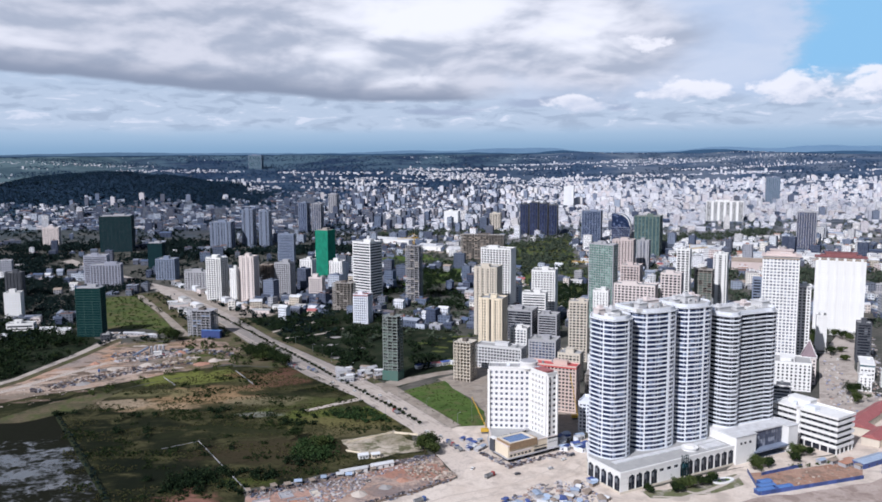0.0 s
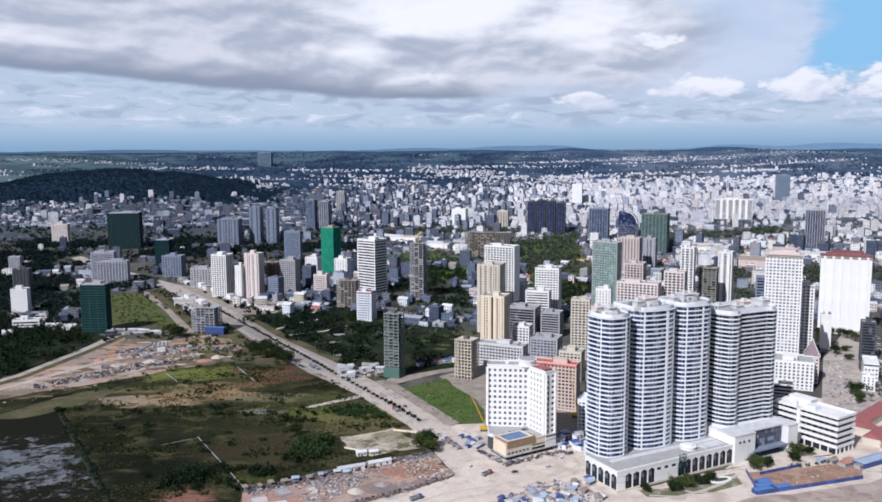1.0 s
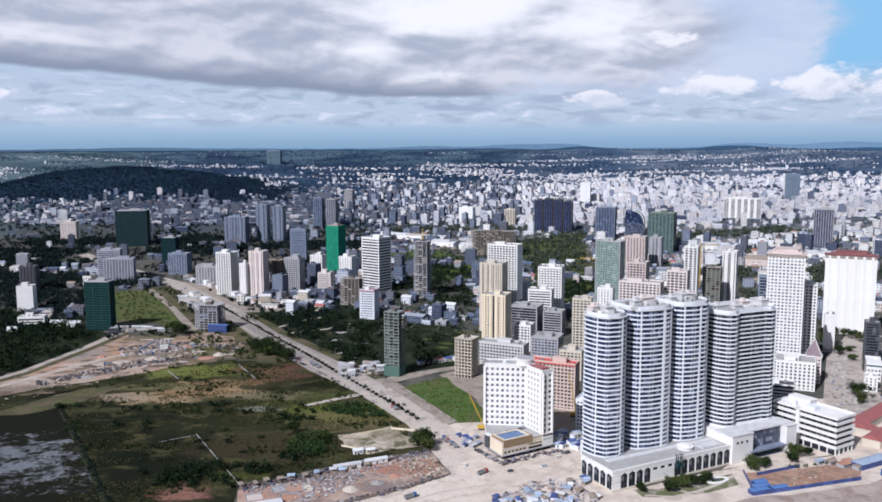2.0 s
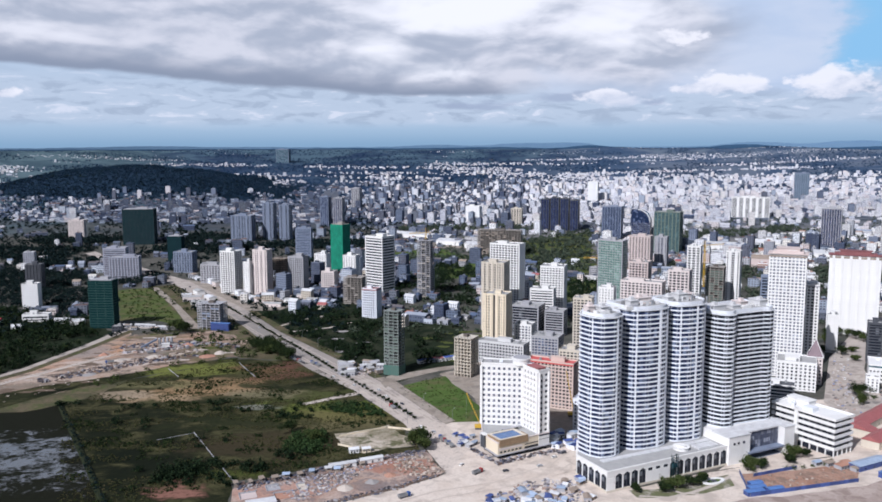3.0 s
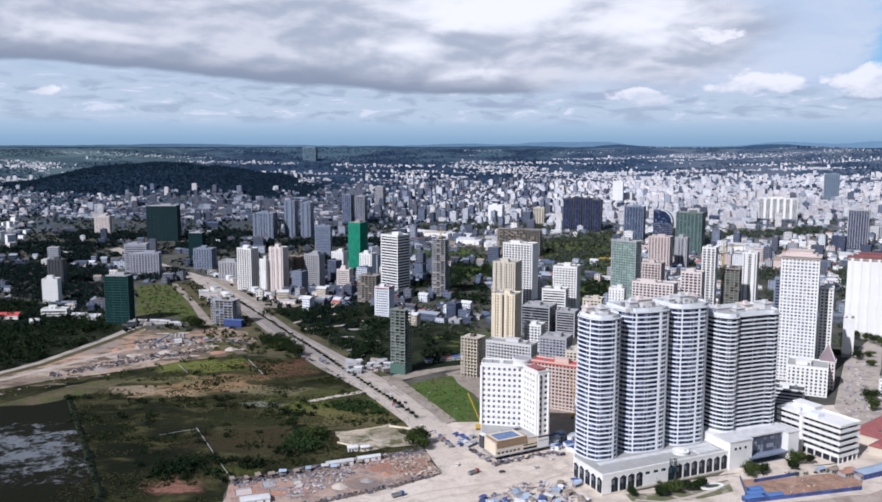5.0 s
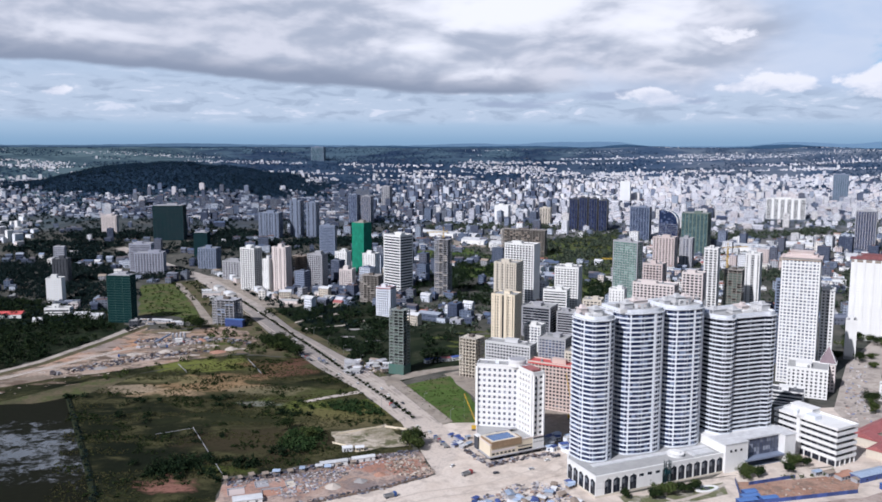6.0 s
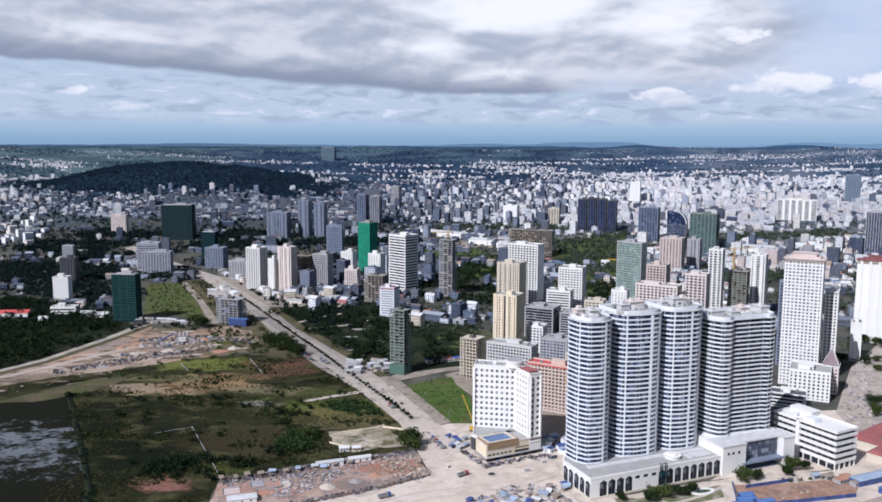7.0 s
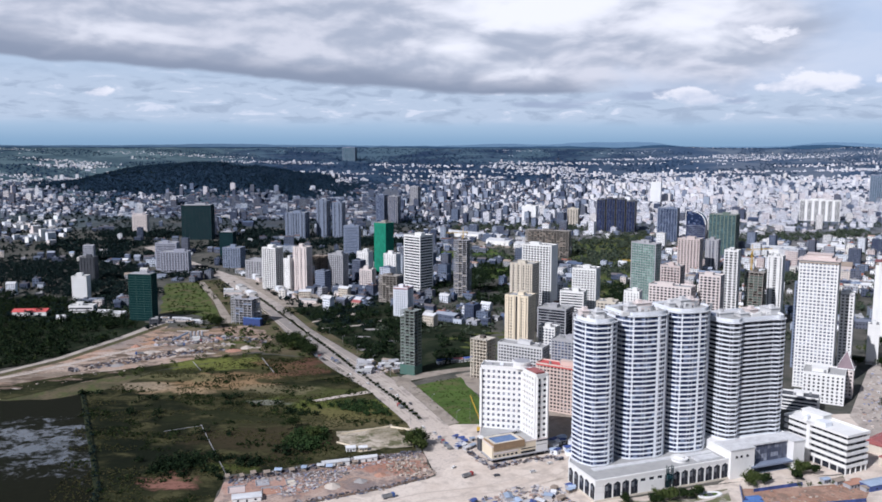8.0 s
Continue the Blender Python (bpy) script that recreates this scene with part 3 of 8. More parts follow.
def cyl(bm, cx, cy, r, z0, z1, n=10, top=None):
    top = r if top is None else top
    lo = [bm.verts.new((cx + r * math.cos(2 * math.pi * i / n), cy + r * math.sin(2 * math.pi * i / n), z0)) for i in range(n)]
    hi = [bm.verts.new((cx + top * math.cos(2 * math.pi * i / n), cy + top * math.sin(2 * math.pi * i / n), z1)) for i in range(n)]
    bm.faces.new(lo[::-1])
    bm.faces.new(hi)
    for i in range(n):
        bm.faces.new((lo[i], lo[(i + 1) % n], hi[(i + 1) % n], hi[i]))


def beam(bm, a, b, r):
    """A square bar from a to b."""
    a, b = Vector(a), Vector(b)
    q = (b - a).to_track_quat("Z", "Y").to_matrix()
    u, v = q.col[0] * r, q.col[1] * r
    lo = [bm.verts.new(a + s * u + t * v) for s, t in ((-1, -1), (1, -1), (1, 1), (-1, 1))]
    hi = [bm.verts.new(b + s * u + t * v) for s, t in ((-1, -1), (1, -1), (1, 1), (-1, 1))]
    bm.faces.new(lo[::-1])
    bm.faces.new(hi)
    for i in range(4):
        bm.faces.new((lo[i], lo[(i + 1) % 4], hi[(i + 1) % 4], hi[i]))


def made(fn):
    bm = bmesh.new()
    fn(bm)
    return bm


def part(name, bm, mt, parent, label=""):
    ob = new(name, mesh_of(name, bm, mt))
    ob.parent = parent
    return tagged(ob, label)


def again(name, me, parent, at=(0, 0, 0), rz=0.0):
    """One more piece on a mesh that exists."""
    ob = new(name, me)
    ob.parent = parent
    ob.location = at
    ob.rotation_euler = (0, 0, rz)
    return ob


def thing(name, label, category, x, y, z=0.0, yaw=0.0, group=""):
    root = new(name)
    root.location = (x, y, z)
    root.rotation_euler = (0, 0, radians(yaw))
    return tagged(root, label, category, group)


# ---- lie of the land ----
def land(x, y):
    """Height of the ground: flat town, raised inland to fit the camera's view, a wooded hill on the inland side."""
    d = math.hypot(x, y)
    z = 0.0
    if d > 2300:
        z = 190 * min(1.0, (d - 2300) / 2550) ** 1.4
    for px, py, ph, pw in ((-1010, 3000, 92, 300), (-1340, 3010, 36, 170), (-740, 3040, 34, 170), (-500, 3350, 30, 330)):
        z += ph * (1 + 0.22 * noise.noise(Vector((x / 120, y / 120, 5.5)))) * math.exp(-(((x - px) / pw) ** 2 + ((y - py) / 265) ** 2))
    if d > 2500:
        k = min(1.0, (d - 2500) / 1500)
        z += k * 9 * noise.noise(Vector((x / 420, y / 420, 0.3))) + k * k * 8 * noise.noise(Vector((x / 1100, 0, 2.0)))
    if d > 4500:
        z += (d - 4500) / 400 * (13 * math.exp(-(((x - 1960) / 170) ** 2)) + 9 * math.exp(-(((x - 1090) / 120) ** 2)) + 4 * math.exp(-(((x - 500) / 160) ** 2)))
    return z


def sheet(name, mt, label, pts, z, category="ground", rag=0.0, step=8.0, seed=0.0):
    """A flat patch of ground with a ragged outline."""
    out = []
    for i, (x, y) in enumerate(pts):
        x2, y2 = pts[(i + 1) % len(pts)]
        n = max(1, int(math.hypot(x2 - x, y2 - y) / step)) if rag else 1
        for j in range(n):
            px, py = x + (x2 - x) * j / n, y + (y2 - y) * j / n
            if rag:
                px += rag * noise.noise(Vector((px / 22, py / 22, seed)))
                py += rag * noise.noise(Vector((px / 22, py / 22, seed + 9)))
            out.append((px, py))
    bm = bmesh.new()
    face = bm.faces.new([bm.verts.new((x, y, z)) for x, y in out])
    face.normal_update()
    if sum(out[i][0] * out[(i + 1) % len(out)][1] - out[(i + 1) % len(out)][0] * out[i][1] for i in range(len(out))) < 0:
        face.normal_flip()
        face.normal_update()
    bmesh.ops.triangulate(bm, faces=bm.faces[:])
    return tagged(new(name, mesh_of(name, bm, mt)), label, category, kind="structure")


def ground_sheet():
    rows = [-300, 100, 300, 420] + list(range(500, 2300, 120)) + list(range(2300, 4900, 60)) + [4880, 4930]
    cols = list(range(-60, 61))
    verts = []
    for d in rows:
        for c in cols:
            a = radians(c)
            r = d if d > 300 else d
            x, y = (r * math.sin(a), r * math.cos(a)) if d >= 300 else (c * 60.0 * 0.2, d)
            verts.append((x, y, land(x, y)))
    n = len(cols)
    faces = [(i * n + j, i * n + j + 1, (i + 1) * n + j + 1, (i + 1) * n + j) for i in range(len(rows) - 1) for j in range(n - 1)]
    me = bpy.data.meshes.new("ground")
    me.from_pydata(verts, [], faces)
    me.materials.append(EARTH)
    for f in me.polygons:
        f.use_smooth = True
    return tagged(new("ground", me), "dusty city ground, its far part raised and blued for haze", "ground", kind="structure")


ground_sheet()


def far_ridge(name, mt, label, radius, foot, low, hills):
    """A band of hills on the skyline, far behind the town; hills: bearing, half width, height in degrees."""
    bm = bmesh.new()
    prev = None
    for i in range(-260, 261):
        a = i * 0.25
        e = low + 0.05 * noise.noise(Vector((a / 4.0, radius, 0))) + 0.035 * noise.noise(Vector((a * 1.1, 4, radius))) + 0.015 * noise.noise(Vector((a * 3.1, 4, radius)))
        for a0, wd, hh in hills:
            e += hh * math.exp(-abs((a - a0) / wd) ** 2.4)
        x, y = radius * math.sin(radians(a)), radius * math.cos(radians(a))
        row = [bm.verts.new((x, y, foot)), bm.verts.new((x, y, 226 + radius * math.tan(radians(e))))]
        if prev:
            bm.faces.new((prev[0], row[0], row[1], prev[1]))
        prev = row
    tagged(new(name, mesh_of(name, bm, mt)), label, "hills", kind="structure")


far_ridge("backdrop", FARHAZE, "hills on the far skyline, haze blue in their colour", 4990, 60, -0.26, ((7.5, 3.0, 0.26), (11.0, 1.6, 0.20), (22.4, 2.6, 0.26), (28.0, 2.8, 0.36), (31.5, 1.2, 0.20), (-17.0, 5.0, 0.10), (1.0, 2.5, 0.12)))
far_ridge("backdrop_woods", NEARHAZE, "wooded rise below the far hills, haze blue in its colour", 4945, 60, -0.36, ((11.8, 1.5, 0.20), (21.8, 2.4, 0.24), (5.0, 3.0, 0.08), (29.5, 2.0, 0.10), (-3.0, 3.0, 0.05)))
sheet("field_marsh", MARSH, "marshy grass field with cloud shade in its dark colour", [(-325, 715), (-294, 785), (-250, 819), (-200, 860), (-123, 850), (-67, 745), (-22, 651), (-10, 591), (-83, 560), (-135, 535), (-120, 400), (-210, 400)], 0.10, rag=6)
sheet("water_pond", WATER, "dark still marsh water reflecting clouds", [(-450, 681), (-346, 699), (-325, 715), (-259, 595), (-210, 504), (-188, 400), (-300, 400), (-420, 500)], 0.14, category="water", rag=4)
sheet("ground_site", DIRT, "orange earth of a building site", [(-460, 716), (-375, 821), (-357, 933), (-352, 984), (-298, 983), (-254, 998), (-207, 939), (-199, 875), (-256, 841), (-297, 793), (-340, 753), (-394, 681)], 0.20, rag=9, seed=4)
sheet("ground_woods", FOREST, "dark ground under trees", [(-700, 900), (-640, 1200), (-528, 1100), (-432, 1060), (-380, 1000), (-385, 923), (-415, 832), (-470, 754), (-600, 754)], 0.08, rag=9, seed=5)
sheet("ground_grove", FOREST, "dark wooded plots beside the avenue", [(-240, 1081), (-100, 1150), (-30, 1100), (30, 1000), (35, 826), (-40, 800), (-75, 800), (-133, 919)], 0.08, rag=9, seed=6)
sheet("lawn_lot", GRASS, "bright green vacant lot", [(-33, 752), (16, 788), (44, 690), (40, 652), (11, 653)], 0.22, rag=3, seed=7)
sheet("lawn_far", FIELDGRASS, "olive field beside a lane", [(-477, 1291), (-425, 1311), (-301, 1031), (-349, 1060), (-393, 1060)], 0.22, rag=6, seed=8)
sheet("ground_mud", MUD, "brown churned mud yard", [(-134, 533), (-82, 555), (-53, 575), (-7, 591), (9, 548), (-26, 523), (-74, 496), (-125, 463)], 0.24, rag=4, seed=9)
sheet("ground_sand", SANDY, "pale sandy yard", [(-73, 628), (-36, 647), (-17, 621), (-17, 598), (-49, 589), (-72, 604)], 0.26, rag=9, seed=10)
sheet("ground_midfield", GRASS, "scrubby open land", [(-89, 1682), (40, 1790), (114, 1612), (99, 1404), (-7, 1348), (-48, 1470)], 0.12, rag=12, seed=11)
sheet("ground_shore_earth", MUDDY, "churned brownish earth in front of the hoarding", [(196, 497), (240, 505), (287, 518), (320, 530), (340, 500), (300, 460), (200, 455), (150, 470)], 0.10, rag=5, seed=27)
sheet("ground_yard", REDYARD, "bare earth behind a blue hoarding", [(204.5, 503), (212, 538), (254, 544), (283, 551), (297, 541), (285, 523.5)], 0.22, rag=2, seed=12)
sheet("ground_shore", DUST, "pale dusty ground along the shore road", [(100, 545), (118, 512), (208, 548), (300, 570), (420, 700), (420, 400), (-120, 400), (-80, 490), (-26, 521), (9, 546), (25, 591), (90, 596)], 0.06, rag=3, seed=13)

sheet("ground_corner", DUST, "pale dusty ground at the hotel corner", [(9, 657), (42, 656), (64, 640), (50, 590), (28, 586), (16, 612)], 0.052, rag=2, seed=26)
sheet("ground_verge", VERGE, "rough grass verge beside the avenue", [(-352, 984), (-298, 1000), (-270, 1040), (-250, 1075), (-196, 962), (-178, 920), (-120, 818), (-123, 846), (-199, 866), (-215, 930), (-254, 998)], 0.16, rag=4, seed=14)
sheet("ground_lane_side", DIRT, "bare earth beside the lane", [(-450, 740), (-405, 824), (-381, 920), (-364, 1004), (-352, 984), (-350, 933), (-368, 821), (-440, 716)], 0.17, rag=1.5, seed=15)
sheet("ground_verge_field", VERGE, "rough ground beside a green field", [(-440, 1320), (-400, 1337), (-262, 1090), (-250, 1075), (-285, 1030), (-310, 1030)], 0.13, rag=8, seed=16)
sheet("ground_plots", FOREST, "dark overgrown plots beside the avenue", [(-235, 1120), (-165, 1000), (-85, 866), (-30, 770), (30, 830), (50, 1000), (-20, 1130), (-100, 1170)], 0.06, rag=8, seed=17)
sheet("ground_pond_edge", VERGE, "rough wet grass above the pond", [(-560, 640), (-470, 722), (-394, 694), (-340, 756), (-288, 796), (-292, 768), (-312, 718), (-346, 694), (-450, 676)], 0.18, rag=4, seed=19)
sheet("ground_forecourt", DUST, "pale dusty forecourt round the office block", [(198, 545), (300, 570), (420, 640), (420, 700), (346, 700), (300, 690), (318, 640), (268, 588), (226, 572)], 0.05, rag=3, seed=24)
sheet("ground_hotel_back", LANE, "dusty ground behind the hotel and the vacant lot", [(9, 797), (60, 832), (100, 780), (130, 700), (125, 640), (92, 600), (40, 640), (41, 715)], 0.055, rag=3, seed=25)
sheet("bank_site", MARSH, "dark overgrown bank below the building site", [(-480, 690), (-420, 722), (-366, 768), (-308, 800), (-258, 842), (-200, 868), (-200, 856), (-250, 822), (-294, 785), (-340, 750), (-380, 690)], 0.24, rag=5, seed=18)
sheet("ground_shops", LANE, "dusty forecourts of shops on the far avenue", [(-250, 1120), (-200, 1120), (-150, 1190), (-170, 1235), (-215, 1290), (-330, 1345), (-392, 1385), (-310, 1210)], 0.10, rag=8, seed=20)
sheet("ground_hall_yard", LANE, "dusty yards round large halls", [(-60, 1930), (60, 2040), (150, 1880), (130, 1760), (40, 1800)], 0.10, rag=14, seed=21)
sheet("ground_open_east", FIELDGRASS, "open grassy land between towers", [(180, 1120), (300, 1130), (350, 1380), (330, 1540), (180, 1510), (120, 1320), (100, 1180)], 0.07, rag=16, seed=22)
sheet("ground_belt", FIELDGRASS, "open grassy land in a green belt", [(230, 1900), (442, 2100), (330, 1560), (203, 1520), (190, 1560)], 0.07, rag=16, seed=23)


def strip(name, mt, label, left, right, z, category="road"):
    bm = bmesh.new()
    a = [bm.verts.new((*p, z)) for p in left]
    b = [bm.verts.new((*p, z)) for p in right]
    for i in range(len(a) - 1):
        bm.faces.new((a[i], b[i], b[i + 1], a[i + 1]))
    bmesh.ops.recalc_face_normals(bm, faces=bm.faces[:])
    if sum(f.normal.z for f in bm.faces) < 0:
        bmesh.ops.reverse_faces(bm, faces=bm.faces[:])
    return tagged(new(name, mesh_of(name, bm, mt)), label, category, kind="structure")


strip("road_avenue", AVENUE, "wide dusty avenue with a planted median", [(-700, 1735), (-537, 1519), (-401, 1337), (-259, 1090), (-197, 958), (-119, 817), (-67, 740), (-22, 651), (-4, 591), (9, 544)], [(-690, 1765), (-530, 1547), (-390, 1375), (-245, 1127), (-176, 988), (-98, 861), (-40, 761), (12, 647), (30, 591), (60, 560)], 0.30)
strip("road_shore", DUST, "dusty shore road with wheel tracks", [(-110, 440), (-74, 494), (-26, 521), (9, 544)], [(-40, 440), (0, 480), (46, 505), (72, 531)], 0.34)
strip("road_side", DUST, "dusty side street", [(9, 544), (26, 588), (90, 592), (120, 620)], [(72, 531), (85, 541), (101, 551), (150, 640)], 0.38)
strip("road_right", AVENUE, "pale dusty street between towers", [(340, 640), (346, 693), (426, 842), (502, 942), (560, 1040)], [(400, 640), (400, 690), (438, 795), (520, 932), (600, 1040)], 0.30)
strip("verge_lane", VERGE, "dark strip along the lane", [(-450, 744), (-405, 825), (-380, 921), (-362, 1005)], [(-445, 732), (-397, 820), (-371, 918), (-354, 996)], 0.26, "verge")
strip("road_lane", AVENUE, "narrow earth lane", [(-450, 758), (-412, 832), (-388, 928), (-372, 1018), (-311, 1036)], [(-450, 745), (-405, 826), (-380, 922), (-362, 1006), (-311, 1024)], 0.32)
strip("road_field", LANE, "earth lane beside a green field", [(-432, 1311), (-350, 1150), (-290, 1010)], [(-420, 1311), (-340, 1150), (-276, 1010)], 0.34)
strip("road_cross", LANE, "cross street by the vacant lot", [(-40, 750), (-33, 770), (10, 805), (60, 830)], [(-45, 765), (-40, 790), (8, 818), (58, 840)], 0.34)

# ---- buildings ----
def ring_parapet(bm, w, d, z, h=1.1, t=0.35):
    box(bm, -w / 2, -d / 2, z, w / 2, -d / 2 + t, z + h)
    box(bm, -w / 2, d / 2 - t, z, w / 2, d / 2, z + h)
    box(bm, -w / 2, -d / 2 + t, z, -w / 2 + t, d / 2 - t, z + h)
    box(bm, w / 2 - t, -d / 2 + t, z, w / 2, d / 2 - t, z + h)


def roof_clutter(root, w, d, h, wall, rng, tanks=True):
    bm = bmesh.new()
    cx, cy = rng.uniform(-w * 0.15, w * 0.15), rng.uniform(-d * 0.1, d * 0.1)
    sw, sd, sh = w * rng.uniform(0.25, 0.4), d * rng.uniform(0.3, 0.45), rng.uniform(3, 5)
    cbox(bm, cx, cy, sw, sd, h, h + sh)
    cbox(bm, cx, cy, sw + 0.6, sd + 0.6, h + sh, h + sh + 0.3)
    part("stair_house", bm, wall, root)
    if tanks:
        for _ in range(rng.randint(1, 3)):
            bm = bmesh.new()
            tx, ty = rng.uniform(-w * 0.38, w * 0.38), rng.uniform(-d * 0.38, d * 0.38)
            cyl(bm, tx, ty, 1.1, h, h + 2.4, 10)
            cyl(bm, tx, ty, 1.1, h + 2.4, h + 2.8, 10, 0.4)
            part("water_tank", bm, STEEL, root)


FOOT = [(170, 560, 75)]  # taken plots: x, y, radius


def tower(name, label, x, y, w, d, h, yaw, style="grid", wall=None, glass=None, floor=3.1, bay=3.6, z=0.0, band=0.40, pier=0.32, out=0.45, category="building", group="", top=None, seed=0, ribs=0, recess=0.0, gable=False, cap=None, infill=0.24):
    """A block built from a glazed core, a band at each floor and piers between the windows."""
    rng = random.Random(int(x * 7 + y * 13 + seed))
    if y > 1300:
        bay *= 1.35 if y < 1850 else 1.9
    wall, glass = wall or WHITE, glass or GLASS
    FOOT.append((x, y, 0.62 * max(w, d) + 6))
    root = thing(name, label, category, x, y, z, yaw, group)
    n = max(1, round(h / floor))
    fh = h / n
    if style in ("grid", "stripe", "glass", "balcony"):
        part("glazing", made(lambda bm: box(bm, -w / 2 + out, -d / 2 + out, -0.3, w / 2 - out, d / 2 - out, h - 0.3)), glass, root)
        bh = fh * band
        bw, bd = w, d
        bme = mesh_of("floor_band", made(lambda bm: cbox(bm, 0, 0, bw, bd, -bh * 0.7, bh * 0.3)), wall)
        for i in range(0, n):
            again("floor_band", bme, root, (0, 0, i * fh + (0.02 if i else bh * 0.7)))
        part("roof", made(lambda bm: cbox(bm, 0, 0, w, d, h - bh, h)), top or wall, root)
        if style != "stripe":
            pin = 0.03 if style == "grid" else 0.12
            for ww, dd, rot in ((w, d, 0.0), (d, w, math.pi / 2)):
                nb = max(2, round(ww / bay))
                pw = ww / nb * pier
                pme = mesh_of("pier", made(lambda bm: box(bm, -pw / 2, -dd / 2 + pin, 0, pw / 2, -dd / 2 + out + 0.2, h - 0.2)), wall)
                for side in ((0.0,) if not rot else (0.0, math.pi) if y < 1000 else (0.0,) if yaw > -15 or x > 150 and yaw > -24 else (0.0,)):
                    for i in range(1, nb):
                        off = -ww / 2 + i * ww / nb
                        a = rot + side
                        again("pier", pme, root, (math.cos(a) * off, math.sin(a) * off, 0), a)
        cme = mesh_of("corner_pier", made(lambda bm: cbox(bm, 0, 0, 0.9 + out, 0.9 + out, 0, h - 0.1)), wall)
        for sx in (-1, 1):
            for sy in (-1, 1):
                again("corner_pier", cme, root, (sx * (w / 2 - 0.47 - out / 2), sy * (d / 2 - 0.47 - out / 2), 0))
        if style == "balcony":
            gme = mesh_of("balcony", made(lambda bm: (cbox(bm, 0, -d / 2 - 0.6, w * 0.32, 1.3, -0.2, 0.0), cbox(bm, 0, -d / 2 - 1.2, w * 0.32, 0.15, 0.0, 1.05))), wall)
            for i in range(1, n):
                for s in (-1, 1):
                    again("balcony", gme, root, (s * w * 0.25, 0, i * fh))
        part("parapet", made(lambda bm: ring_parapet(bm, w + 0.1, d + 0.1, h, 1.3)), wall, root)
        if cap:
            part("roof_cap", made(lambda bm: (cbox(bm, 0, 0, w + 2.6, d + 2.6, h + 1.3, h + 2.2), cbox(bm, 0, 0, w * 0.82, d * 0.82, h + 2.2, h + 4.2), cbox(bm, 0, 0, w * 0.6, d * 0.6, h + 4.2, h + 6.6), cbox(bm, 0, 0, w * 0.66, d * 0.66, h + 6.6, h + 7.2))), cap, root, "flared tiled roof")
        if gable:
            part("blank_gable", made(lambda bm: box(bm, w / 2 - 0.2, -d / 2 - 0.06, 0, w / 2 + 0.1, d / 2 + 0.06, h + 0.6)), wall, root)
        if ribs:
            rme = mesh_of("rib", made(lambda bm: box(bm, -w / ribs * 0.16, -d / 2 - 0.9, 0, w / ribs * 0.16, -d / 2 + 0.4, h + 1.6)), wall)
            for i in range(ribs):
                again("rib", rme, root, (-w / 2 + (i + 0.5) * w / ribs, 0, 0))
        if recess:
            # Dark strip, slightly proud, stands for the shade of a stair recess.
            part("stair_recess", made(lambda bm: box(bm, -w * recess / 2, -d / 2 - 0.08, 0, w * recess / 2, -d / 2 + 0.3, h)), VOIDSHADE, root, "dark upright strip standing for a shaded stair recess")
        if w > 10:
            part("roof_screed", made(lambda bm: cbox(bm, 0, 0, w - 0.9, d - 0.9, h - 0.1, h + 0.12)), top or ROOFGREY, root)
            roof_clutter(root, w, d, h, wall, rng)
    elif style == "frame":
        part("lift_core", made(lambda bm: (cbox(bm, 0, 0, w * 0.24, d * 0.3, 0, h + 2.5), cbox(bm, -w * 0.22, d * 0.1, 0.3, d * 0.6, 0, h - 0.5), cbox(bm, w * 0.22, d * 0.1, 0.3, d * 0.6, 0, h - 0.5), cbox(bm, 0, d * 0.12, w * 0.9, 0.3, 0, h - 0.5))), INNERSHADE, root, "core and inner walls, interior shade in their dark colour")
        sme = mesh_of("floor_slab", made(lambda bm: cbox(bm, 0, 0, w, d, -0.38, 0)), wall)
        for i in range(1, n + 1):
            again("floor_slab", sme, root, (0, 0, i * fh))
        col = mesh_of("column", made(lambda bm: cbox(bm, 0, 0, 0.65, 0.65, 0, h - 0.4)), wall)
        span = 6.0 if bay == 3.6 or y > 1300 else bay
        nb, nd = max(2, round(w / span)), max(2, round(d / span))
        for i in range(nb + 1):
            for j in range(nd + 1):
                if i in (0, nb) or j in (0, nd):
                    again("column", col, root, (-w / 2 + 0.6 + (w - 1.2) * i / nb, -d / 2 + 0.6 + (d - 1.2) * j / nd, 0))
        pme = mesh_of("infill_wall", made(lambda bm: cbox(bm, 0, 0, w / nb * 0.86, 0.25, -0.02, fh * 0.5)), top or wall)
        for i in range(n - 1):
            for j in range(nb):
                if rng.random() < infill:
                    again("infill_wall", pme, root, (-w / 2 + (j + 0.5) * w / nb, -d / 2 + 0.7, i * fh))
        rme = mesh_of("starter_bars", made(lambda bm: [cbox(bm, dx, dy, 0.12, 0.12, h, h + 1.8) for dx in (-0.3, 0.3) for dy in (-0.3, 0.3)]), STEEL)
        for i in range(nb + 1):
            again("starter_bars", rme, root, (-w / 2 + 0.6 + (w - 1.2) * i / nb, -d / 2 + 0.6, 0))
    elif style == "net":
        part("net", made(lambda bm: cbox(bm, 0, 0, w, d, 0, h)), glass, root, "safety net hung round the scaffold")
        sme = mesh_of("net_seam", made(lambda bm: cbox(bm, 0, 0, w + 0.25, d + 0.25, -0.12, 0.12)), top or glass)
        for i in range(1, n + 1):
            again("net_seam", sme, root, (0, 0, i * fh - 0.2))
        pme = mesh_of("scaffold_pole", made(lambda bm: cbox(bm, 0, 0, 0.16, 0.16, 0, h + 1.5)), top or glass)
        nb = max(3, round(w / 9))
        for i in range(nb + 1):
            for s in (-1, 1):
                again("scaffold_pole", pme, root, (-w / 2 + w * i / nb, s * (d / 2 + 0.12), 0))
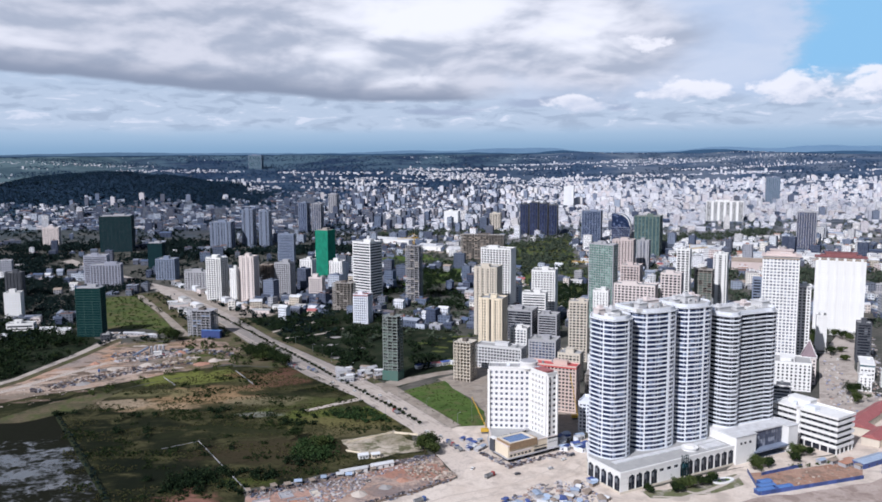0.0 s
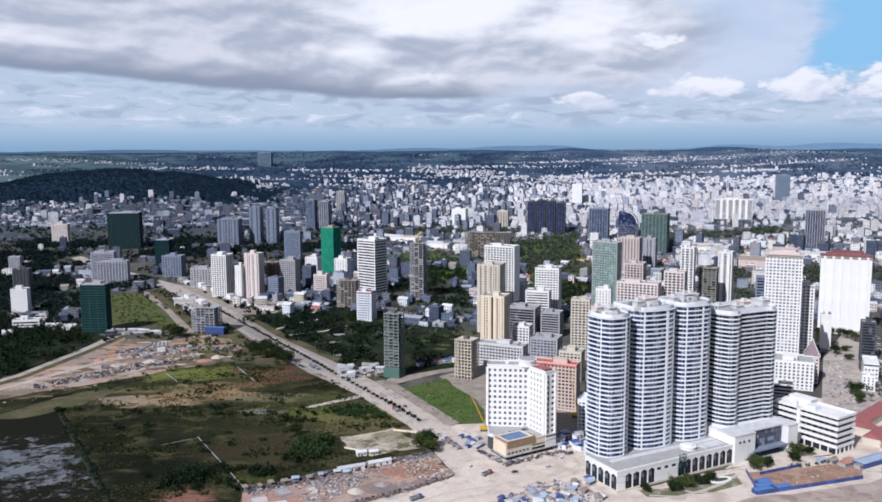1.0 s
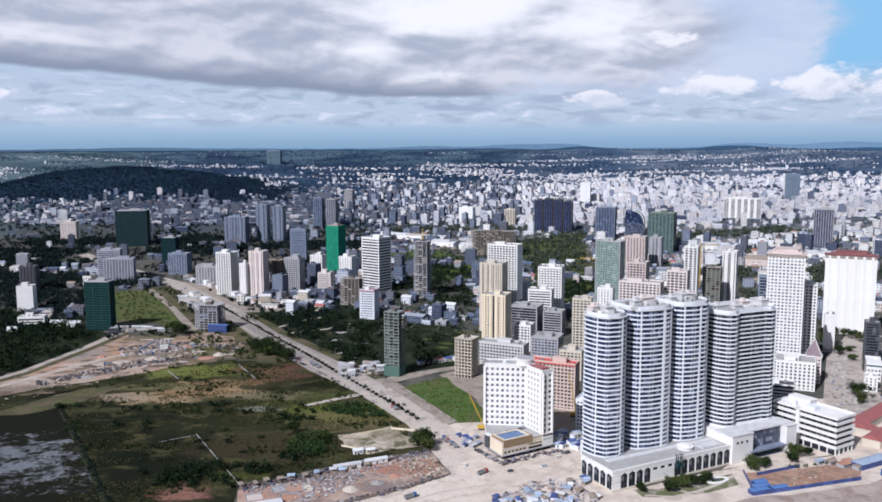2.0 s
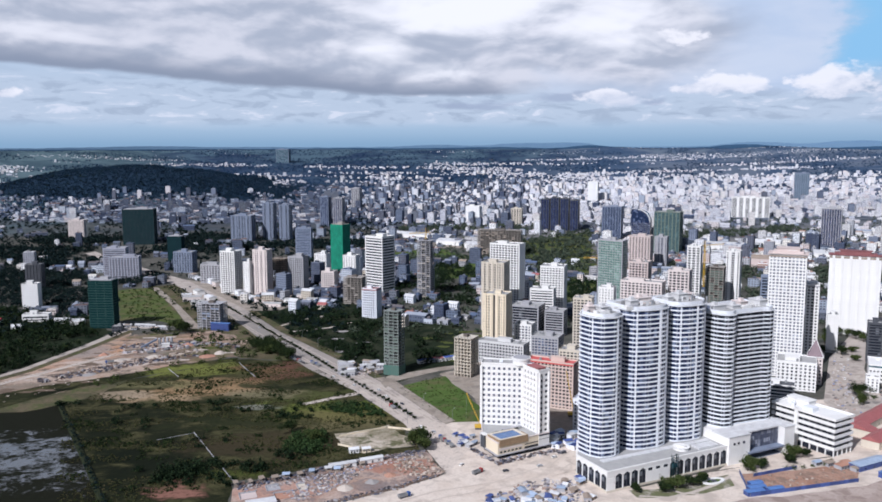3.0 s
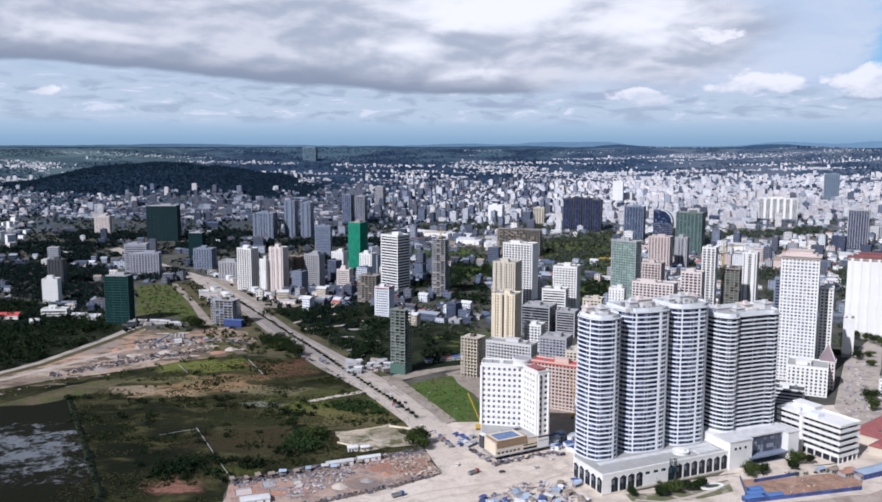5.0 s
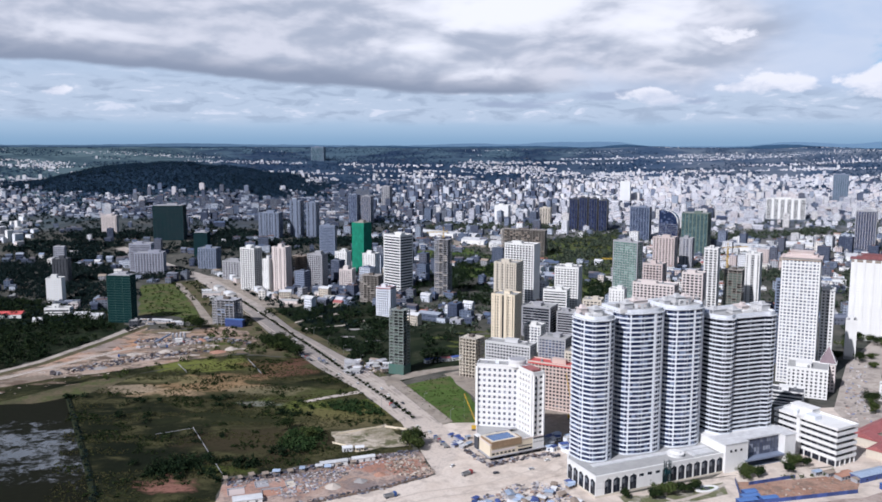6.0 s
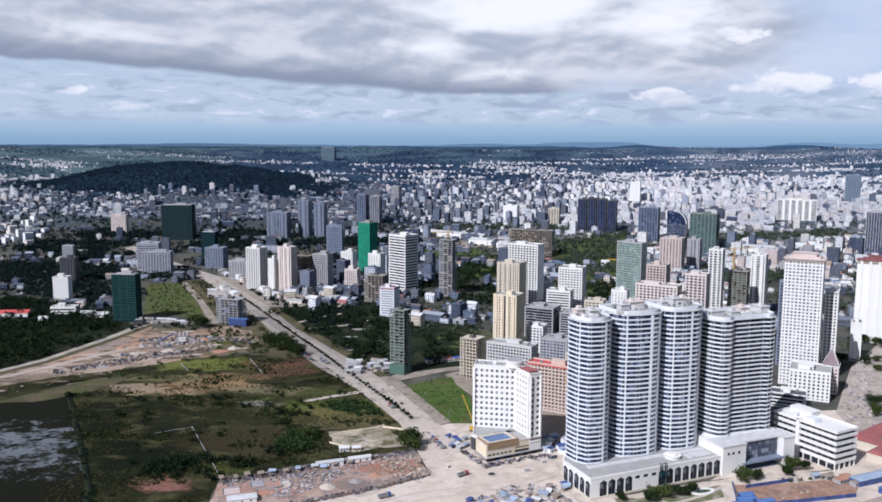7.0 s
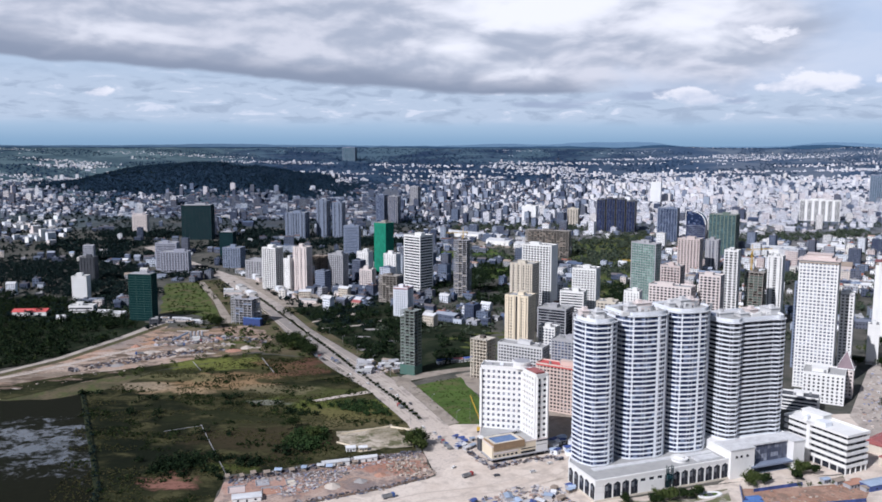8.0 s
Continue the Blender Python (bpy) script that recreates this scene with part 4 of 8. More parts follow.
        part("roof", made(lambda bm: (cbox(bm, 0, 0, w * 0.9, d * 0.9, h, h + 0.8), cbox(bm, w * 0.1, 0, w * 0.35, d * 0.4, h + 0.8, h + 4))), wall, root)
    return root


# ---- the four-winged residential tower on its arcaded podium ----
HERO = (117.4, 513.6, 24.0)


def lump(pts, cut=1.2):
    """The outline with its corners cut, so that the wings turn in short facets."""
    out = []
    n = len(pts)
    for i in range(n):
        p, a, b = Vector(pts[i]), Vector(pts[i - 1]), Vector(pts[(i + 1) % n])
        la, lb = (a - p).length, (b - p).length
        out.append(tuple(p + (a - p) * min(0.3, cut / la)))
        out.append(tuple(p + (b - p) * min(0.3, cut / lb)))
    return out


def inset(pts, t):
    n = len(pts)
    out = []
    for i in range(n):
        p, a, b = Vector(pts[i]), Vector(pts[i - 1]), Vector(pts[(i + 1) % n])
        d1, d2 = (p - a).normalized(), (b - p).normalized()
        n1, n2 = Vector((-d1.y, d1.x)), Vector((-d2.y, d2.x))
        k = (n1 + n2).normalized()
        out.append(tuple(p + k * (t / max(0.5, k.dot(n1)))))
    return out


def wing(root, pts, z0, z1, floors, wall, glass, white_edges, pitch, bands=0.31, loggias=()):
    """One wing: a glazed core, a pale band round each floor, mullions, broad white piers on some edges."""
    w1 = new("wing")
    w1.parent = root
    pts = lump(pts)
    core = inset(pts, 0.5)
    fh = (z1 - z0) / floors
    part("glazing", made(lambda bm: prism(bm, core, z0, z1 - 0.5)), glass, w1)
    bme = mesh_of("floor_band", made(lambda bm: prism(bm, pts, -fh * bands * 0.4, fh * bands * 0.6)), wall)
    for i in range(floors + 1):
        again("floor_band", bme, w1, (0, 0, z0 + i * fh + 0.5))
    part("cornice", made(lambda bm: prism(bm, inset(pts, -0.35), z1 + 0.5, z1 + 1.0)), wall, w1)
    part("roof_terrace", made(lambda bm: (prism(bm, inset(pts, 0.1), z1 + 1.0, z1 + 1.12), prism(bm, inset(pts, 1.9), z1 + 1.12, z1 + 1.9))), ROOFGREY, w1)
    part("roof_parapet", made(lambda bm: prism_ring(bm, inset(pts, 1.4), inset(pts, 1.8), z1 + 1.1, z1 + 3.4)), wall, w1)
    part("roof_screed", made(lambda bm: prism(bm, inset(pts, 1.85), z1 + 1.9, z1 + 2.0)), ROOFGREY, w1)
    n = len(pts)
    for i in range(n):
        a, b = Vector(core[i]), Vector(core[(i + 1) % n])
        ln = (b - a).length
        if ln < 2.5:
            continue
        ang = math.atan2(b.y - a.y, b.x - a.x)
        k = max(1, round(ln / pitch))
        if i in loggias:
            fin = mesh_of("balcony_fin", made(lambda bm: box(bm, -0.32, -0.62, z0, 0.32, 0.3, z1)), wall)
            # Dark panel on the core stands for shade inside recessed balconies.
            void = mesh_of("balcony_void", made(lambda bm: box(bm, 0, -0.08, z0, ln, 0.05, z1)), VOIDSHADE)
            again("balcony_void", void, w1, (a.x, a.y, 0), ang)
            m = max(2, round(ln / 2.9))
            for j in range(m + 1):
                p = a + (b - a) * j / m
                again("balcony_fin", fin, w1, (p.x, p.y, 0), ang)
            continue
        me = mesh_of("mullion", made(lambda bm: box(bm, -0.08, -0.12, z0, 0.08, 0.2, z1)), wall)
        for j in range(k + 1):
            p = a + (b - a) * j / k
            again("mullion", me, w1, (p.x, p.y, 0), ang)
        for e, f0, f1 in white_edges:
            if e == i:
                me = mesh_of("white_pier", made(lambda bm: box(bm, ln * (f0 * 0.7 + f1 * 0.3), -0.62, z0, ln * f1, 0.3, z1 + 0.3)), wall)
                again("white_pier", me, w1, (a.x, a.y, 0), ang)
    return w1


def arch_bay(bw, bh, aw, z0, z1, thick=0.5):
    """A wall bay pierced by a tall window with a pointed, shouldered head."""
    ah = z1 - z0
    pts = [(-aw / 2, z0), (-aw / 2, z1 - ah * 0.2), (-aw * 0.38, z1 - ah * 0.12), (-aw * 0.2, z1 - ah * 0.09), (0, z1), (aw * 0.2, z1 - ah * 0.09), (aw * 0.38, z1 - ah * 0.12), (aw / 2, z1 - ah * 0.2), (aw / 2, z0)]
    outer = [(-bw / 2, 0), (-bw / 2, bh * 0.7), (-bw / 2, bh), (-bw * 0.2, bh), (0, bh), (bw * 0.2, bh), (bw / 2, bh), (bw / 2, bh * 0.7), (bw / 2, 0)]
    bm = bmesh.new()
    fi = [bm.verts.new((x, 0, z)) for x, z in pts]
    fo = [bm.verts.new((x, 0, z)) for x, z in outer]
    ri = [bm.verts.new((x, thick, z)) for x, z in pts]
    n = len(pts)
    for i in range(n):
        j = (i + 1) % n
        bm.faces.new((fo[i], fo[j], fi[j], fi[i]))
        bm.faces.new((fi[i], fi[j], ri[j], ri[i]))
    bmesh.ops.recalc_face_normals(bm, faces=bm.faces[:])
    return bm


def hero():
    hx, hy, ha = HERO
    root = thing("residential_tower", "white banded residential tower of four wings on an arcaded podium", "tower", hx, hy, 0, ha)
    A = [(-1.5, 40), (-0.5, 29), (4, 21), (14, 19.3), (21, 22), (25, 28), (25, 54), (11, 54)]
    B = [(29, 31), (33, 24), (43, 21), (56, 20.5), (62, 23), (66, 30), (66, 54), (29, 54)]
    C = [(67, 29), (71, 23), (80, 20.5), (92, 20.5), (98, 25), (101, 31), (101, 54), (67, 54)]
    D = [(104, 36), (106, 24), (110, 17), (117, 15.5), (121, 19), (148, 17.5), (151, 15.5), (157.5, 17), (160.5, 23), (160.5, 50), (104, 50)]
    wing(root, A, 14, 110, 31, COOLWHITE, HEROGLASS, [(7, 0.0, 0.42), (3, 0.0, 0.12)], 7.5, loggias=(6, 8, 9))
    wing(root, B, 14, 112, 31, COOLWHITE, HEROGLASS, [(5, 0.66, 0.90), (7, 0.5, 0.9), (3, 0.0, 0.12)], 7.5, loggias=(6, 8, 9))
    wing(root, C, 14, 112, 31, COOLWHITE, HEROGLASS, [(5, 0.36, 0.56), (7, 0.10, 0.46), (3, 0.0, 0.12)], 7.5, loggias=(6, 8, 9))
    wing(root, D, 20, 103, 27, COOLWHITE, GLASS, [(8, 0.0, 0.02)], 13.0, 0.32)
    link = new("link_block")
    link.parent = root
    part("link_core", made(lambda bm: box(bm, 20, 34, 14, 112, 50, 108)), BLUEGREY, link)
    for i, (u0, u1, v0, v1, z0, z1) in enumerate(((3, 8, 36, 42, 112, 116), (12, 19, 34, 42, 112, 115), (36, 43, 33, 40, 114, 117.5), (46, 58, 37, 46, 114, 118), (70, 75, 34, 40, 114, 117), (78, 86, 32, 40, 114, 119), (89, 97, 37, 46, 114, 117.5), (110, 122, 30, 40, 104, 108), (126, 134, 28, 38, 104, 107), (139, 146, 33, 42, 104, 108), (152, 160, 27, 38, 104, 109))):
        bm = bmesh.new()
        box(bm, u0, v0, z0 - 5, u1, v1, z1)
        box(bm, u0 - 0.5, v0 - 0.5, z1, u1 + 0.5, v1 + 0.5, z1 + 0.5)
        box(bm, u0 + 2, v0 + 2, z1 + 0.5, u0 + 5, v0 + 5, z1 + 2.5)
        part("roof_house", bm, PALEGREY if i % 3 else PINKWHITE, root, "pale rooftop plant room")
    def crown(u, v, r, a0, a1, z0, z1):
        """A curved white screen wall with open bays on the roof."""
        bm = bmesh.new()
        k = 10
        for i in range(k):
            b0, b1 = radians(a0 + (a1 - a0) * i / k), radians(a0 + (a1 - a0) * (i + 1) / k)
            q = [(u + rr * math.cos(b), v + rr * math.sin(b) * 0.7) for rr, b in ((r, b0), (r, b1), (r - 0.5, b1), (r - 0.5, b0))]
            prism(bm, q, z1 - 1.1, z1)
            if i % 2 == 0:
                prism(bm, q, z0, z1 - 1.1)
        part("crown_screen", bm, PALEGREY, root, "curved white roof screen")
    crown(50, 36, 8, 185, 355, 113.5, 117.5)
    crown(86, 36, 8, 185, 355, 113.5, 118)
    rg = random.Random(5)
    for i in range(24):
        u = rg.uniform(2, 160)
        v, z = rg.uniform(25, 40), 114.2 if 29 < u < 101 else 112.2 if u < 29 else 105.2
        bm = bmesh.new()
        if i % 3 == 0:
            cyl(bm, u, v, rg.uniform(0.8, 1.4), z - 1, z + rg.uniform(1.5, 3), 10)
            part("water_tank", bm, STEEL, root)
        elif i % 3 == 1:
            cbox(bm, u, v, rg.uniform(2, 5), rg.uniform(2, 4), z - 1, z + rg.uniform(1.2, 3.2))
            part("plant_box", bm, GREY if i % 2 else WHITE, root)
        else:
            cbox(bm, u, v, rg.uniform(5, 9), 0.5, z - 1, z + 1.6)
            cbox(bm, u, v + 3, 0.5, 6, z - 1, z + 1.6)
            part("roof_upstand", bm, WHITE, root)
    # podium
    P = [(-6.5, 33.5), (-6.3, -0.6), (99, 0.6), (99, 56), (9.5, 56)]
    pod = new("podium")
    pod.parent = root
    part("podium_roof", made(lambda bm: prism(bm, inset(P, 0.9), 13.0, 13.9)), ROOFGREY, pod)
    part("podium_core", made(lambda bm: prism(bm, inset(P, 1.1), 0, 13.0)), VOIDSHADE, pod)
    for a, b in ((P[0], P[1]), (P[1], P[2])):
        a, b = Vector(a), Vector(b)
        ln, ang = (b - a).length, math.atan2(b.y - a.y, b.x - a.x)
        nb = round(ln / 6.4)
        bw = ln / nb
        bme = mesh_of("arch_bay", arch_bay(bw, 13.2, bw * 0.86, 1.0, 12.0), WHITE)
        gme = mesh_of("arch_pane", made(lambda bm: box(bm, -bw * 0.44, 0.42, 0.95, bw * 0.44, 0.6, 12.05)), GLASS)
        mme = mesh_of("arch_mullion", made(lambda bm: (box(bm, -0.09, 0.3, 1.6, 0.09, 0.41, 10.8), box(bm, -bw * 0.40, 0.3, 7.0, bw * 0.40, 0.41, 7.2))), DARKGREY)
        for i in range(nb):
            p = a + (b - a) * (i + 0.5) / nb
            if nb > 10 and i in (5, 6, 7):
                wall = mesh_of("wall_bay", made(lambda bm: (box(bm, -bw / 2, 0, 0, bw / 2, 0.7, 8.6), box(bm, -bw / 2, 0, 10.8, bw / 2, 0.7, 13.2), box(bm, -bw / 2, 0, 8.6, -bw * 0.3, 0.7, 10.8), box(bm, bw * 0.3, 0, 8.6, bw / 2, 0.7, 10.8))), WHITE)
                again("wall_bay", wall, pod, (p.x, p.y, 0), ang)
            elif nb > 10 and i == 0:
                slit = mesh_of("slit_bay", made(lambda bm: (box(bm, -bw / 2, 0, 0, bw / 2, 0.7, 5.2), box(bm, -bw / 2, 0, 6.2, bw / 2, 0.7, 9.4), box(bm, -bw / 2, 0, 10.4, bw / 2, 0.7, 13.2), box(bm, -bw / 2, 0.3, 5.2, bw / 2, 0.7, 10.4))), WHITE)
                again("slit_bay", slit, pod, (p.x, p.y, 0), ang)
            else:
                again("arch_bay", bme, pod, (p.x, p.y, 0), ang)
                again("arch_mullion", mme, pod, (p.x, p.y, 0), ang)
            again("arch_pane", gme, pod, (p.x, p.y, 0), ang)
    part("podium_parapet", made(lambda bm: prism_ring(bm, inset(P, -0.25), inset(P, 0.7), 13.2, 14.6)), WHITE, pod)
    part("plinth", made(lambda bm: prism(bm, inset(P, -0.35), 0, 1.2)), BEIGE, pod)
    part("roof_drum", made(lambda bm: (cyl(bm, 66, 11, 5.5, 13.9, 15.6, 20), cyl(bm, 66, 11, 5.9, 15.6, 16.0, 20), cyl(bm, 66, 11, 3.8, 16.0, 17.2, 20, 3.2))), WHITE, pod)
    part("roof_walkway", made(lambda bm: (box(bm, 2, 14, 13.9, 96, 18.5, 14.5), box(bm, 76, 4, 13.9, 94, 12, 14.9))), SHEET, pod)
    lift = new("service_hoist")
    lift.parent = root
    part("hoist_mast", made(lambda bm: [beam(bm, (x, y, 0), (x, y, 17), 0.18) for x in (47.6, 51.4) for y in (-2.6, -0.6)] + [beam(bm, (47.6, -2.6, z), (51.4, -2.6, z), 0.12) for z in range(1, 18, 2)]), NETDARK, lift)
    part("hoist_cage", made(lambda bm: cbox(bm, 49.5, -1.6, 3.0, 1.6, 8, 10.6)), TEALGLASS, lift)
    # annex with its glass front
    ax = new("annex")
    ax.parent = root
    part("annex_block", made(lambda bm: (box(bm, 99, -1, 0, 119, 40, 20), box(bm, 119, 9, 0, 152, 40, 20), box(bm, 152, -2, 0, 162, 40, 20))), WHITE, ax)
    part("annex_roof", made(lambda bm: (box(bm, 98.6, -1.4, 20, 119.4, 16, 20.7), box(bm, 119.4, 3, 19.4, 151.6, 16, 20.4), box(bm, 151.6, -2.4, 20, 162.4, 16, 20.7))), SHEET, ax)
    part("annex_glass", made(lambda bm: box(bm, 119, 4, 7, 152, 9, 19)), PALEGLASS, ax, "tinted glass front")
    part("annex_canopy", made(lambda bm: (box(bm, 117, -2, 5.6, 153, 9, 6.8), box(bm, 119, 0.5, 0, 152, 9, 0.6))), BLUEGREY, ax)
    mm = mesh_of("annex_mullion", made(lambda bm: box(bm, -0.07, 3.85, 7, 0.07, 4.2, 19)), DARKGREY)
    for i in range(12):
        again("annex_mullion", mm, ax, (120.5 + i * 2.75, 0, 0))
    for u in (103, 107, 112):
        part("annex_slit", made(lambda bm: box(bm, u, -1.3, 14.5, u + 1.6, -0.9, 16)), GLASS, ax)
    return root


def ring_box(bm, x0, y0, x1, y1, z0, z1, t):
    """A rectangular rim of thickness t."""
    prism_ring(bm, [(x0, y0), (x1, y0), (x1, y1), (x0, y1)], [(x0 + t, y0 + t), (x1 - t, y0 + t), (x1 - t, y1 - t), (x0 + t, y1 - t)], z0, z1)


def quick_hedge(root, x0, x1, y, z):
    """A clipped, slightly uneven hedge along a terrace."""
    r = random.Random(int(x0 * 10))
    bm = bmesh.new()
    x = x0
    while x < x1:
        w = r.uniform(0.8, 1.3)
        cyl(bm, x, y + r.uniform(-0.15, 0.15), w * 0.75, z, z + r.uniform(1.0, 1.5), 7, w * 0.45)
        x += w
    part("hedge", bm, LEAFGREEN, root, "green terrace hedge")


def prism_ring(bm, outer, inner, z0, z1):
    n = len(outer)
    vs = [[bm.verts.new((x, y, z)) for x, y in pts] for pts, z in ((outer, z0), (outer, z1), (inner, z1), (inner, z0))]
    for k in range(4):
        a, b = vs[k], vs[(k + 1) % 4]
        for i in range(n):
            j = (i + 1) % n
            bm.faces.new((a[i], a[j], b[j], b[i]))


hero()


# ---- the white hotel: two wings that meet at an open angle over a pool terrace ----
def hotel():
    root = thing("hotel", "white hotel of two angled wings with a podium pool terrace", "hotel", 46.6, 569.5, 0, 28.6)
    FOOT.append((66, 596, 34))
    z0, n, fh = 12.6, 11, 4.2
    h = n * fh
    def hwing(x, y, yaw, w, d, fronts, glass):
        """A wing in its own frame: x along the front, y into the depth."""
        wg = new("hotel_wing")
        wg.parent = root
        wg.location, wg.rotation_euler = (x, y, 0), (0, 0, radians(yaw))
        part("glazing", made(lambda bm: box(bm, 0.5, 0.5, z0, w - 0.5, d - 0.5, z0 + h)), glass, wg)
        bme = mesh_of("floor_band", made(lambda bm: box(bm, 0, 0, -1.15, w, d, 0.95)), WHITE)
        for i in range(n + 1):
            again("floor_band", bme, wg, (0, 0, z0 + i * fh))
        for fx0, fy0, fx1, fy1, rot, nb, wide in fronts:
            ln = math.hypot(fx1 - fx0, fy1 - fy0)
            pw = ln / nb * wide
            pme = mesh_of("pier", made(lambda bm: box(bm, -pw / 2, 0.06, z0, pw / 2, 0.9, z0 + h)), WHITE)
            ame = mesh_of("air_unit", made(lambda bm: box(bm, -0.45, -0.4, -0.4, 0.45, 0.06, 0.3)), PINKWHITE)
            for i in range(nb + 1):
                px, py = fx0 + (fx1 - fx0) * i / nb, fy0 + (fy1 - fy0) * i / nb
                again("pier", pme, wg, (px, py, 0), radians(rot))
                if 0 < i < nb:
                    for k in range(1, n, 2):
                        again("air_unit", ame, wg, (px, py, z0 + k * fh + 1.9), radians(rot))
        part("parapet", made(lambda bm: ring_box(bm, -0.25, -0.25, w + 0.25, d + 0.25, z0 + h + 1.0, z0 + h + 2.3, 0.5)), WHITE, wg)
        part("roof_screed", made(lambda bm: box(bm, 0.3, 0.3, z0 + h + 1.0, w - 0.3, d - 0.3, z0 + h + 1.25)), ROOFGREY, wg)
        for q in range(3):
            part("roof_unit", made(lambda bm: cbox(bm, w * (0.2 + 0.27 * q), d * 0.5, 2.6, 2.0, z0 + h + 1.25, z0 + h + 2.9)), COOLWHITE if q % 2 else GREY, wg)
        return wg
    # the long wing runs back from the inner corner, the short one comes forward to the street
    hwing(12.8, 41.4, -38.8, 31.0, 14.0, [(0, 0, 31.0, 0, 0, 8, 0.52), (0, 14, 0, 0, -90, 3, 0.6)], PALEGLASS)
    short = hwing(36.8, 1.2, 0, 9.6, 34.0, [(0, 34, 0, 0, -90, 9, 0.70), (0, 0, 9.6, 0, 0, 2, 0.50), (9.6, 0, 9.6, 34, 90, 8, 0.6)], GLASS)
    part("red_roof", made(lambda bm: (box(bm, 1.2, 3, z0 + h + 1.3, 8.4, 20, z0 + h + 2.5), box(bm, 0.8, 2.6, z0 + h + 2.5, 8.8, 20.4, z0 + h + 2.8))), REDROOF, short, "faded red sheet roof")
    part("crown_block", made(lambda bm: (cyl(bm, 39, 26, 6.6, z0 + h + 1.0, z0 + h + 5.0, 20), cyl(bm, 39, 26, 7.2, z0 + h + 5.0, z0 + h + 6.2, 20), cyl(bm, 39, 26, 6.0, z0 + h + 6.2, z0 + h + 6.4, 20))), WHITE, root, "round white plant room over the corner")
    part("crown_screed", made(lambda bm: cyl(bm, 39, 26, 6.3, z0 + h + 6.4, z0 + h + 6.5, 20)), GREY, root)
    P = [(0, 0), (46.4, 0), (46.4, 40), (22, 52), (12.6, 41.2), (1.6, 23)]
    part("podium_wall", made(lambda bm: prism(bm, inset(P, 0.2), 3.6, 12.2)), CREAM, root)
    part("shop_front", made(lambda bm: prism(bm, inset(P, 1.6), 0, 3.6)), GLASS, root)
    part("podium_edge", made(lambda bm: prism_ring(bm, inset(P, -0.15), inset(P, 0.7), 12.2, 12.9)), PINKWHITE, root)
    part("podium_deck", made(lambda bm: prism(bm, inset(P, 0.75), 12.2, 12.35)), ROOFGREY, root)
    part("canopy", made(lambda bm: prism(bm, inset(P, -1.2), 3.2, 3.7)), GREY, root)
    # Dark box before the side wall stands for a recess in shade.
    part("side_slot", made(lambda bm: box(bm, -0.1, 17.5, 3.7, 1.4, 22.5, 13.0)), DARKGREY, root, "tall dark box standing for a shaded recess in the side wall")
    part("slot_cap", made(lambda bm: box(bm, -0.3, 17.0, 13.0, 3.5, 23.0, 13.6)), WHITE, root)
    part("pool_terrace", made(lambda bm: ring_box(bm, 2.0, 0.3, 26.0, 17.0, 12.35, 14.2, 2.4)), BEIGE, root, "pale terrace round the pool")
    part("pool_water", made(lambda bm: box(bm, 4.4, 2.7, 12.35, 23.6, 14.6, 13.8)), POOLBLUE, root, "blue pool")
    part("terrace_front", made(lambda bm: (box(bm, 1.6, -0.35, 9.4, 26.4, 0.25, 14.5), box(bm, 1.3, -0.35, 9.4, 1.9, 15.0, 14.5), box(bm, 26.1, -0.35, 9.4, 26.7, 8.0, 14.5))), OCHRE, root, "brown timber screen below the pool")
    part("sun_roof", made(lambda bm: (box(bm, 16, 16.6, 14.4, 33, 19.4, 14.8), box(bm, 17, 17, 12.3, 17.4, 17.4, 14.4), box(bm, 32, 17, 12.3, 32.4, 17.4, 14.4))), GREY, root)
    pale = mesh_of("podium_panel", made(lambda bm: box(bm, -1.7, -0.1, 0, 1.7, 0.12, 1.4)), PINKWHITE)
    win = mesh_of("podium_window", made(lambda bm: box(bm, -1.0, -0.14, 0, 1.0, 0.12, 1.3)), GLASS)
    for i in range(6):
        again("podium_window", win, root, (3.0 + i * 3.4, 0.2, 4.6))
        again("podium_panel", pale, root, (3.0 + i * 3.4, 0.18, 6.6))
    part("wide_window", made(lambda bm: (box(bm, 24, -0.05, 4.2, 36, 0.3, 5.6), box(bm, 24, -0.05, 7.2, 36, 0.3, 7.7))), GLASS, root)
    part("flank_wall", made(lambda bm: box(bm, 36.6, -0.02, 3.7, 46.45, 0.24, 12.25)), WHITE, root)
    part("flank_line", made(lambda bm: (box(bm, 36.9, -0.1, 8.4, 46.3, 0.0, 8.7), box(bm, 36.9, -0.1, 10.9, 46.3, 0.0, 12.1))), DARKGREY, root, "dark band over the entrance")
    for x0, x1, y in ((8, 15, 18.2), (18, 33, 20.4)):
        quick_hedge(root, x0, x1, y, 12.35)
    return root


hotel()

# ---- towers beside the avenue and in the middle distance ----
T = tower
T("netted_tower", "tower under construction wrapped in bright green safety net", -142, 1442, 25.4, 22.9, 87, -30, "net", CONCRETE, NETGREEN)
T("apartment_tower", "white apartment tower with broad dark balcony stripes", -66, 1267, 35.4, 28.3, 85, -40, "stripe", WHITE, GLASS, band=0.46, floor=4.2)
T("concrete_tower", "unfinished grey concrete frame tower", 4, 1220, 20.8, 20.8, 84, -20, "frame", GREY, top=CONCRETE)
T("apartment_block", "pale lilac apartment block with a red roof edge", -69, 1073, 20.5, 18.4, 38, -20, "grid", COOLWHITE, BLUEGLASS, top=REDROOF, bay=3.0)
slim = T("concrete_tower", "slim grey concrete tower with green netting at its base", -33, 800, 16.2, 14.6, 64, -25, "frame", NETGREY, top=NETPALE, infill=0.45)
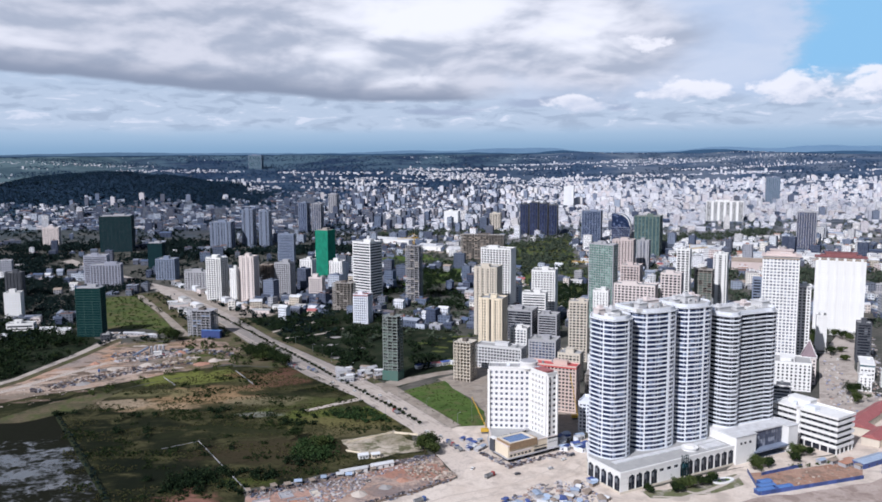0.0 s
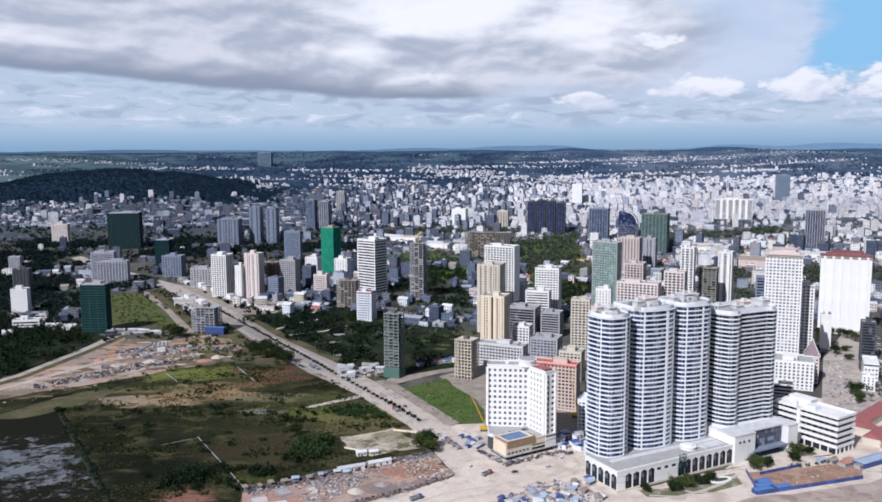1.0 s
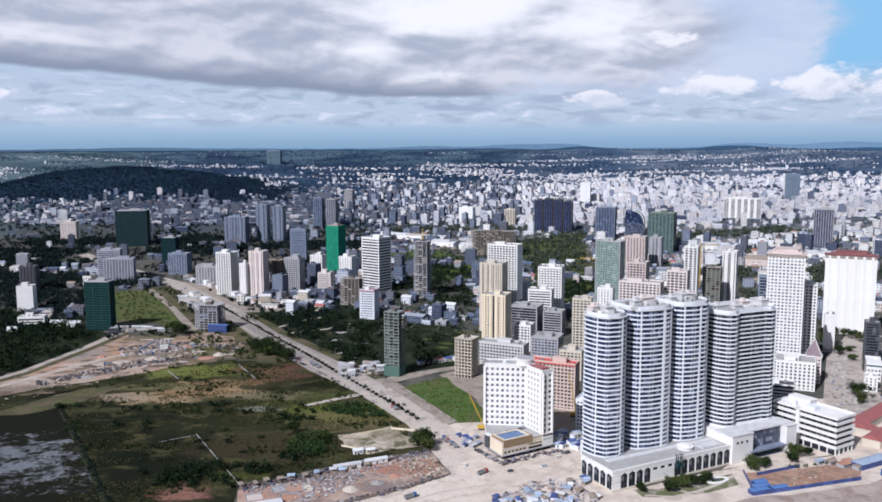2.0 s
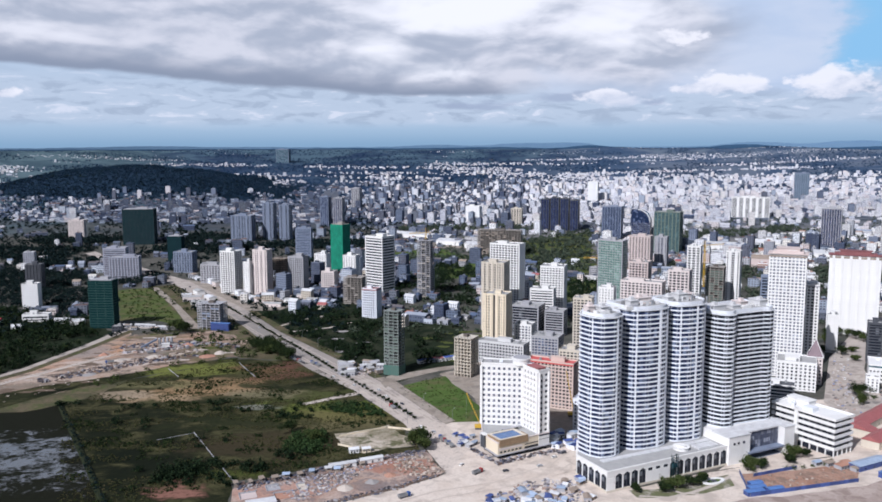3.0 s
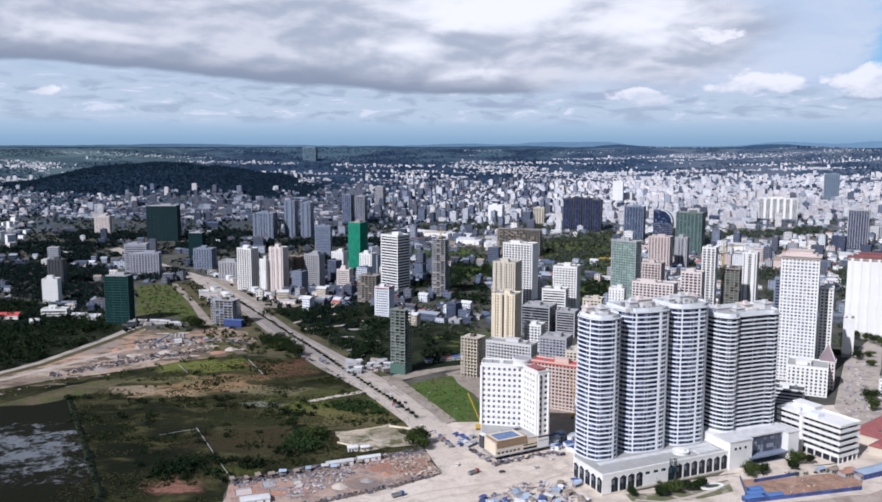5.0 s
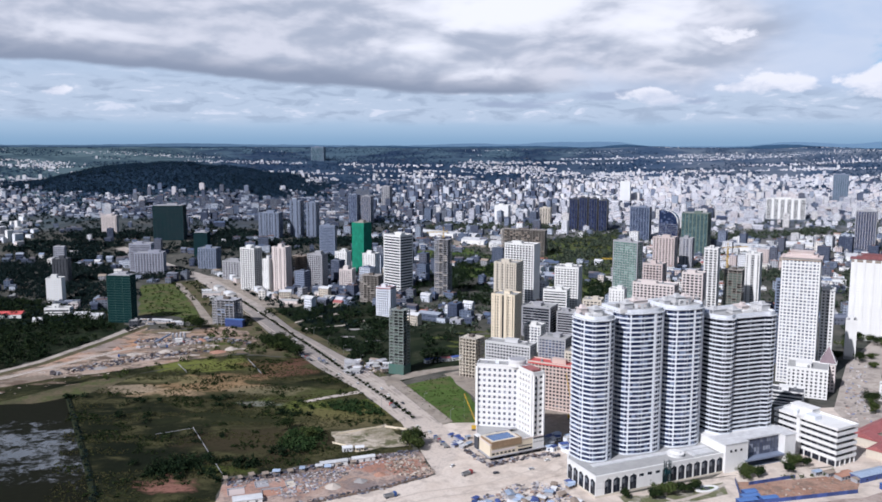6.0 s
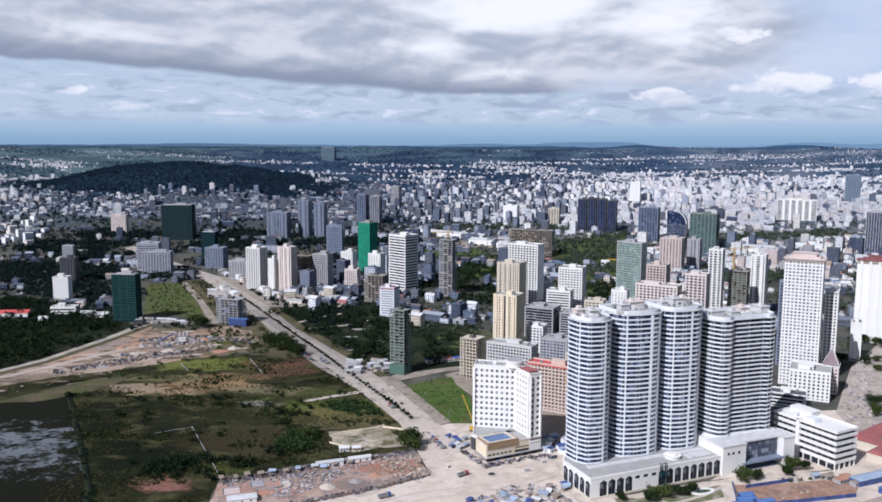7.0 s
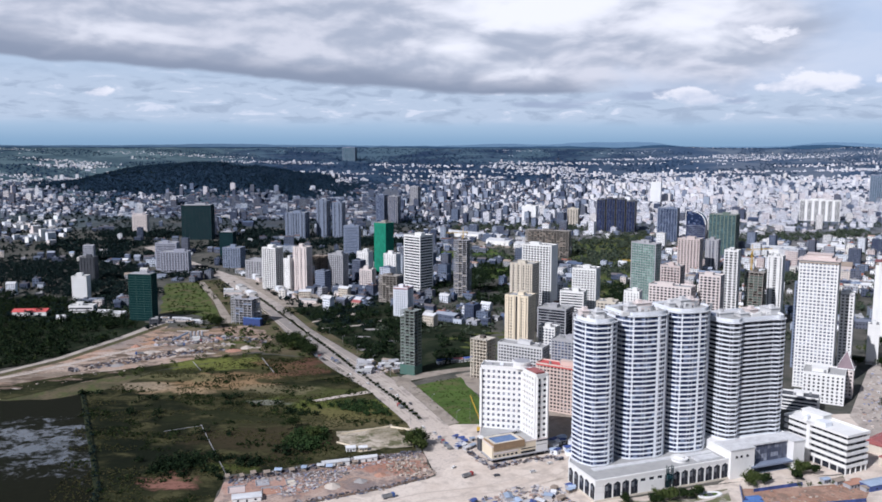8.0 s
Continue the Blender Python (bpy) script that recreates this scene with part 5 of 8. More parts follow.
part("base_net", made(lambda bm: (box(bm, -8.4, -7.6, 0, 8.4, -7.4, 10), box(bm, 8.2, -7.4, 0, 8.4, 7.4, 9))), NETTEAL, slim, "green safety net round the base")
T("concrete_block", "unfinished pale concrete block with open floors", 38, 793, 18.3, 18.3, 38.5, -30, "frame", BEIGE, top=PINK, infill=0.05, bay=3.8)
T("apartment_tower", "cream apartment tower with ribbed corners", 77, 881, 26.6, 21.3, 65, -25, "grid", CREAM, GLASS, pier=0.42, bay=3, ribs=4, recess=0.08)
T("apartment_tower", "beige apartment tower with vertical ribs", 86, 994, 28.7, 23, 83, -25, "grid", BEIGE, GLASS, pier=0.4, bay=3.2, ribs=5)
T("apartment_tower", "tall white slab tower with a pale flat gable", 108, 1063, 41.6, 18.7, 97, -30, "grid", WHITE, GLASS, pier=0.28, band=0.36, bay=4, gable=True)
T("office_block", "dark low office block with pale floor lines", 122, 968, 35.2, 28.2, 35, -25, "stripe", GREY, GLASS, band=0.22)
T("apartment_block", "white apartment block with a rounded stair tower", 165, 1040, 30.2, 24.2, 71, -20, "grid", WHITE, GLASS, band=0.46)
T("apartment_block", "white stepped apartment block", 146, 1005, 29.3, 17.6, 48, -20, "stripe", WHITE, GLASS, band=0.5)
T("apartment_block", "small white block with blue windows", 109, 893, 19.2, 15.4, 28.5, -25, "grid", WHITE, BLUEGLASS)
T("apartment_block", "pale grey apartment block with a sloping roof", 124, 830, 28.6, 22.9, 30, -25, "grid", GREY, BLUEGLASS, pier=0.25)
T("apartment_block", "grey mid-rise block with ribbon windows", 155, 961, 23, 18.4, 29.6, -25, "stripe", GREY, GLASS)
T("concrete_block", "long unfinished pale grey block behind the hotel", 79, 834, 50.1, 17.5, 22.8, -28, "grid", PALEGREY, GLASS, bay=3.4, pier=0.3, band=0.36)
T("apartment_block", "white block behind the residential tower", 195, 874, 16.4, 13.1, 72, -25, "grid", WHITE, GLASS, pier=0.7)
T("apartment_block", "cream block behind the residential tower", 166, 857, 19.7, 15.8, 64, -20, "grid", BEIGE, GLASS)
T("glass_tower", "green glass office tower with fine mullions", 232, 1007, 34.8, 12.2, 107, -45, "glass", GREY, GREENGLASS, band=0.2, pier=0.14, bay=3.6, out=0.25)
T("concrete_block", "pinkish white block with a grid of window openings", 241, 900, 45.9, 18.4, 74, -30, "grid", PINKWHITE, GLASS, bay=4, pier=0.34, band=0.36)
T("concrete_block", "pinkish concrete block with open window grid", 254, 960, 22.9, 18.3, 87, -30, "grid", PINK, GLASS, bay=4, pier=0.3, band=0.34)
T("apartment_tower", "white grid-fronted apartment tower", 284, 905, 22.8, 16, 85, -30, "grid", PINKWHITE, GLASS, bay=4.4, pier=0.3, band=0.34)
T("concrete_tower", "slim white tower with wide window openings", 332, 999, 16.2, 13, 100, -30, "grid", WHITE, GLASS, bay=5.2, pier=0.34, band=0.34)
T("concrete_tower", "slim pale tower with wide window openings", 401, 1050, 17.5, 16, 87, -30, "grid", WHITE, GLASS, bay=5.4, pier=0.34, band=0.34, ribs=2)
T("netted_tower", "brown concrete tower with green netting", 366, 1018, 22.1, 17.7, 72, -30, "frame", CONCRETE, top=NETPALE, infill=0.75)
T("hotel_tower", "tall white hotel tower with pale square windows", 348.4, 780.5, 33.5, 20, 119, -27, "grid", WHITE, PALEGLASS, bay=3.4, pier=0.40, band=0.44, top=BROWNCON, cap=PINK)
T("hotel_annex", "lower rear wing of the hotel with gridded windows", 384, 800, 12, 14, 86, -27, "grid", WHITE, GLASS, pier=0.42, band=0.44, top=GREY)
T("office_block", "dark grey slab beside the hotel tower", 357, 849, 9.7, 7.8, 87, -25, "stripe", BLUEGREY, GLASS)
T("white_slab", "huge blank white slab building with a dark red flared roof", 507, 951, 55, 16.5, 93, -28, "grid", WHITE, COOLWHITE, pier=0.85, band=0.8, bay=5, out=0.2, top=BROWNCON, ribs=6, cap=DARKRED)
T("apartment_tower", "white tower with gridded balconies", -293, 1262, 26.6, 18.6, 64, -25, "grid", WHITE, GLASS, pier=0.26, band=0.34, bay=4.4)
T("apartment_tower", "pinkish white tower with a paler upper part", -243, 1250, 24, 16.8, 67, -20, "grid", PINKWHITE, GLASS, pier=0.42, ribs=3)
T("apartment_block", "slim blank white stair block", -264, 1246, 11.1, 11.1, 49, -20, "grid", WHITE, GLASS, pier=0.75)
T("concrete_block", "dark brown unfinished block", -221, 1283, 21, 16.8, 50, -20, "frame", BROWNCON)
T("apartment_block", "grey block with vertical windows", -194, 1284, 26.3, 18.4, 52, -20, "grid", GREY, GLASS)
T("apartment_block", "white box-shaped block with few windows", -168, 1390, 22, 17.6, 42, -20, "grid", WHITE, GLASS, pier=0.7)
T("apartment_block", "white stepped block with blank sides", -116, 1345, 22.4, 17.9, 45, -20, "grid", WHITE, GLASS, pier=0.7)
T("apartment_block", "pinkish white block with bare concrete edges", -142, 1247, 20.4, 16.3, 34, -15, "grid", PINKWHITE, GLASS)
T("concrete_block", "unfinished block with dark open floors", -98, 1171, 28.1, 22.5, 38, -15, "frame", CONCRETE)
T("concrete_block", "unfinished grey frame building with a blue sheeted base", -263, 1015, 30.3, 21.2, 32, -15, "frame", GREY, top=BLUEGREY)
T("netted_tower", "tower under construction in dark green safety net", -399, 1025, 30.8, 15.4, 60, -5, "net", GREY, NETDARK, top=NETTEAL)
T("hotel_block", "white hotel block with a flat overhanging roof, greyed for cloud shade", -530, 1440, 37.4, 22.4, 48, 5, "stripe", WHITEDIM, GLASS, band=0.55)
T("hotel_block", "lower white wing of a hotel, greyed for cloud shade", -505, 1412, 48.5, 20, 36, 5, "grid", WHITEDIM, GLASS)
T("netted_block", "broad block under construction in dark green net", -638, 1901, 68.5, 34.2, 80, 5, "net", GREY, NETBLACK, top=DARKGREY)
T("apartment_block", "pinkish apartment block with ribbed front", -827, 2019, 36, 20, 44, 5, "grid", PINKWHITE, GLASS, ribs=5, bay=4)
T("apartment_block", "grey apartment slab with vertical ribs", -413, 1943, 50, 28, 60, -10, "grid", BLUEGREY, GLASS, bay=6, pier=0.3, ribs=7)
T("apartment_tower", "grey towers with vertical ribs", -357, 1976, 26, 26, 86, -10, "grid", BLUEGREY, GLASS, bay=6, pier=0.3, ribs=4)
T("apartment_tower", "grey towers with vertical ribs", -318, 1970, 24, 26, 82, -10, "grid", BLUEGREY, GLASS, bay=6, pier=0.3, ribs=4)
T("apartment_tower", "slim blue-grey glass apartment tower", -258, 2299, 24, 26, 80, -15, "glass", BLUEGREY, BLUEGLASS, band=0.2, pier=0.2)
T("apartment_tower", "slim blue-grey glass apartment tower", -222, 2305, 26, 26, 76, -15, "glass", GREY, BLUEGLASS, band=0.2, pier=0.2)
T("office_block", "plain blue-grey office slab with few windows", -232, 1643, 31.8, 12.7, 60, -10, "stripe", BLUEGREY, BLUEGLASS, band=0.6)
for dx, hh in ((-36, 80), (-12, 84), (12, 82), (36, 78)):
    T("office_tower", "dark navy glass tower in a close row", 368 + dx, 2150 + dx * -0.3, 22, 26, hh, -20, "glass", DARKGREY, NAVYGLASS, band=0.1, pier=0.15, group="row of navy towers")
T("office_tower", "tall grey-blue glass office tower", 455, 1938, 45, 27, 77, -25, "glass", BLUEGREY, BLUEGLASS, band=0.2, pier=0.15)
T("glass_tower", "pale green netted glass tower with pale edges", 520, 1716, 53.3, 32, 82, -30, "glass", NETPALE, TEALGLASS, band=0.3, pier=0.3, bay=6)
T("concrete_block", "brown block with vertical ribs", 395, 1469, 38.4, 23, 60, -30, "grid", PINK, GLASS, bay=4, pier=0.4)
T("apartment_block", "pair of slim grey towers", 446, 1515, 23, 16, 53, -30, "grid", GREY, BLUEGLASS, bay=4, pier=0.4, ribs=3)
T("concrete_block", "long grey unfinished slab", 161, 1670, 90, 22, 52, -20, "frame", CONCRETE, top=BROWNCON)
T("apartment_block", "long white apartment slab with ribs", 972, 2398, 105, 32, 66, -20, "grid", WHITE, GLASS, bay=9, pier=0.4)
T("office_tower", "dark blue glass tower pair", 887, 1754, 40, 25, 84, -30, "glass", GREY, NAVYGLASS, band=0.15, pier=0.2)
T("apartment_tower", "grey-green glass tower above low houses", 1287, 2750, 45, 27, 95, -20, "glass", BLUEGREY, TEALGLASS, z=28)
T("apartment_block", "plain white cube-shaped block among houses", 159, 2398, 42, 27, 45, -20, "grid", WHITE, COOLWHITE, pier=0.8)
T("apartment_block", "grey-brown tower beside a green belt", 273, 2299, 30, 20, 45, -20, "grid", BEIGE, GLASS)
T("apartment_tower", "plain white tower above low houses", 598, 2820, 34, 23, 64, -20, "grid", WHITE, COOLWHITE, z=30)
T("apartment_tower", "grey-blue ribbed tower above low houses", -200, 2700, 28, 24, 62, -20, "grid", GREY, GLASS, z=20)
T("office_tower", "dark broad slab on a distant rise", -668, 4200, 66, 36, 72, -10, "stripe", BLUEGREY, TEALGLASS, z=125, band=0.3, floor=6)
# A dark wall colour takes the place of cloud shade on this block.
T("apartment_block", "grey-brown block with ribs, wall colour darkened for cloud shade", -607, 1302, 24, 16.8, 40, 5, "grid", DARKGREY, GLASS, ribs=5)
T("apartment_block", "white block with a blank upper front", -545, 1152, 21.3, 14.9, 34, 5, "grid", WHITE, COOLWHITE, pier=0.6)
T("shop_block", "low white building with a flat roof", -500, 1065, 32.5, 13, 9, 5, "stripe", WHITE, GLASS, floor=4.5)
T("netted_block", "small block wrapped in dark green net", -477, 1616, 27.7, 16.6, 49, -5, "net", GREY, NETBLACK)
T("office_block", "blue-grey office block with gridded windows", -421, 1475, 34.7, 20.8, 36, -10, "grid", BLUEGREY, GLASS)
T("apartment_block", "pale grey apartment row", -341, 1356, 40.6, 20.3, 30, -15, "grid", GREY, GLASS)


def office():
    """Six floors of thin white slabs and parapets with dark ribbon windows, and a raised rear wing."""
    FOOT.append((286, 593, 36))
    root = thing("office_block", "white office block with stacked balcony slabs and ribbon windows", "office building", 286, 593, 0, 30)
    w, d, fh, n = 22.5, 53, 4.5, 6
    part("glazing", made(lambda bm: box(bm, -w / 2 + 1.6, -d / 2 + 1.6, 0, w / 2 - 1.6, d / 2 - 1.6, n * fh)), GLASS, root)
    sme = mesh_of("balcony_slab", made(lambda bm: (cbox(bm, 0, 0, w, d, -0.25, 0.1), ring_parapet(bm, w, d, 0.1, 2.1, 0.25))), WHITE)
    for i in range(1, n):
        again("balcony_slab", sme, root, (0, 0, i * fh + 0.6))
    part("roof", made(lambda bm: (cbox(bm, 0, 0, w + 0.6, d + 0.6, n * fh, n * fh + 0.6), ring_parapet(bm, w + 0.6, d + 0.6, n * fh + 0.6, 1.2, 0.4))), WHITE, root)
    part("rear_wing", made(lambda bm: (box(bm, 2, 4, n * fh + 0.6, w / 2 - 1, d / 2 - 4, n * fh + 4.2), box(bm, 1.4, 3.4, n * fh + 4.2, w / 2 - 0.4, d / 2 - 3.4, n * fh + 4.8))), WHITE, root)
    part("roof_shed", made(lambda bm: (box(bm, -8, -6, n * fh + 0.6, -1, 3, n * fh + 3.6), cyl(bm, -6, 12, 1.5, n * fh + 0.6, n * fh + 3.4, 12), cyl(bm, -2, 14, 1.5, n * fh + 0.6, n * fh + 3.4, 12))), COOLWHITE, root)
    part("service_shaft", made(lambda bm: box(bm, -w / 2 - 0.3, 4, 0, -w / 2 + 2, 7, n * fh + 1.8)), WHITE, root)
    cme = mesh_of("column", made(lambda bm: cbox(bm, 0, 0, 0.7, 0.7, 0, fh + 0.6)), WHITE)
    for i in range(9):
        for sx in (-1, 1):
            again("column", cme, root, (sx * (w / 2 - 0.8), -d / 2 + 0.8 + i * (d - 1.6) / 8, 0))
    for i in range(1, 4):
        again("column", cme, root, (-w / 2 + i * w / 4, -d / 2 + 0.8, 0))
    mme = mesh_of("window_mullion", made(lambda bm: cbox(bm, 0, 0, 0.18, 0.18, fh, n * fh)), WHITE)
    for i in range(11):
        again("window_mullion", mme, root, (-w / 2 + 1.55, -d / 2 + 2 + i * (d - 4) / 10, 0))
    for i in range(8):
        again("window_mullion", mme, root, (-w / 2 + 2.5 + i * (w - 5) / 7, -d / 2 + 1.55, 0))


office()
T("hotel_podium", "white block with pink balcony stacks under the hotel tower", 343, 741, 34, 30, 26, -25, "grid", WHITE, GLASS, pier=0.55, floor=3.2)
T("low_block", "low dark-roofed block with white floor bands", 312, 712, 30, 17, 12, -25, "stripe", WHITE, GLASS, band=0.4, top=DARKGREY)
T("apricot_block", "apricot apartment block with a bright red roof", 106, 693, 42, 14, 40, -28, "grid", ORANGE, GLASS, bay=3.2, top=BRIGHTRED)
T("shop_block", "grey-blue narrow block beside the residential tower", 122, 640, 10, 20, 24, -28, "grid", COOLWHITE, BLUEGLASS)
T("blank_tower", "slim blank white tower with open lower floors", 441, 868, 11, 12, 41, -25, "grid", WHITE, COOLWHITE, pier=0.9, band=0.85)
T("office_block", "dark grey block beside the pale street", 462, 822, 14, 14, 42, -25, "stripe", DARKGREY, GLASS)


def teal_block():
    """A long plain white hall with a teal band under its roof edge."""
    FOOT.append((432, 765, 22))
    root = thing("shop_hall", "plain white hall with a teal band below its roof", "building", 432, 765, 0, -27)
    part("wall", made(lambda bm: cbox(bm, 0, 0, 13, 32, 0, 14.2)), WHITE, root)
    part("teal_band", made(lambda bm: cbox(bm, 0, 0, 13.3, 32.3, 14.2, 15.8)), TEALGLASS, root, "teal glazed band")
    part("roof", made(lambda bm: (cbox(bm, 0, 0, 13.5, 32.5, 15.8, 16.6), ring_parapet(bm, 13.5, 32.5, 16.6, 0.6, 0.3))), WHITE, root)
    part("roof_hatch", made(lambda bm: cbox(bm, 2, 8, 3, 4, 16.6, 18.2)), COOLWHITE, root)
    sme = mesh_of("window", made(lambda bm: cbox(bm, 0, 0, 1.6, 0.2, 0, 1.5)), GLASS)
    for i in range(4):
        for j in range(3):
            again("window", sme, root, (-4.6 + i * 3.1, -16.0, 2.2 + j * 3.8))


teal_block()
T("shop_block", "small white shop block beside the pale street", 405, 722, 11, 10, 14, -25, "grid", WHITE, GLASS, pier=0.6)
T("shop_block", "small white block with dark upright windows", 432, 728, 13, 10, 16, -25, "grid", WHITE, GLASS)
T("apartment_tower", "pale tower at the edge of the pale street", 530, 800, 20, 18, 70, -25, "grid", BEIGE, GLASS)
T("apartment_block", "white block on a side street", 250, 690, 18, 22, 20, -25, "grid", WHITE, GLASS)
T("apartment_block", "grey block on a side street", 215, 700, 22, 18, 26, -25, "grid", GREY, GLASS)
T("apartment_block", "white narrow block on a side street", 180, 690, 14, 18, 30, -25, "grid", WHITE, GLASS)
T("concrete_block", "unfinished frame on a side street", 150, 720, 18, 18, 24, -25, "frame", CONCRETE)
T("apartment_block", "cream block on a side street", 140, 780, 22, 18, 28, -25, "grid", BEIGE, GLASS)
T("apartment_block", "white block behind the apricot building", 160, 750, 18, 18, 33, -25, "grid", WHITE, GLASS)
T("apartment_block", "pale grey block on a side street", 280, 760, 24, 20, 36, -25, "grid", GREY, GLASS)
T("apartment_block", "white block on a back street", 230, 780, 24, 18, 38, -25, "grid", WHITE, GLASS)
T("apartment_block", "white block by the hotel tower", 300, 830, 22, 18, 44, -25, "grid", WHITE, GLASS)


def pyramid_hall():
    """The tiled pyramid roof over the hotel's side hall."""
    FOOT.append((368, 752, 14))
    root = thing("pyramid_hall", "side hall of the hotel with a mauve tiled pyramid roof", "hall", 366, 752, 0, -27)
    part("wall", made(lambda bm: cbox(bm, 0, 0, 13, 13, 0, 26)), PINKWHITE, root)
    part("roof_edge", made(lambda bm: cbox(bm, 0, 0, 14.6, 14.6, 26, 26.8)), WHITE, root)
    def tip(bm):
        c = [bm.verts.new((sx * 7.0, sy * 7.0, 26.8)) for sx, sy in ((-1, -1), (1, -1), (1, 1), (-1, 1))]
        p = bm.verts.new((0, 0, 42))
        for i in range(4):
            bm.faces.new((c[i], c[(i + 1) % 4], p))
    part("pyramid_roof", made(tip), MAUVE, root, "mauve tiled pyramid roof")
    hip = mesh_of("hip_ridge", made(lambda bm: beam(bm, (7.0, -7.0, 26.9), (0, 0, 42.2), 0.22)), WHITE)
    for k in range(2):
        again("hip_ridge", hip, root, (0, 0, 0), -k * math.pi)
    wm = mesh_of("window", made(lambda bm: box(bm, -0.8, -6.6, 0, 0.8, -6.4, 1.6)), GLASS)
    for i in range(4):
        for j in range(7):
            again("window", wm, root, (-4.6 + i * 3.05, 0, 2.4 + j * 3.3))


pyramid_hall()


def curved_tower():
    """A glass tower whose roof sweeps down in a quarter round."""
    FOOT.append((484, 1792, 30))
    root = thing("curved_tower", "blue glass tower with a curved sweeping roof edge", "tower", 484, 1792, 0, -25)
    prof = [(-20, 0), (20, 0)] + [(20 - 26 * (1 - math.cos(a)), 55 + 27 * math.sin(a)) for a in [i * math.pi / 16 for i in range(9)]] + [(-20, 82)]
    def body(bm, pts, y0, y1):
        f = [bm.verts.new((x, y0, z)) for x, z in pts]
        b = [bm.verts.new((x, y1, z)) for x, z in pts]
        bm.faces.new(f)
        bm.faces.new(b[::-1])
        for i in range(len(pts)):
            j = (i + 1) % len(pts)
            bm.faces.new((f[j], f[i], b[i], b[j]))
    part("glazing", made(lambda bm: body(bm, prof, -12, 12)), BLUEGLASS, root)
    for i in range(2, 10):
        (x1, z1), (x2, z2) = prof[i], prof[i + 1]
        part("roof_rib", made(lambda bm: (beam(bm, (x1, -12.3, z1), (x2, -12.3, z2), 0.7), beam(bm, (x1, 12.3, z1), (x2, 12.3, z2), 0.7))), WHITE, root)
    fme = mesh_of("floor_line", made(lambda bm: cbox(bm, 0, 0, 40.4, 24.4, -0.25, 0.25)), GREY)
    for i in range(1, 14):
        again("floor_line", fme, root, (0, 0, i * 4.0))


curved_tower()

# ---- low town: houses near the avenue as things, the rest as one mass ----
def inside(x, y, poly):
    hit = False
    n = len(poly)
    for i in range(n):
        x1, y1 = poly[i]
        x2, y2 = poly[i - 1]
        if (y1 > y) != (y2 > y) and x < (x2 - x1) * (y - y1) / (y2 - y1) + x1:
            hit = not hit
    return hit


OPEN_LAND = [
    [(-325, 715), (-460, 716), (-420, 830), (-395, 930), (-352, 990), (-200, 1000), (-123, 870), (-10, 600), (0, 400), (-450, 400)],
    [(-36, 735), (9, 800), (45, 720), (42, 640), (12, 640)],
    [(-495, 1300), (-410, 1325), (-258, 1000), (-349, 1005), (-425, 1030)],
    [(-720, 1735), (-545, 1519), (-409, 1337), (-267, 1090), (-205, 958), (-127, 817), (-72, 740), (-22, 651), (-4, 520), (60, 520), (40, 591), (20, 650), (-30, 765), (-88, 865), (-166, 992), (-235, 1130), (-380, 1380), (-520, 1555), (-690, 1780)],
    [(330, 640), (340, 693), (420, 842), (495, 942), (560, 1050), (610, 1050), (540, 930), (460, 790), (410, 690), (410, 640)],
    [(90, 400), (90, 640), (340, 700), (420, 640), (420, 400)],
]
WOODS = [
    [(-760, 800), (-700, 1180), (-560, 1130), (-432, 1070), (-395, 1010), (-385, 930), (-412, 840), (-450, 758), (-650, 700)],
    [(-235, 1075), (-100, 1140), (-40, 1100), (-30, 1000), (-60, 960), (-55, 860), (-78, 830), (-130, 925)],
    [(-15, 990), (25, 985), (22, 835), (-12, 830)],
    [(24, 1538), (103, 1467), (95, 1346), (29, 1293), (-7, 1320)],
    [(230, 1900), (442, 2100), (319, 1533), (203, 1500), (190, 1560)],
    [(-60, 2130), (330, 2130), (330, 2230), (-60, 2230)],
    [(-760, 1520), (-560, 1560), (-560, 1640), (-780, 1640)],
    [(560, 1850), (1000, 2050), (1000, 2180), (560, 2020)],
    [(-560, 1700), (-300, 1780), (-300, 1880), (-580, 1820)],
    [(420, 1300), (560, 1330), (620, 1500), (430, 1420)],
]
WOODS += [
    [(-880, 1330), (-640, 1250), (-560, 1310), (-560, 1400), (-600, 1480), (-900, 1500)],
    [(-640, 1200), (-470, 1110), (-430, 1180), (-500, 1290), (-580, 1290)],
    [(-470, 1330), (-420, 1400), (-470, 1460), (-540, 1380)],
    [(-330, 1440), (-250, 1420), (-200, 1560), (-300, 1600)],
    [(-900, 1660), (-700, 1640), (-700, 1800), (-960, 1840)],
    [(-300, 1800), (-120, 1760), (-60, 1900), (-280, 1920)],
    [(20, 1130), (80, 1100), (75, 1290), (10, 1300)],
    [(-40, 1180), (-10, 1200), (-10, 1330), (-50, 1330)],
    [(180, 1120), (300, 1130), (330, 1330), (210, 1320)],
    [(620, 1250), (760, 1200), (860, 1420), (690, 1460)],
]
WOODS += [
    [(210, 1380), (330, 1400), (360, 1530), (190, 1500)],
    [(100, 1180), (200, 1210), (200, 1330), (110, 1300)],
    [(470, 1100), (600, 1120), (640, 1240), (480, 1280)],
    [(-30, 1560), (150, 1560), (160, 1640), (-40, 1640)],
    [(130, 1850), (230, 1840), (240, 1960), (100, 1960)],
    [(-260, 1480), (-120, 1540), (-100, 1660), (-240, 1620)],
    [(-560, 1870), (-470, 1860), (-430, 2060), (-560, 2100)],
    [(-900, 1900), (-700, 1900), (-690, 2000), (-900, 2080)],
]
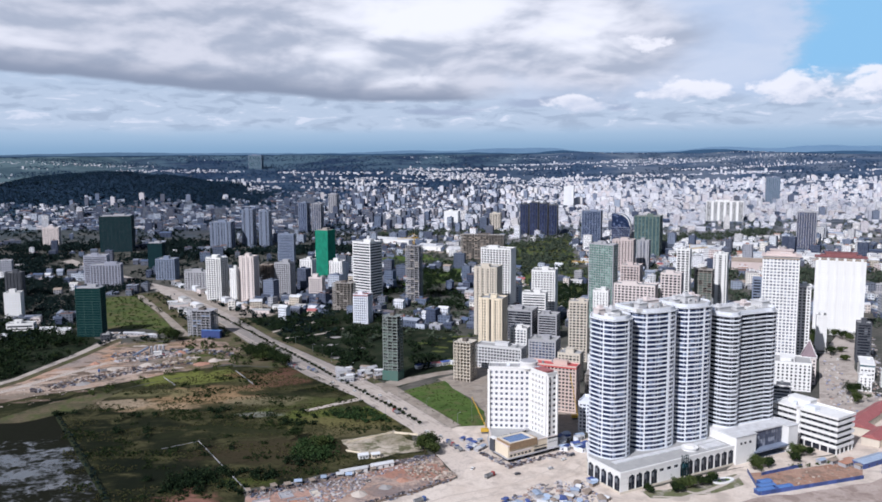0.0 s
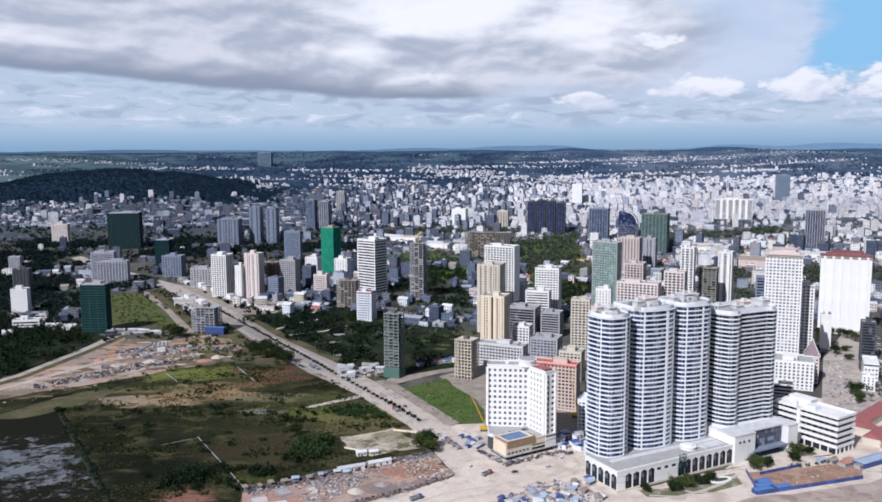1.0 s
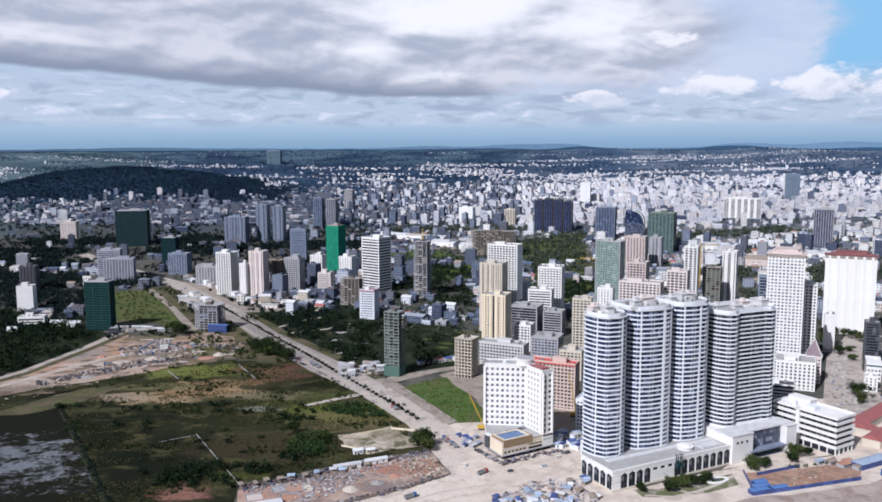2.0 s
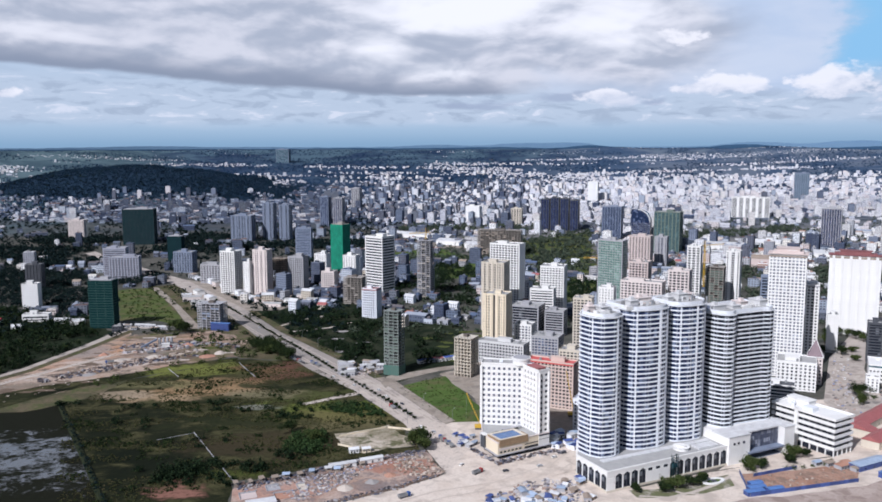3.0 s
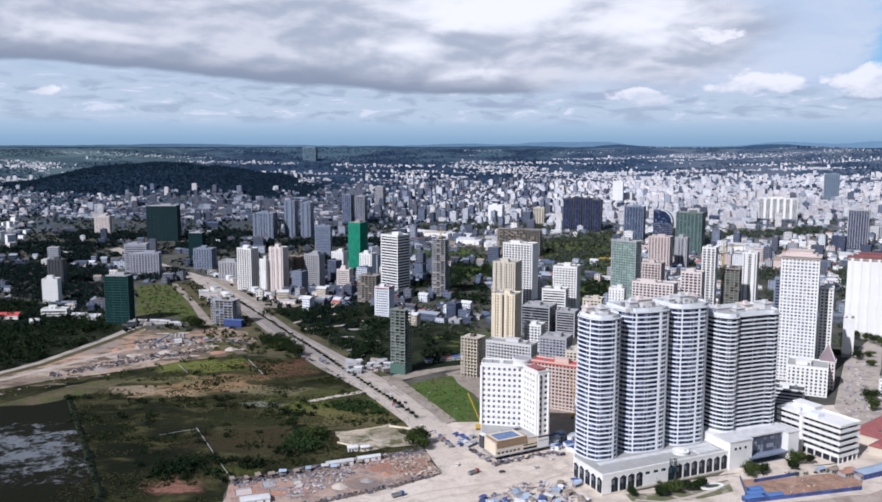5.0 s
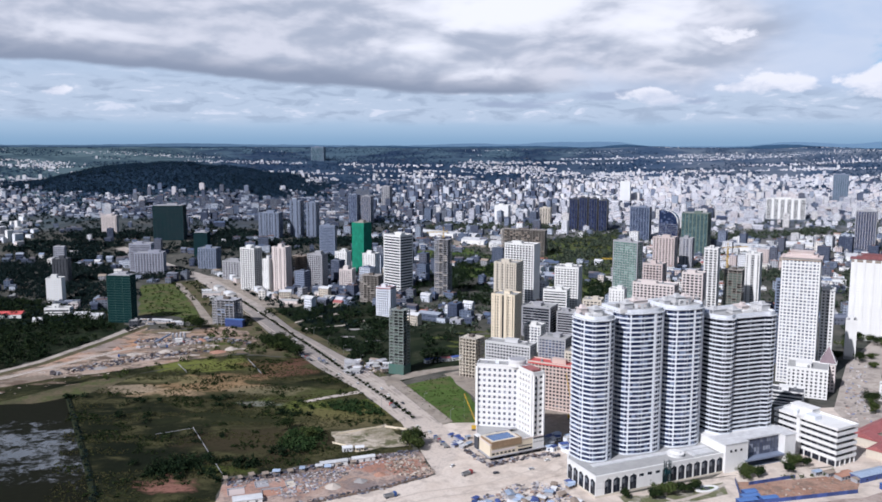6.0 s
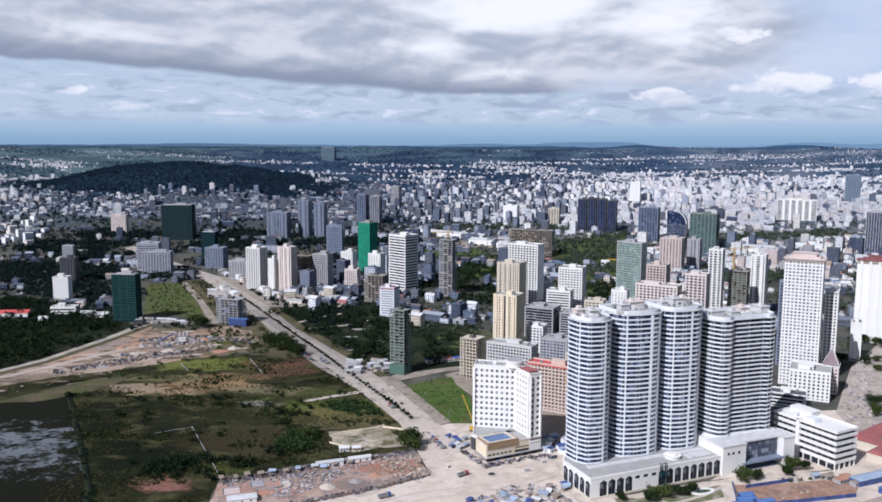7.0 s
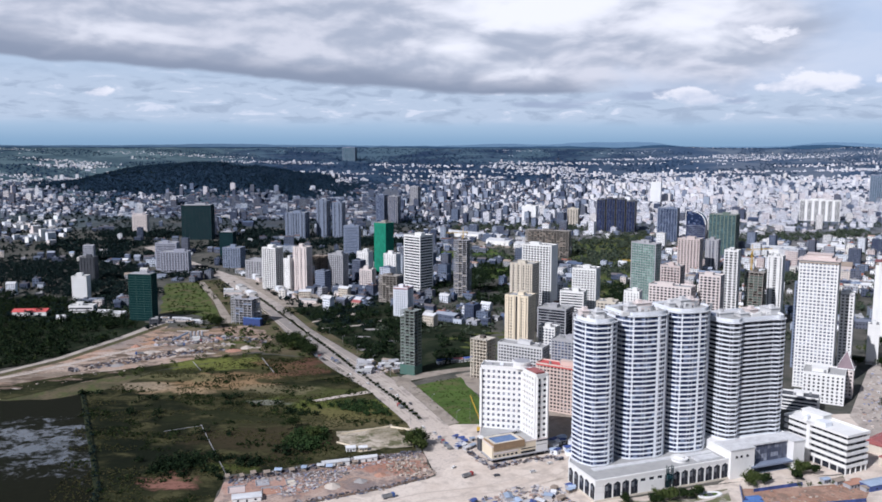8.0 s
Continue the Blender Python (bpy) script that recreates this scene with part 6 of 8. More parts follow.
HILL = [(-1740, 3000), (-1680, 2800), (-1480, 2700), (-1340, 2720), (-1120, 2650), (-900, 2700), (-720, 2720), (-520, 2840), (-330, 2960), (-300, 3120), (-420, 3260), (-640, 3320), (-900, 3330), (-1200, 3320), (-1500, 3320), (-1700, 3200)]


def on_hill(x, y):
    """Below one on the wooded hill, with a ragged rim."""
    return ((x + 1030) / 640) ** 2 + ((y - 3000) / 300) ** 2 + 0.55 * noise.noise(Vector((x / 110, y / 80, 77)))


def taken(x, y, r):
    return any((x - fx) ** 2 + (y - fy) ** 2 < (fr + r * 0.7) ** 2 for fx, fy, fr in FOOT)


class Soup:
    """Verts and faces of a joined mesh."""

    def __init__(self):
        self.v, self.f = [], []

    def quad(self, a, b, c, d):
        n = len(self.v)
        self.v += [a, b, c, d]
        self.f.append((n, n + 1, n + 2, n + 3))

    def block(self, cx, cy, z0, w, d, h, yaw, lid=True):
        c, s = math.cos(yaw), math.sin(yaw)
        n = len(self.v)
        for z in (z0, z0 + h):
            for a, b in ((-1, -1), (1, -1), (1, 1), (-1, 1)):
                self.v.append((cx + a * w / 2 * c - b * d / 2 * s, cy + a * w / 2 * s + b * d / 2 * c, z))
        self.f += [(n, n + 1, n + 5, n + 4), (n + 1, n + 2, n + 6, n + 5), (n + 2, n + 3, n + 7, n + 6), (n + 3, n, n + 4, n + 7)]
        if lid:
            self.f.append((n + 4, n + 5, n + 6, n + 7))

    def gable(self, cx, cy, z0, w, d, h, yaw):
        c, s = math.cos(yaw), math.sin(yaw)
        n = len(self.v)
        pts = [(-w / 2, -d / 2, 0), (w / 2, -d / 2, 0), (w / 2, d / 2, 0), (-w / 2, d / 2, 0), (-w / 2, 0, h), (w / 2, 0, h)]
        for x, y, z in pts:
            self.v.append((cx + x * c - y * s, cy + x * s + y * c, z0 + z))
        self.f += [(n, n + 1, n + 5, n + 4), (n + 2, n + 3, n + 4, n + 5), (n + 1, n + 2, n + 5), (n + 3, n, n + 4)]

    def windows(self, cx, cy, z0, w, d, h, yaw):
        """Panes, a little proud, on the two fronts that face the camera."""
        for ww, dd, turn in ((w, d, 0.0), (d, w, -math.pi / 2)) if cx > -200 else ((w, d, 0.0), (d, w, math.pi / 2)):
            a = yaw + turn
            c, s = math.cos(a), math.sin(a)
            nb, nf = max(1, int(ww / 3.4)), max(1, int(h / 3.3))
            for i in range(nb):
                for j in range(nf):
                    x0 = -ww / 2 + (i + 0.25) * ww / nb
                    x1 = x0 + ww / nb * 0.5
                    z = z0 + j * h / nf + 1.0
                    y = -dd / 2 - 0.05
                    p = [(cx + x * c - y * s, cy + x * s + y * c) for x in (x0, x1)]
                    self.quad((*p[0], z), (*p[1], z), (*p[1], z + 1.5), (*p[0], z + 1.5))

    def finish(self, name, mt, label, category):
        me = bpy.data.meshes.new(name)
        me.from_pydata(self.v, [], self.f)
        me.materials.append(mt)
        return tagged(new(name, me), label, category, kind="stuff")


WALLS = [(0.74, 0.74, 0.74), (0.66, 0.66, 0.66), (0.70, 0.71, 0.74), (0.54, 0.54, 0.55), (0.64, 0.57, 0.52), (0.46, 0.47, 0.50), (0.72, 0.69, 0.64), (0.38, 0.39, 0.42), (0.56, 0.48, 0.46), (0.78, 0.78, 0.79), (0.32, 0.33, 0.37), (0.64, 0.67, 0.71)]
# Cloud shade over the town's left is put into these dark bluish palettes.
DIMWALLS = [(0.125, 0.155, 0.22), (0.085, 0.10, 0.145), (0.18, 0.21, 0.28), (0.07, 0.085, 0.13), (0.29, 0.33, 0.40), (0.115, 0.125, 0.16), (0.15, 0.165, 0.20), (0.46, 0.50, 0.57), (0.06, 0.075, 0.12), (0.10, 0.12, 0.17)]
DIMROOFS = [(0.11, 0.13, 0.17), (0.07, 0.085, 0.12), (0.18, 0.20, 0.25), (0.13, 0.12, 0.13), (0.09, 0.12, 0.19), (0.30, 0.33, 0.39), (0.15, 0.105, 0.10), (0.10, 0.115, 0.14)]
ROOFS = [(0.46, 0.45, 0.44), (0.62, 0.63, 0.64), (0.30, 0.29, 0.29), (0.36, 0.36, 0.37), (0.34, 0.24, 0.20), (0.26, 0.31, 0.40), (0.52, 0.50, 0.47), (0.24, 0.24, 0.25), (0.27, 0.12, 0.09), (0.56, 0.56, 0.58), (0.40, 0.40, 0.42)]
# Narrow bluish palettes: distance haze is painted into far walls and roofs.
HAZEWALLS = [(0.64, 0.64, 0.67), (0.58, 0.585, 0.62), (0.68, 0.68, 0.70), (0.52, 0.53, 0.58), (0.60, 0.56, 0.56), (0.47, 0.48, 0.54), (0.64, 0.62, 0.61), (0.56, 0.53, 0.55)]
HAZEROOFS = [(0.46, 0.46, 0.49), (0.55, 0.55, 0.58), (0.40, 0.41, 0.45), (0.45, 0.40, 0.40), (0.50, 0.50, 0.53), (0.38, 0.41, 0.48)]
WALLFAR = island_material("hazed_house_walls", HAZEWALLS, grain=0.1)
ROOFFAR = island_material("hazed_house_roofs", HAZEROOFS, grain=0.1)
WALLMIX = island_material("house_walls", WALLS, grain=0.25)
WALLDIM = island_material("cloud_dimmed_house_walls", DIMWALLS, grain=0.25)
ROOFDIM = island_material("cloud_dimmed_roofs", DIMROOFS, grain=0.4)
ROOFMIX = island_material("house_roofs", ROOFS, grain=0.4)

rng = random.Random(11)


def spread(n, near, far):
    """Spots for buildings, thinner with distance."""
    out = []
    while len(out) < n:
        u = rng.random()
        if far <= 2400:
            yy = 1 / (1 / near + (1 / far - 1 / near) * u)
        else:
            yy = near + (far - near) * u
        out.append((rng.uniform(-0.66, 0.70) * yy, yy))
    return out


# nearer houses
def house_kind(kind):
    r2 = random.Random(kind + 40)
    w, d = r2.uniform(9, 17), r2.uniform(8, 13)
    fl = r2.choice((2, 2, 3, 3, 4, 5))
    h = fl * 3.3
    wall = (GREY, BEIGE, COOLWHITE, DARKGREY, PINKWHITE, GREY, BEIGE, WHITE)[kind % 8]
    root = thing("house", "", "house", 0, -900, 0, 0, "houses of the low town")
    tagged(root, ("grey", "beige", "bluish white", "dark grey", "pinkish white", "grey", "beige", "white")[kind % 8] + " rendered house of %s floors with %s roof" % (("no", "one", "two", "three", "four", "five")[fl], ("a flat", "a red gable", "a grey gable", "a flat")[kind % 4]))
    part("wall", made(lambda bm: cbox(bm, 0, 0, w, d, -0.5, h)), wall, root)
    nb = int(w / 3.2)
    wm = mesh_of("window", made(lambda bm: box(bm, -0.75, -0.06, 0, 0.75, 0.1, 1.5)), GLASS)
    for j in range(fl):
        for q in range(nb):
            again("window", wm, root, (-w / 2 + (q + 0.5) * w / nb, -d / 2, j * 3.3 + 1.0))
        part("floor_ledge", made(lambda bm: cbox(bm, 0, -0.3, w + 0.4, d + 0.9, j * 3.3 + 3.1, j * 3.3 + 3.35)), wall, root)
    if kind % 4 in (0, 3):
        part("parapet", made(lambda bm: ring_parapet(bm, w + 0.2, d + 0.2, h, 0.9)), wall, root)
        part("roof", made(lambda bm: (cbox(bm, 0, 0, w - 0.8, d - 0.8, h - 0.1, h + 0.2), cbox(bm, w * 0.2, d * 0.15, w * 0.3, d * 0.4, h + 0.2, h + 2.6))), ROOFGREY, root)
    else:
        sp = Soup()
        sp.gable(0, 0, h, w + 1.4, d + 1.4, 3.0, 0)
        me = bpy.data.meshes.new("roof")
        me.from_pydata(sp.v, [], sp.f + [(0, 3, 2, 1)])
        me.materials.append(REDROOF if kind % 8 == 1 else (BROWNCON if kind % 8 == 5 else SHEET))
        again("roof", me, root)
    return root, max(w, d)


KINDS = [house_kind(i) for i in range(16)]
houses = 0
for x, y in spread(4000, 1000, 2150):
    if houses >= 70:
        break
    root, size = KINDS[houses % 16]
    if y > 1560 or taken(x, y, size) or any(inside(x, y, p) for p in OPEN_LAND) or any(inside(x, y, p) for p in WOODS):
        continue
    a = radians((-25 if x > -200 else 8) + rng.choice((0, 0, 90, 0)) * (0 if x < 0 else 0) + rng.uniform(-8, 8))
    copy_thing(root, Matrix.Translation((x, y, 0)) @ Matrix.Rotation(a, 4, "Z"))
    FOOT.append((x, y, size * 0.62))
    houses += 1
for root, _ in KINDS:
    for o in [*root.children_recursive, root]:
        bpy.data.objects.remove(o)

near_w, near_d, near_r, near_o, near_g, far_w, far_r = (Soup() for _ in range(7))
grid = {}
for x, y in spread(10500, 1020, 2350) + spread(56000, 2350, 4780):
    clump = noise.noise(Vector((x / 260, y / 260, 5.0)))
    fine = noise.noise(Vector((x / 90, y / 90, 15.0)))
    far = y > 2350
    z = land(x, y)
    k = max(0.2, (226 - z) / 226) if far else 1.0  # far houses shrink as the ground is raised, to fit the camera's view
    if far:
        strips = noise.noise(Vector((x / 520, y / 110, 25.0)))
        inl = min(1.0, max(0.0, (z - 32) / 100))
        dens = (1.0 + clump * 0.7 + fine * 0.5) * (1 - inl) + inl * (strips * 2.6 - 0.4 + fine * 0.5)
        for qx, qy, rx, ry in ((-1560, 4230, 420, 60), (-1000, 4050, 300, 60), (1700, 4250, 500, 70), (900, 4300, 350, 40), (300, 4150, 260, 40), (-300, 4000, 260, 50)):
            if ((x - qx) / rx) ** 2 + ((y - qy) / ry) ** 2 < 1:
                dens = 0.9
        if x < 0:
            dens -= 0.30
        if rng.random() > dens or on_hill(x, y) < 0.80:
            continue
    else:
        if rng.random() > (0.60 if x > -150 else 0.22) + clump * 0.7 + fine * 0.5:
            continue
    if any(inside(x, y, p) for p in OPEN_LAND) or any(inside(x, y, p) for p in WOODS) or taken(x, y, 8):
        continue
    cell = (12.5 if far and x > -0.03 * y - 60 else 15) * max(0.45, k)
    key = (int(x / cell), int(y / cell), int(cell))
    if key in grid:
        continue
    grid[key] = 1
    w, d = rng.uniform(7, 17), rng.uniform(7, 14)
    if rng.random() < 0.06:
        w, d = w * 2.4, d * 1.6
    h = rng.choice((4, 5, 6.5, 6.5, 9.5, 9.5, 12, 14))
    east_side = x > -0.03 * y - 60 and 1750 < y < 3400
    if rng.random() < (0.12 if east_side else 0.05 if far else 0.08) and clump > (-0.3 if east_side else -0.1):
        h = rng.uniform(18, 38)
        w, d = rng.uniform(12, 22), rng.uniform(10, 16)
    w, d, h = w * k, d * k, h * k
    a = radians((-24 if x > -250 else 6) + 30 * noise.noise(Vector((x / 700, y / 700, 1.0))))
    z -= 0.6
    # The darkened palette is likelier where cloud shade lies.
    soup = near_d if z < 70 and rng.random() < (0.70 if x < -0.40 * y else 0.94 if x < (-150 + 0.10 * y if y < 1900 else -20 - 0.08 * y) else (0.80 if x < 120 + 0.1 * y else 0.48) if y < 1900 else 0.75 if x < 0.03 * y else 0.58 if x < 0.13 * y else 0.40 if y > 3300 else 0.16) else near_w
    # Beyond this distance pale houses take the haze-tinted palette.
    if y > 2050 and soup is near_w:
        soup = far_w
    soup.block(x, y, z, w, d, h, a, True)
    tops = near_o if soup is near_d else far_r if soup is far_w else near_r
    if y < 2700:
        near_g.windows(x, y, z, w, d, h, a)
    if rng.random() < 0.42 and h < 14:
        tops.gable(x, y, z + h + 0.02, w + 1.2 * k, d + 1.2 * k, rng.uniform(1.5, 3.2) * k, a)
    else:
        tops.block(x, y, z + h + 0.02, w * 0.95, d * 0.95, 0.25, a)
        if y < 3300:
            tops.block(x + rng.uniform(-2, 2), y + rng.uniform(-2, 2), z + h + 0.2, w * 0.3, d * 0.35, 2.4 * k, a)
far_w.finish("far_town_houses", WALLFAR, "houses and blocks packed across the far town, haze in their pale colour", "houses")
far_r.finish("far_town_roofs", ROOFFAR, "flat and gabled roofs of the far town, haze in their pale colour", "roofs")
near_w.finish("town_houses", WALLMIX, "pale rendered houses packed across the town", "houses")
near_d.finish("weathered_houses", WALLDIM, "grey houses packed across the town, darkened in colour for cloud shade", "houses")
near_r.finish("town_roofs", ROOFMIX, "flat and gabled roofs in grey, red and blue", "roofs")
near_o.finish("weathered_town_roofs", ROOFDIM, "roofs of sheet and screed, darkened in colour for cloud shade", "roofs")
near_g.finish("town_windows", GLASS, "dark window panes of the town houses", "windows")

# ---- trees and scrub ----
nr = np.random.RandomState(4)


def leaf_cloud(centres, radii, counts, leaf, flat=0.8, lobes=5):
    """Small leaf clumps in uneven lobes round each centre. Returns verts and quads."""
    P = []
    for (cx, cy, cz), r, n in zip(centres, radii, counts):
        lob = nr.normal(0, 0.48, (lobes, 3)) * r * np.array([1, 1, flat * 0.7])
        which = nr.randint(0, lobes, n)
        p = lob[which] + nr.normal(0, 0.30, (n, 3)) * r * np.array([1, 1, flat])
        P.append(p + np.array([cx, cy, cz]))
    P = np.concatenate(P)
    n = len(P)
    a, b = nr.normal(0, 1, (n, 3)), nr.normal(0, 1, (n, 3))
    a /= np.linalg.norm(a, axis=1)[:, None]
    b -= a * (a * b).sum(1)[:, None]
    b /= np.linalg.norm(b, axis=1)[:, None]
    s = leaf * nr.uniform(0.6, 1.35, (n, 1))
    V = np.stack([P - a * s - b * s * 0.6, P + a * s - b * s * 0.6, P + a * s * 0.7 + b * s * 0.7, P - a * s * 0.6 + b * s * 0.6], 1).reshape(-1, 3)
    F = np.arange(4 * n).reshape(-1, 4)
    return V, F


def quick_mesh(name, V, F, mt):
    me = bpy.data.meshes.new(name)
    V, F = np.asarray(V, np.float32), np.asarray(F, np.int32)
    me.vertices.add(len(V))
    me.vertices.foreach_set("co", V.ravel())
    me.loops.add(F.size)
    me.loops.foreach_set("vertex_index", F.ravel())
    me.polygons.add(len(F))
    me.polygons.foreach_set("loop_start", np.arange(0, F.size, 4, dtype=np.int32))
    me.update(calc_edges=True)
    me.materials.append(mt)
    return me


def wood(name, label, spots, rmin, rmax, hmul, per, leaf, mt, fit_view=False):
    cs, rs, ns = [], [], []
    for x, y in spots:
        r = nr.uniform(rmin, rmax)
        # Far trees shrink with the raised ground to fit the camera's view.
        if fit_view:
            r *= max(0.25, (226 - land(x, y)) / 226)
        cs.append((x, y, land(x, y) + r * hmul))
        rs.append(r)
        ns.append(per)
    V, F = leaf_cloud(cs, rs, ns, leaf)
    return tagged(new(name, quick_mesh(name, V, F, mt)), label, "trees", kind="stuff")


def fill(poly, gap, jitter=0.95, keep=1.0):
    xs, ys = [p[0] for p in poly], [p[1] for p in poly]
    out = []
    y = min(ys)
    while y < max(ys):
        x = min(xs)
        while x < max(xs):
            px, py = x + nr.uniform(-jitter, jitter) * gap, y + nr.uniform(-jitter, jitter) * gap
            if nr.rand() < keep and inside(px, py, poly) and not taken(px, py, 0):
                out.append((px, py))
            x += gap
        y += gap
    return out


near_wood = [q for q in fill(WOODS[0], 8.5, keep=0.9) if noise.noise(Vector((q[0] / 55, q[1] / 40, 61))) > -0.22]
wood("wood_by_marsh", "dense dark green trees beside an earth lane", [q for i, q in enumerate(near_wood) if i % 4], 3.6, 6.5, 0.95, 70, 0.85, LEAFDEEP)
wood("light_wood_by_marsh", "lighter green trees among the dark ones", [q for i, q in enumerate(near_wood) if i % 4 == 0], 3.2, 5.5, 0.95, 70, 0.8, LEAFDARK)
groves = []
for i in (1, 2, 3, 16, 17, 18):
    groves += [q for q in fill(WOODS[i], 8.5, keep=0.85) if noise.noise(Vector((q[0] / 45, q[1] / 38, 71))) > -0.08]
wood("grove_trees", "dark green trees on vacant plots", groves, 3.5, 6.0, 0.9, 55, 0.95, LEAFDEEP)
belts = []
for i in (4, 5, 7, 9, 19, 20, 21, 22, 23, 24):
    belts += [q for q in fill(WOODS[i], 12, keep=0.75) if noise.noise(Vector((q[0] / 60, q[1] / 60, 41))) > -0.12]
wood("green_belt_trees", "belts of trees between town quarters", belts, 5, 8, 0.8, 30, 1.6, LEAFBELT)
# Groves on the left: cloud shade comes from their darkened leaf colour.
dusky = []
for i in (10, 11, 12, 13):
    dusky += fill(WOODS[i], 9, keep=0.8)
wood("dusky_grove_trees", "trees between hotels and netted towers, darkened in colour for cloud shade", dusky, 3.5, 6.0, 0.9, 55, 0.95, LEAFDIM)
dusky = []
for i in (6, 8, 14, 15, 25, 26, 27):
    dusky += fill(WOODS[i], 12, keep=0.85)
wood("dusky_belt_trees", "belts of trees between town quarters, darkened in colour for cloud shade", dusky, 5, 8, 0.8, 26, 1.9, LEAFDIM)
wood("hill_trees", "woods over a low hill, haze blue in the leaf colour", [q for q in fill(HILL, 9, keep=0.95) if on_hill(*q) < 1.0], 4, 8, 0.45, 16, 1.5, LEAFHILL)
street = []
for x, y in spread(8200, 960, 2600) + [q for q in spread(9000, 1000, 3000) if q[0] < -120]:
    if not taken(x, y, 0) and not any(inside(x, y, p) for p in OPEN_LAND) and noise.noise(Vector((x / 120, y / 120, 8))) > -0.25:
        street.append((x, y))
wood("dusky_street_trees", "small trees between the houses, darkened in colour for cloud shade", [q for q in street if q[0] < -150 + 0.05 * q[1]], 2.4, 4.8, 0.95, 22, 1.25, LEAFDIM)
wood("street_trees", "small green trees between the houses", [q for q in street if q[0] >= -150 + 0.05 * q[1]], 2.4, 4.8, 0.95, 22, 1.25, LEAFBELT)
inland = []
for x, y in spread(26000, 2400, 4820):
    if noise.noise(Vector((x / 330, y / 200, 3))) > (-0.2 if -0.28 * y < x < 0.12 * y else -0.02) and on_hill(x, y) > 0.9:
        inland.append((x, y))
wood("inland_trees", "woods and scrub on raised ground inland, haze blue in the leaf colour", inland, 6, 12, 0.4, 7, 2.4, LEAFFAR, True)
# scrub in the marsh
scrub = []
SAND = [(-76, 632), (-34, 650), (-14, 621), (-14, 594), (-50, 585), (-76, 600)]
FIELD = [(-320, 712), (-290, 780), (-250, 815), (-200, 848), (-123, 845), (-67, 740), (-25, 651), (-16, 600), (-83, 563), (-138, 535), (-125, 410), (-205, 410)]
for x, y in fill(FIELD, 3.6):
    v = noise.noise(Vector((x / 38, y / 20, 2.0))) + 0.5 * noise.noise(Vector((x / 11, y / 8, 6.0)))
    if v > 0.30 and not inside(x, y, SAND):
        scrub.append((x, y))
wood("marsh_scrub", "low dark scrub in wet grass", scrub, 0.8, 2.0, 0.55, 26, 0.42, LEAFDARK)
tufts = [(x, y) for x, y in fill(FIELD, 2.8) if not inside(x, y, SAND) and noise.noise(Vector((x / 60, y / 24, 12.0))) > 0.0]
wood("marsh_tufts", "dry yellowish grass tufts", tufts, 0.5, 1.0, 0.35, 12, 0.36, LEAFDRY)
clumps = []
for px, py, rr, n in ((-176, 556, 15, 24), (-156, 562, 14, 14), (-186, 545, 10, 12), (-150, 541, 12, 8), (-120, 560, 14, 7), (-100, 582, 12, 6), (-85, 690, 22, 9), (-112, 672, 14, 6), (-190, 708, 12, 4), (-160, 690, 14, 4), (-260, 700, 16, 4), (-320, 712, 8, 4), (-240, 660, 30, 4), (-170, 620, 26, 3)):
    clumps += [(px + nr.normal(0, rr * 0.6), py + nr.normal(0, rr * 0.35)) for _ in range(n)]
wood("marsh_bushes", "broad dark bushes standing in the marsh", clumps, 2.4, 4.8, 0.6, 100, 0.6, LEAFDEEP)
wood("roadside_scrub", "green scrub beside the sandy yard", fill([(-108, 626), (-86, 634), (-77, 606), (-88, 584), (-110, 594)], 3.6, keep=0.95) + fill([(-110, 700), (-60, 705), (-28, 660), (-60, 668)], 5, keep=0.8), 1.8, 3.8, 0.75, 60, 0.6, LEAFGREEN)
wood("lot_scrub", "uneven bright green growth on the vacant lot", fill([(-30, 745), (9, 790), (38, 715), (37, 655), (14, 655)], 3.2, keep=0.35), 0.5, 1.2, 0.35, 14, 0.35, LEAF)
wood("verge_scrub", "scrub on the verges of the avenue and lane", fill([(-352, 984), (-298, 1000), (-250, 1060), (-196, 962), (-130, 840), (-199, 866), (-215, 930)], 11.0, keep=0.4) + fill([(-440, 1310), (-400, 1330), (-262, 1090), (-285, 1030)], 13, keep=0.4), 2.0, 4.2, 0.6, 60, 0.6, LEAFDARK)
wood("field_growth", "uneven green growth on the far field", fill([(-470, 1290), (-428, 1305), (-310, 1040), (-349, 1062), (-388, 1064)], 7, keep=0.5), 0.8, 2.2, 0.4, 20, 0.7, LEAF)
wood("site_scrub", "scrub on the edges of the building site", [(x, y) for x, y in fill([(-300, 1000), (-205, 940), (-190, 850), (-250, 830), (-330, 740), (-310, 800), (-240, 870), (-270, 950)], 5.0) if nr.rand() < 0.16], 1.6, 3.6, 0.6, 50, 0.55, LEAF)


def tree_kind(seed, r, mt):
    """A single tree: tapered trunk, limbs, crown in lobes."""
    r3 = random.Random(seed)
    root = thing("tree", "", "tree", 0, -900)
    th = r * 0.9
    part("trunk", made(lambda bm: cyl(bm, 0, 0, r * 0.075, -0.3, th, 8, r * 0.045)), TRUNK, root)
    for i in range(3 if seed != 3 else 0):
        a = i * 2.1 + r3.uniform(-0.4, 0.4)
        e = (math.cos(a) * r * 0.6, math.sin(a) * r * 0.6, th + r * r3.uniform(0.3, 0.8))
        part("limb", made(lambda bm: beam(bm, (0, 0, th * 0.8), e, r * 0.025)), TRUNK, root)
    V, F = leaf_cloud([(0, 0, th + r * 0.55)], [r], [int(1050 * r / 4.2)], 0.52, 0.75, 12)
    again("crown", quick_mesh("crown", V, F, mt), root)
    return root


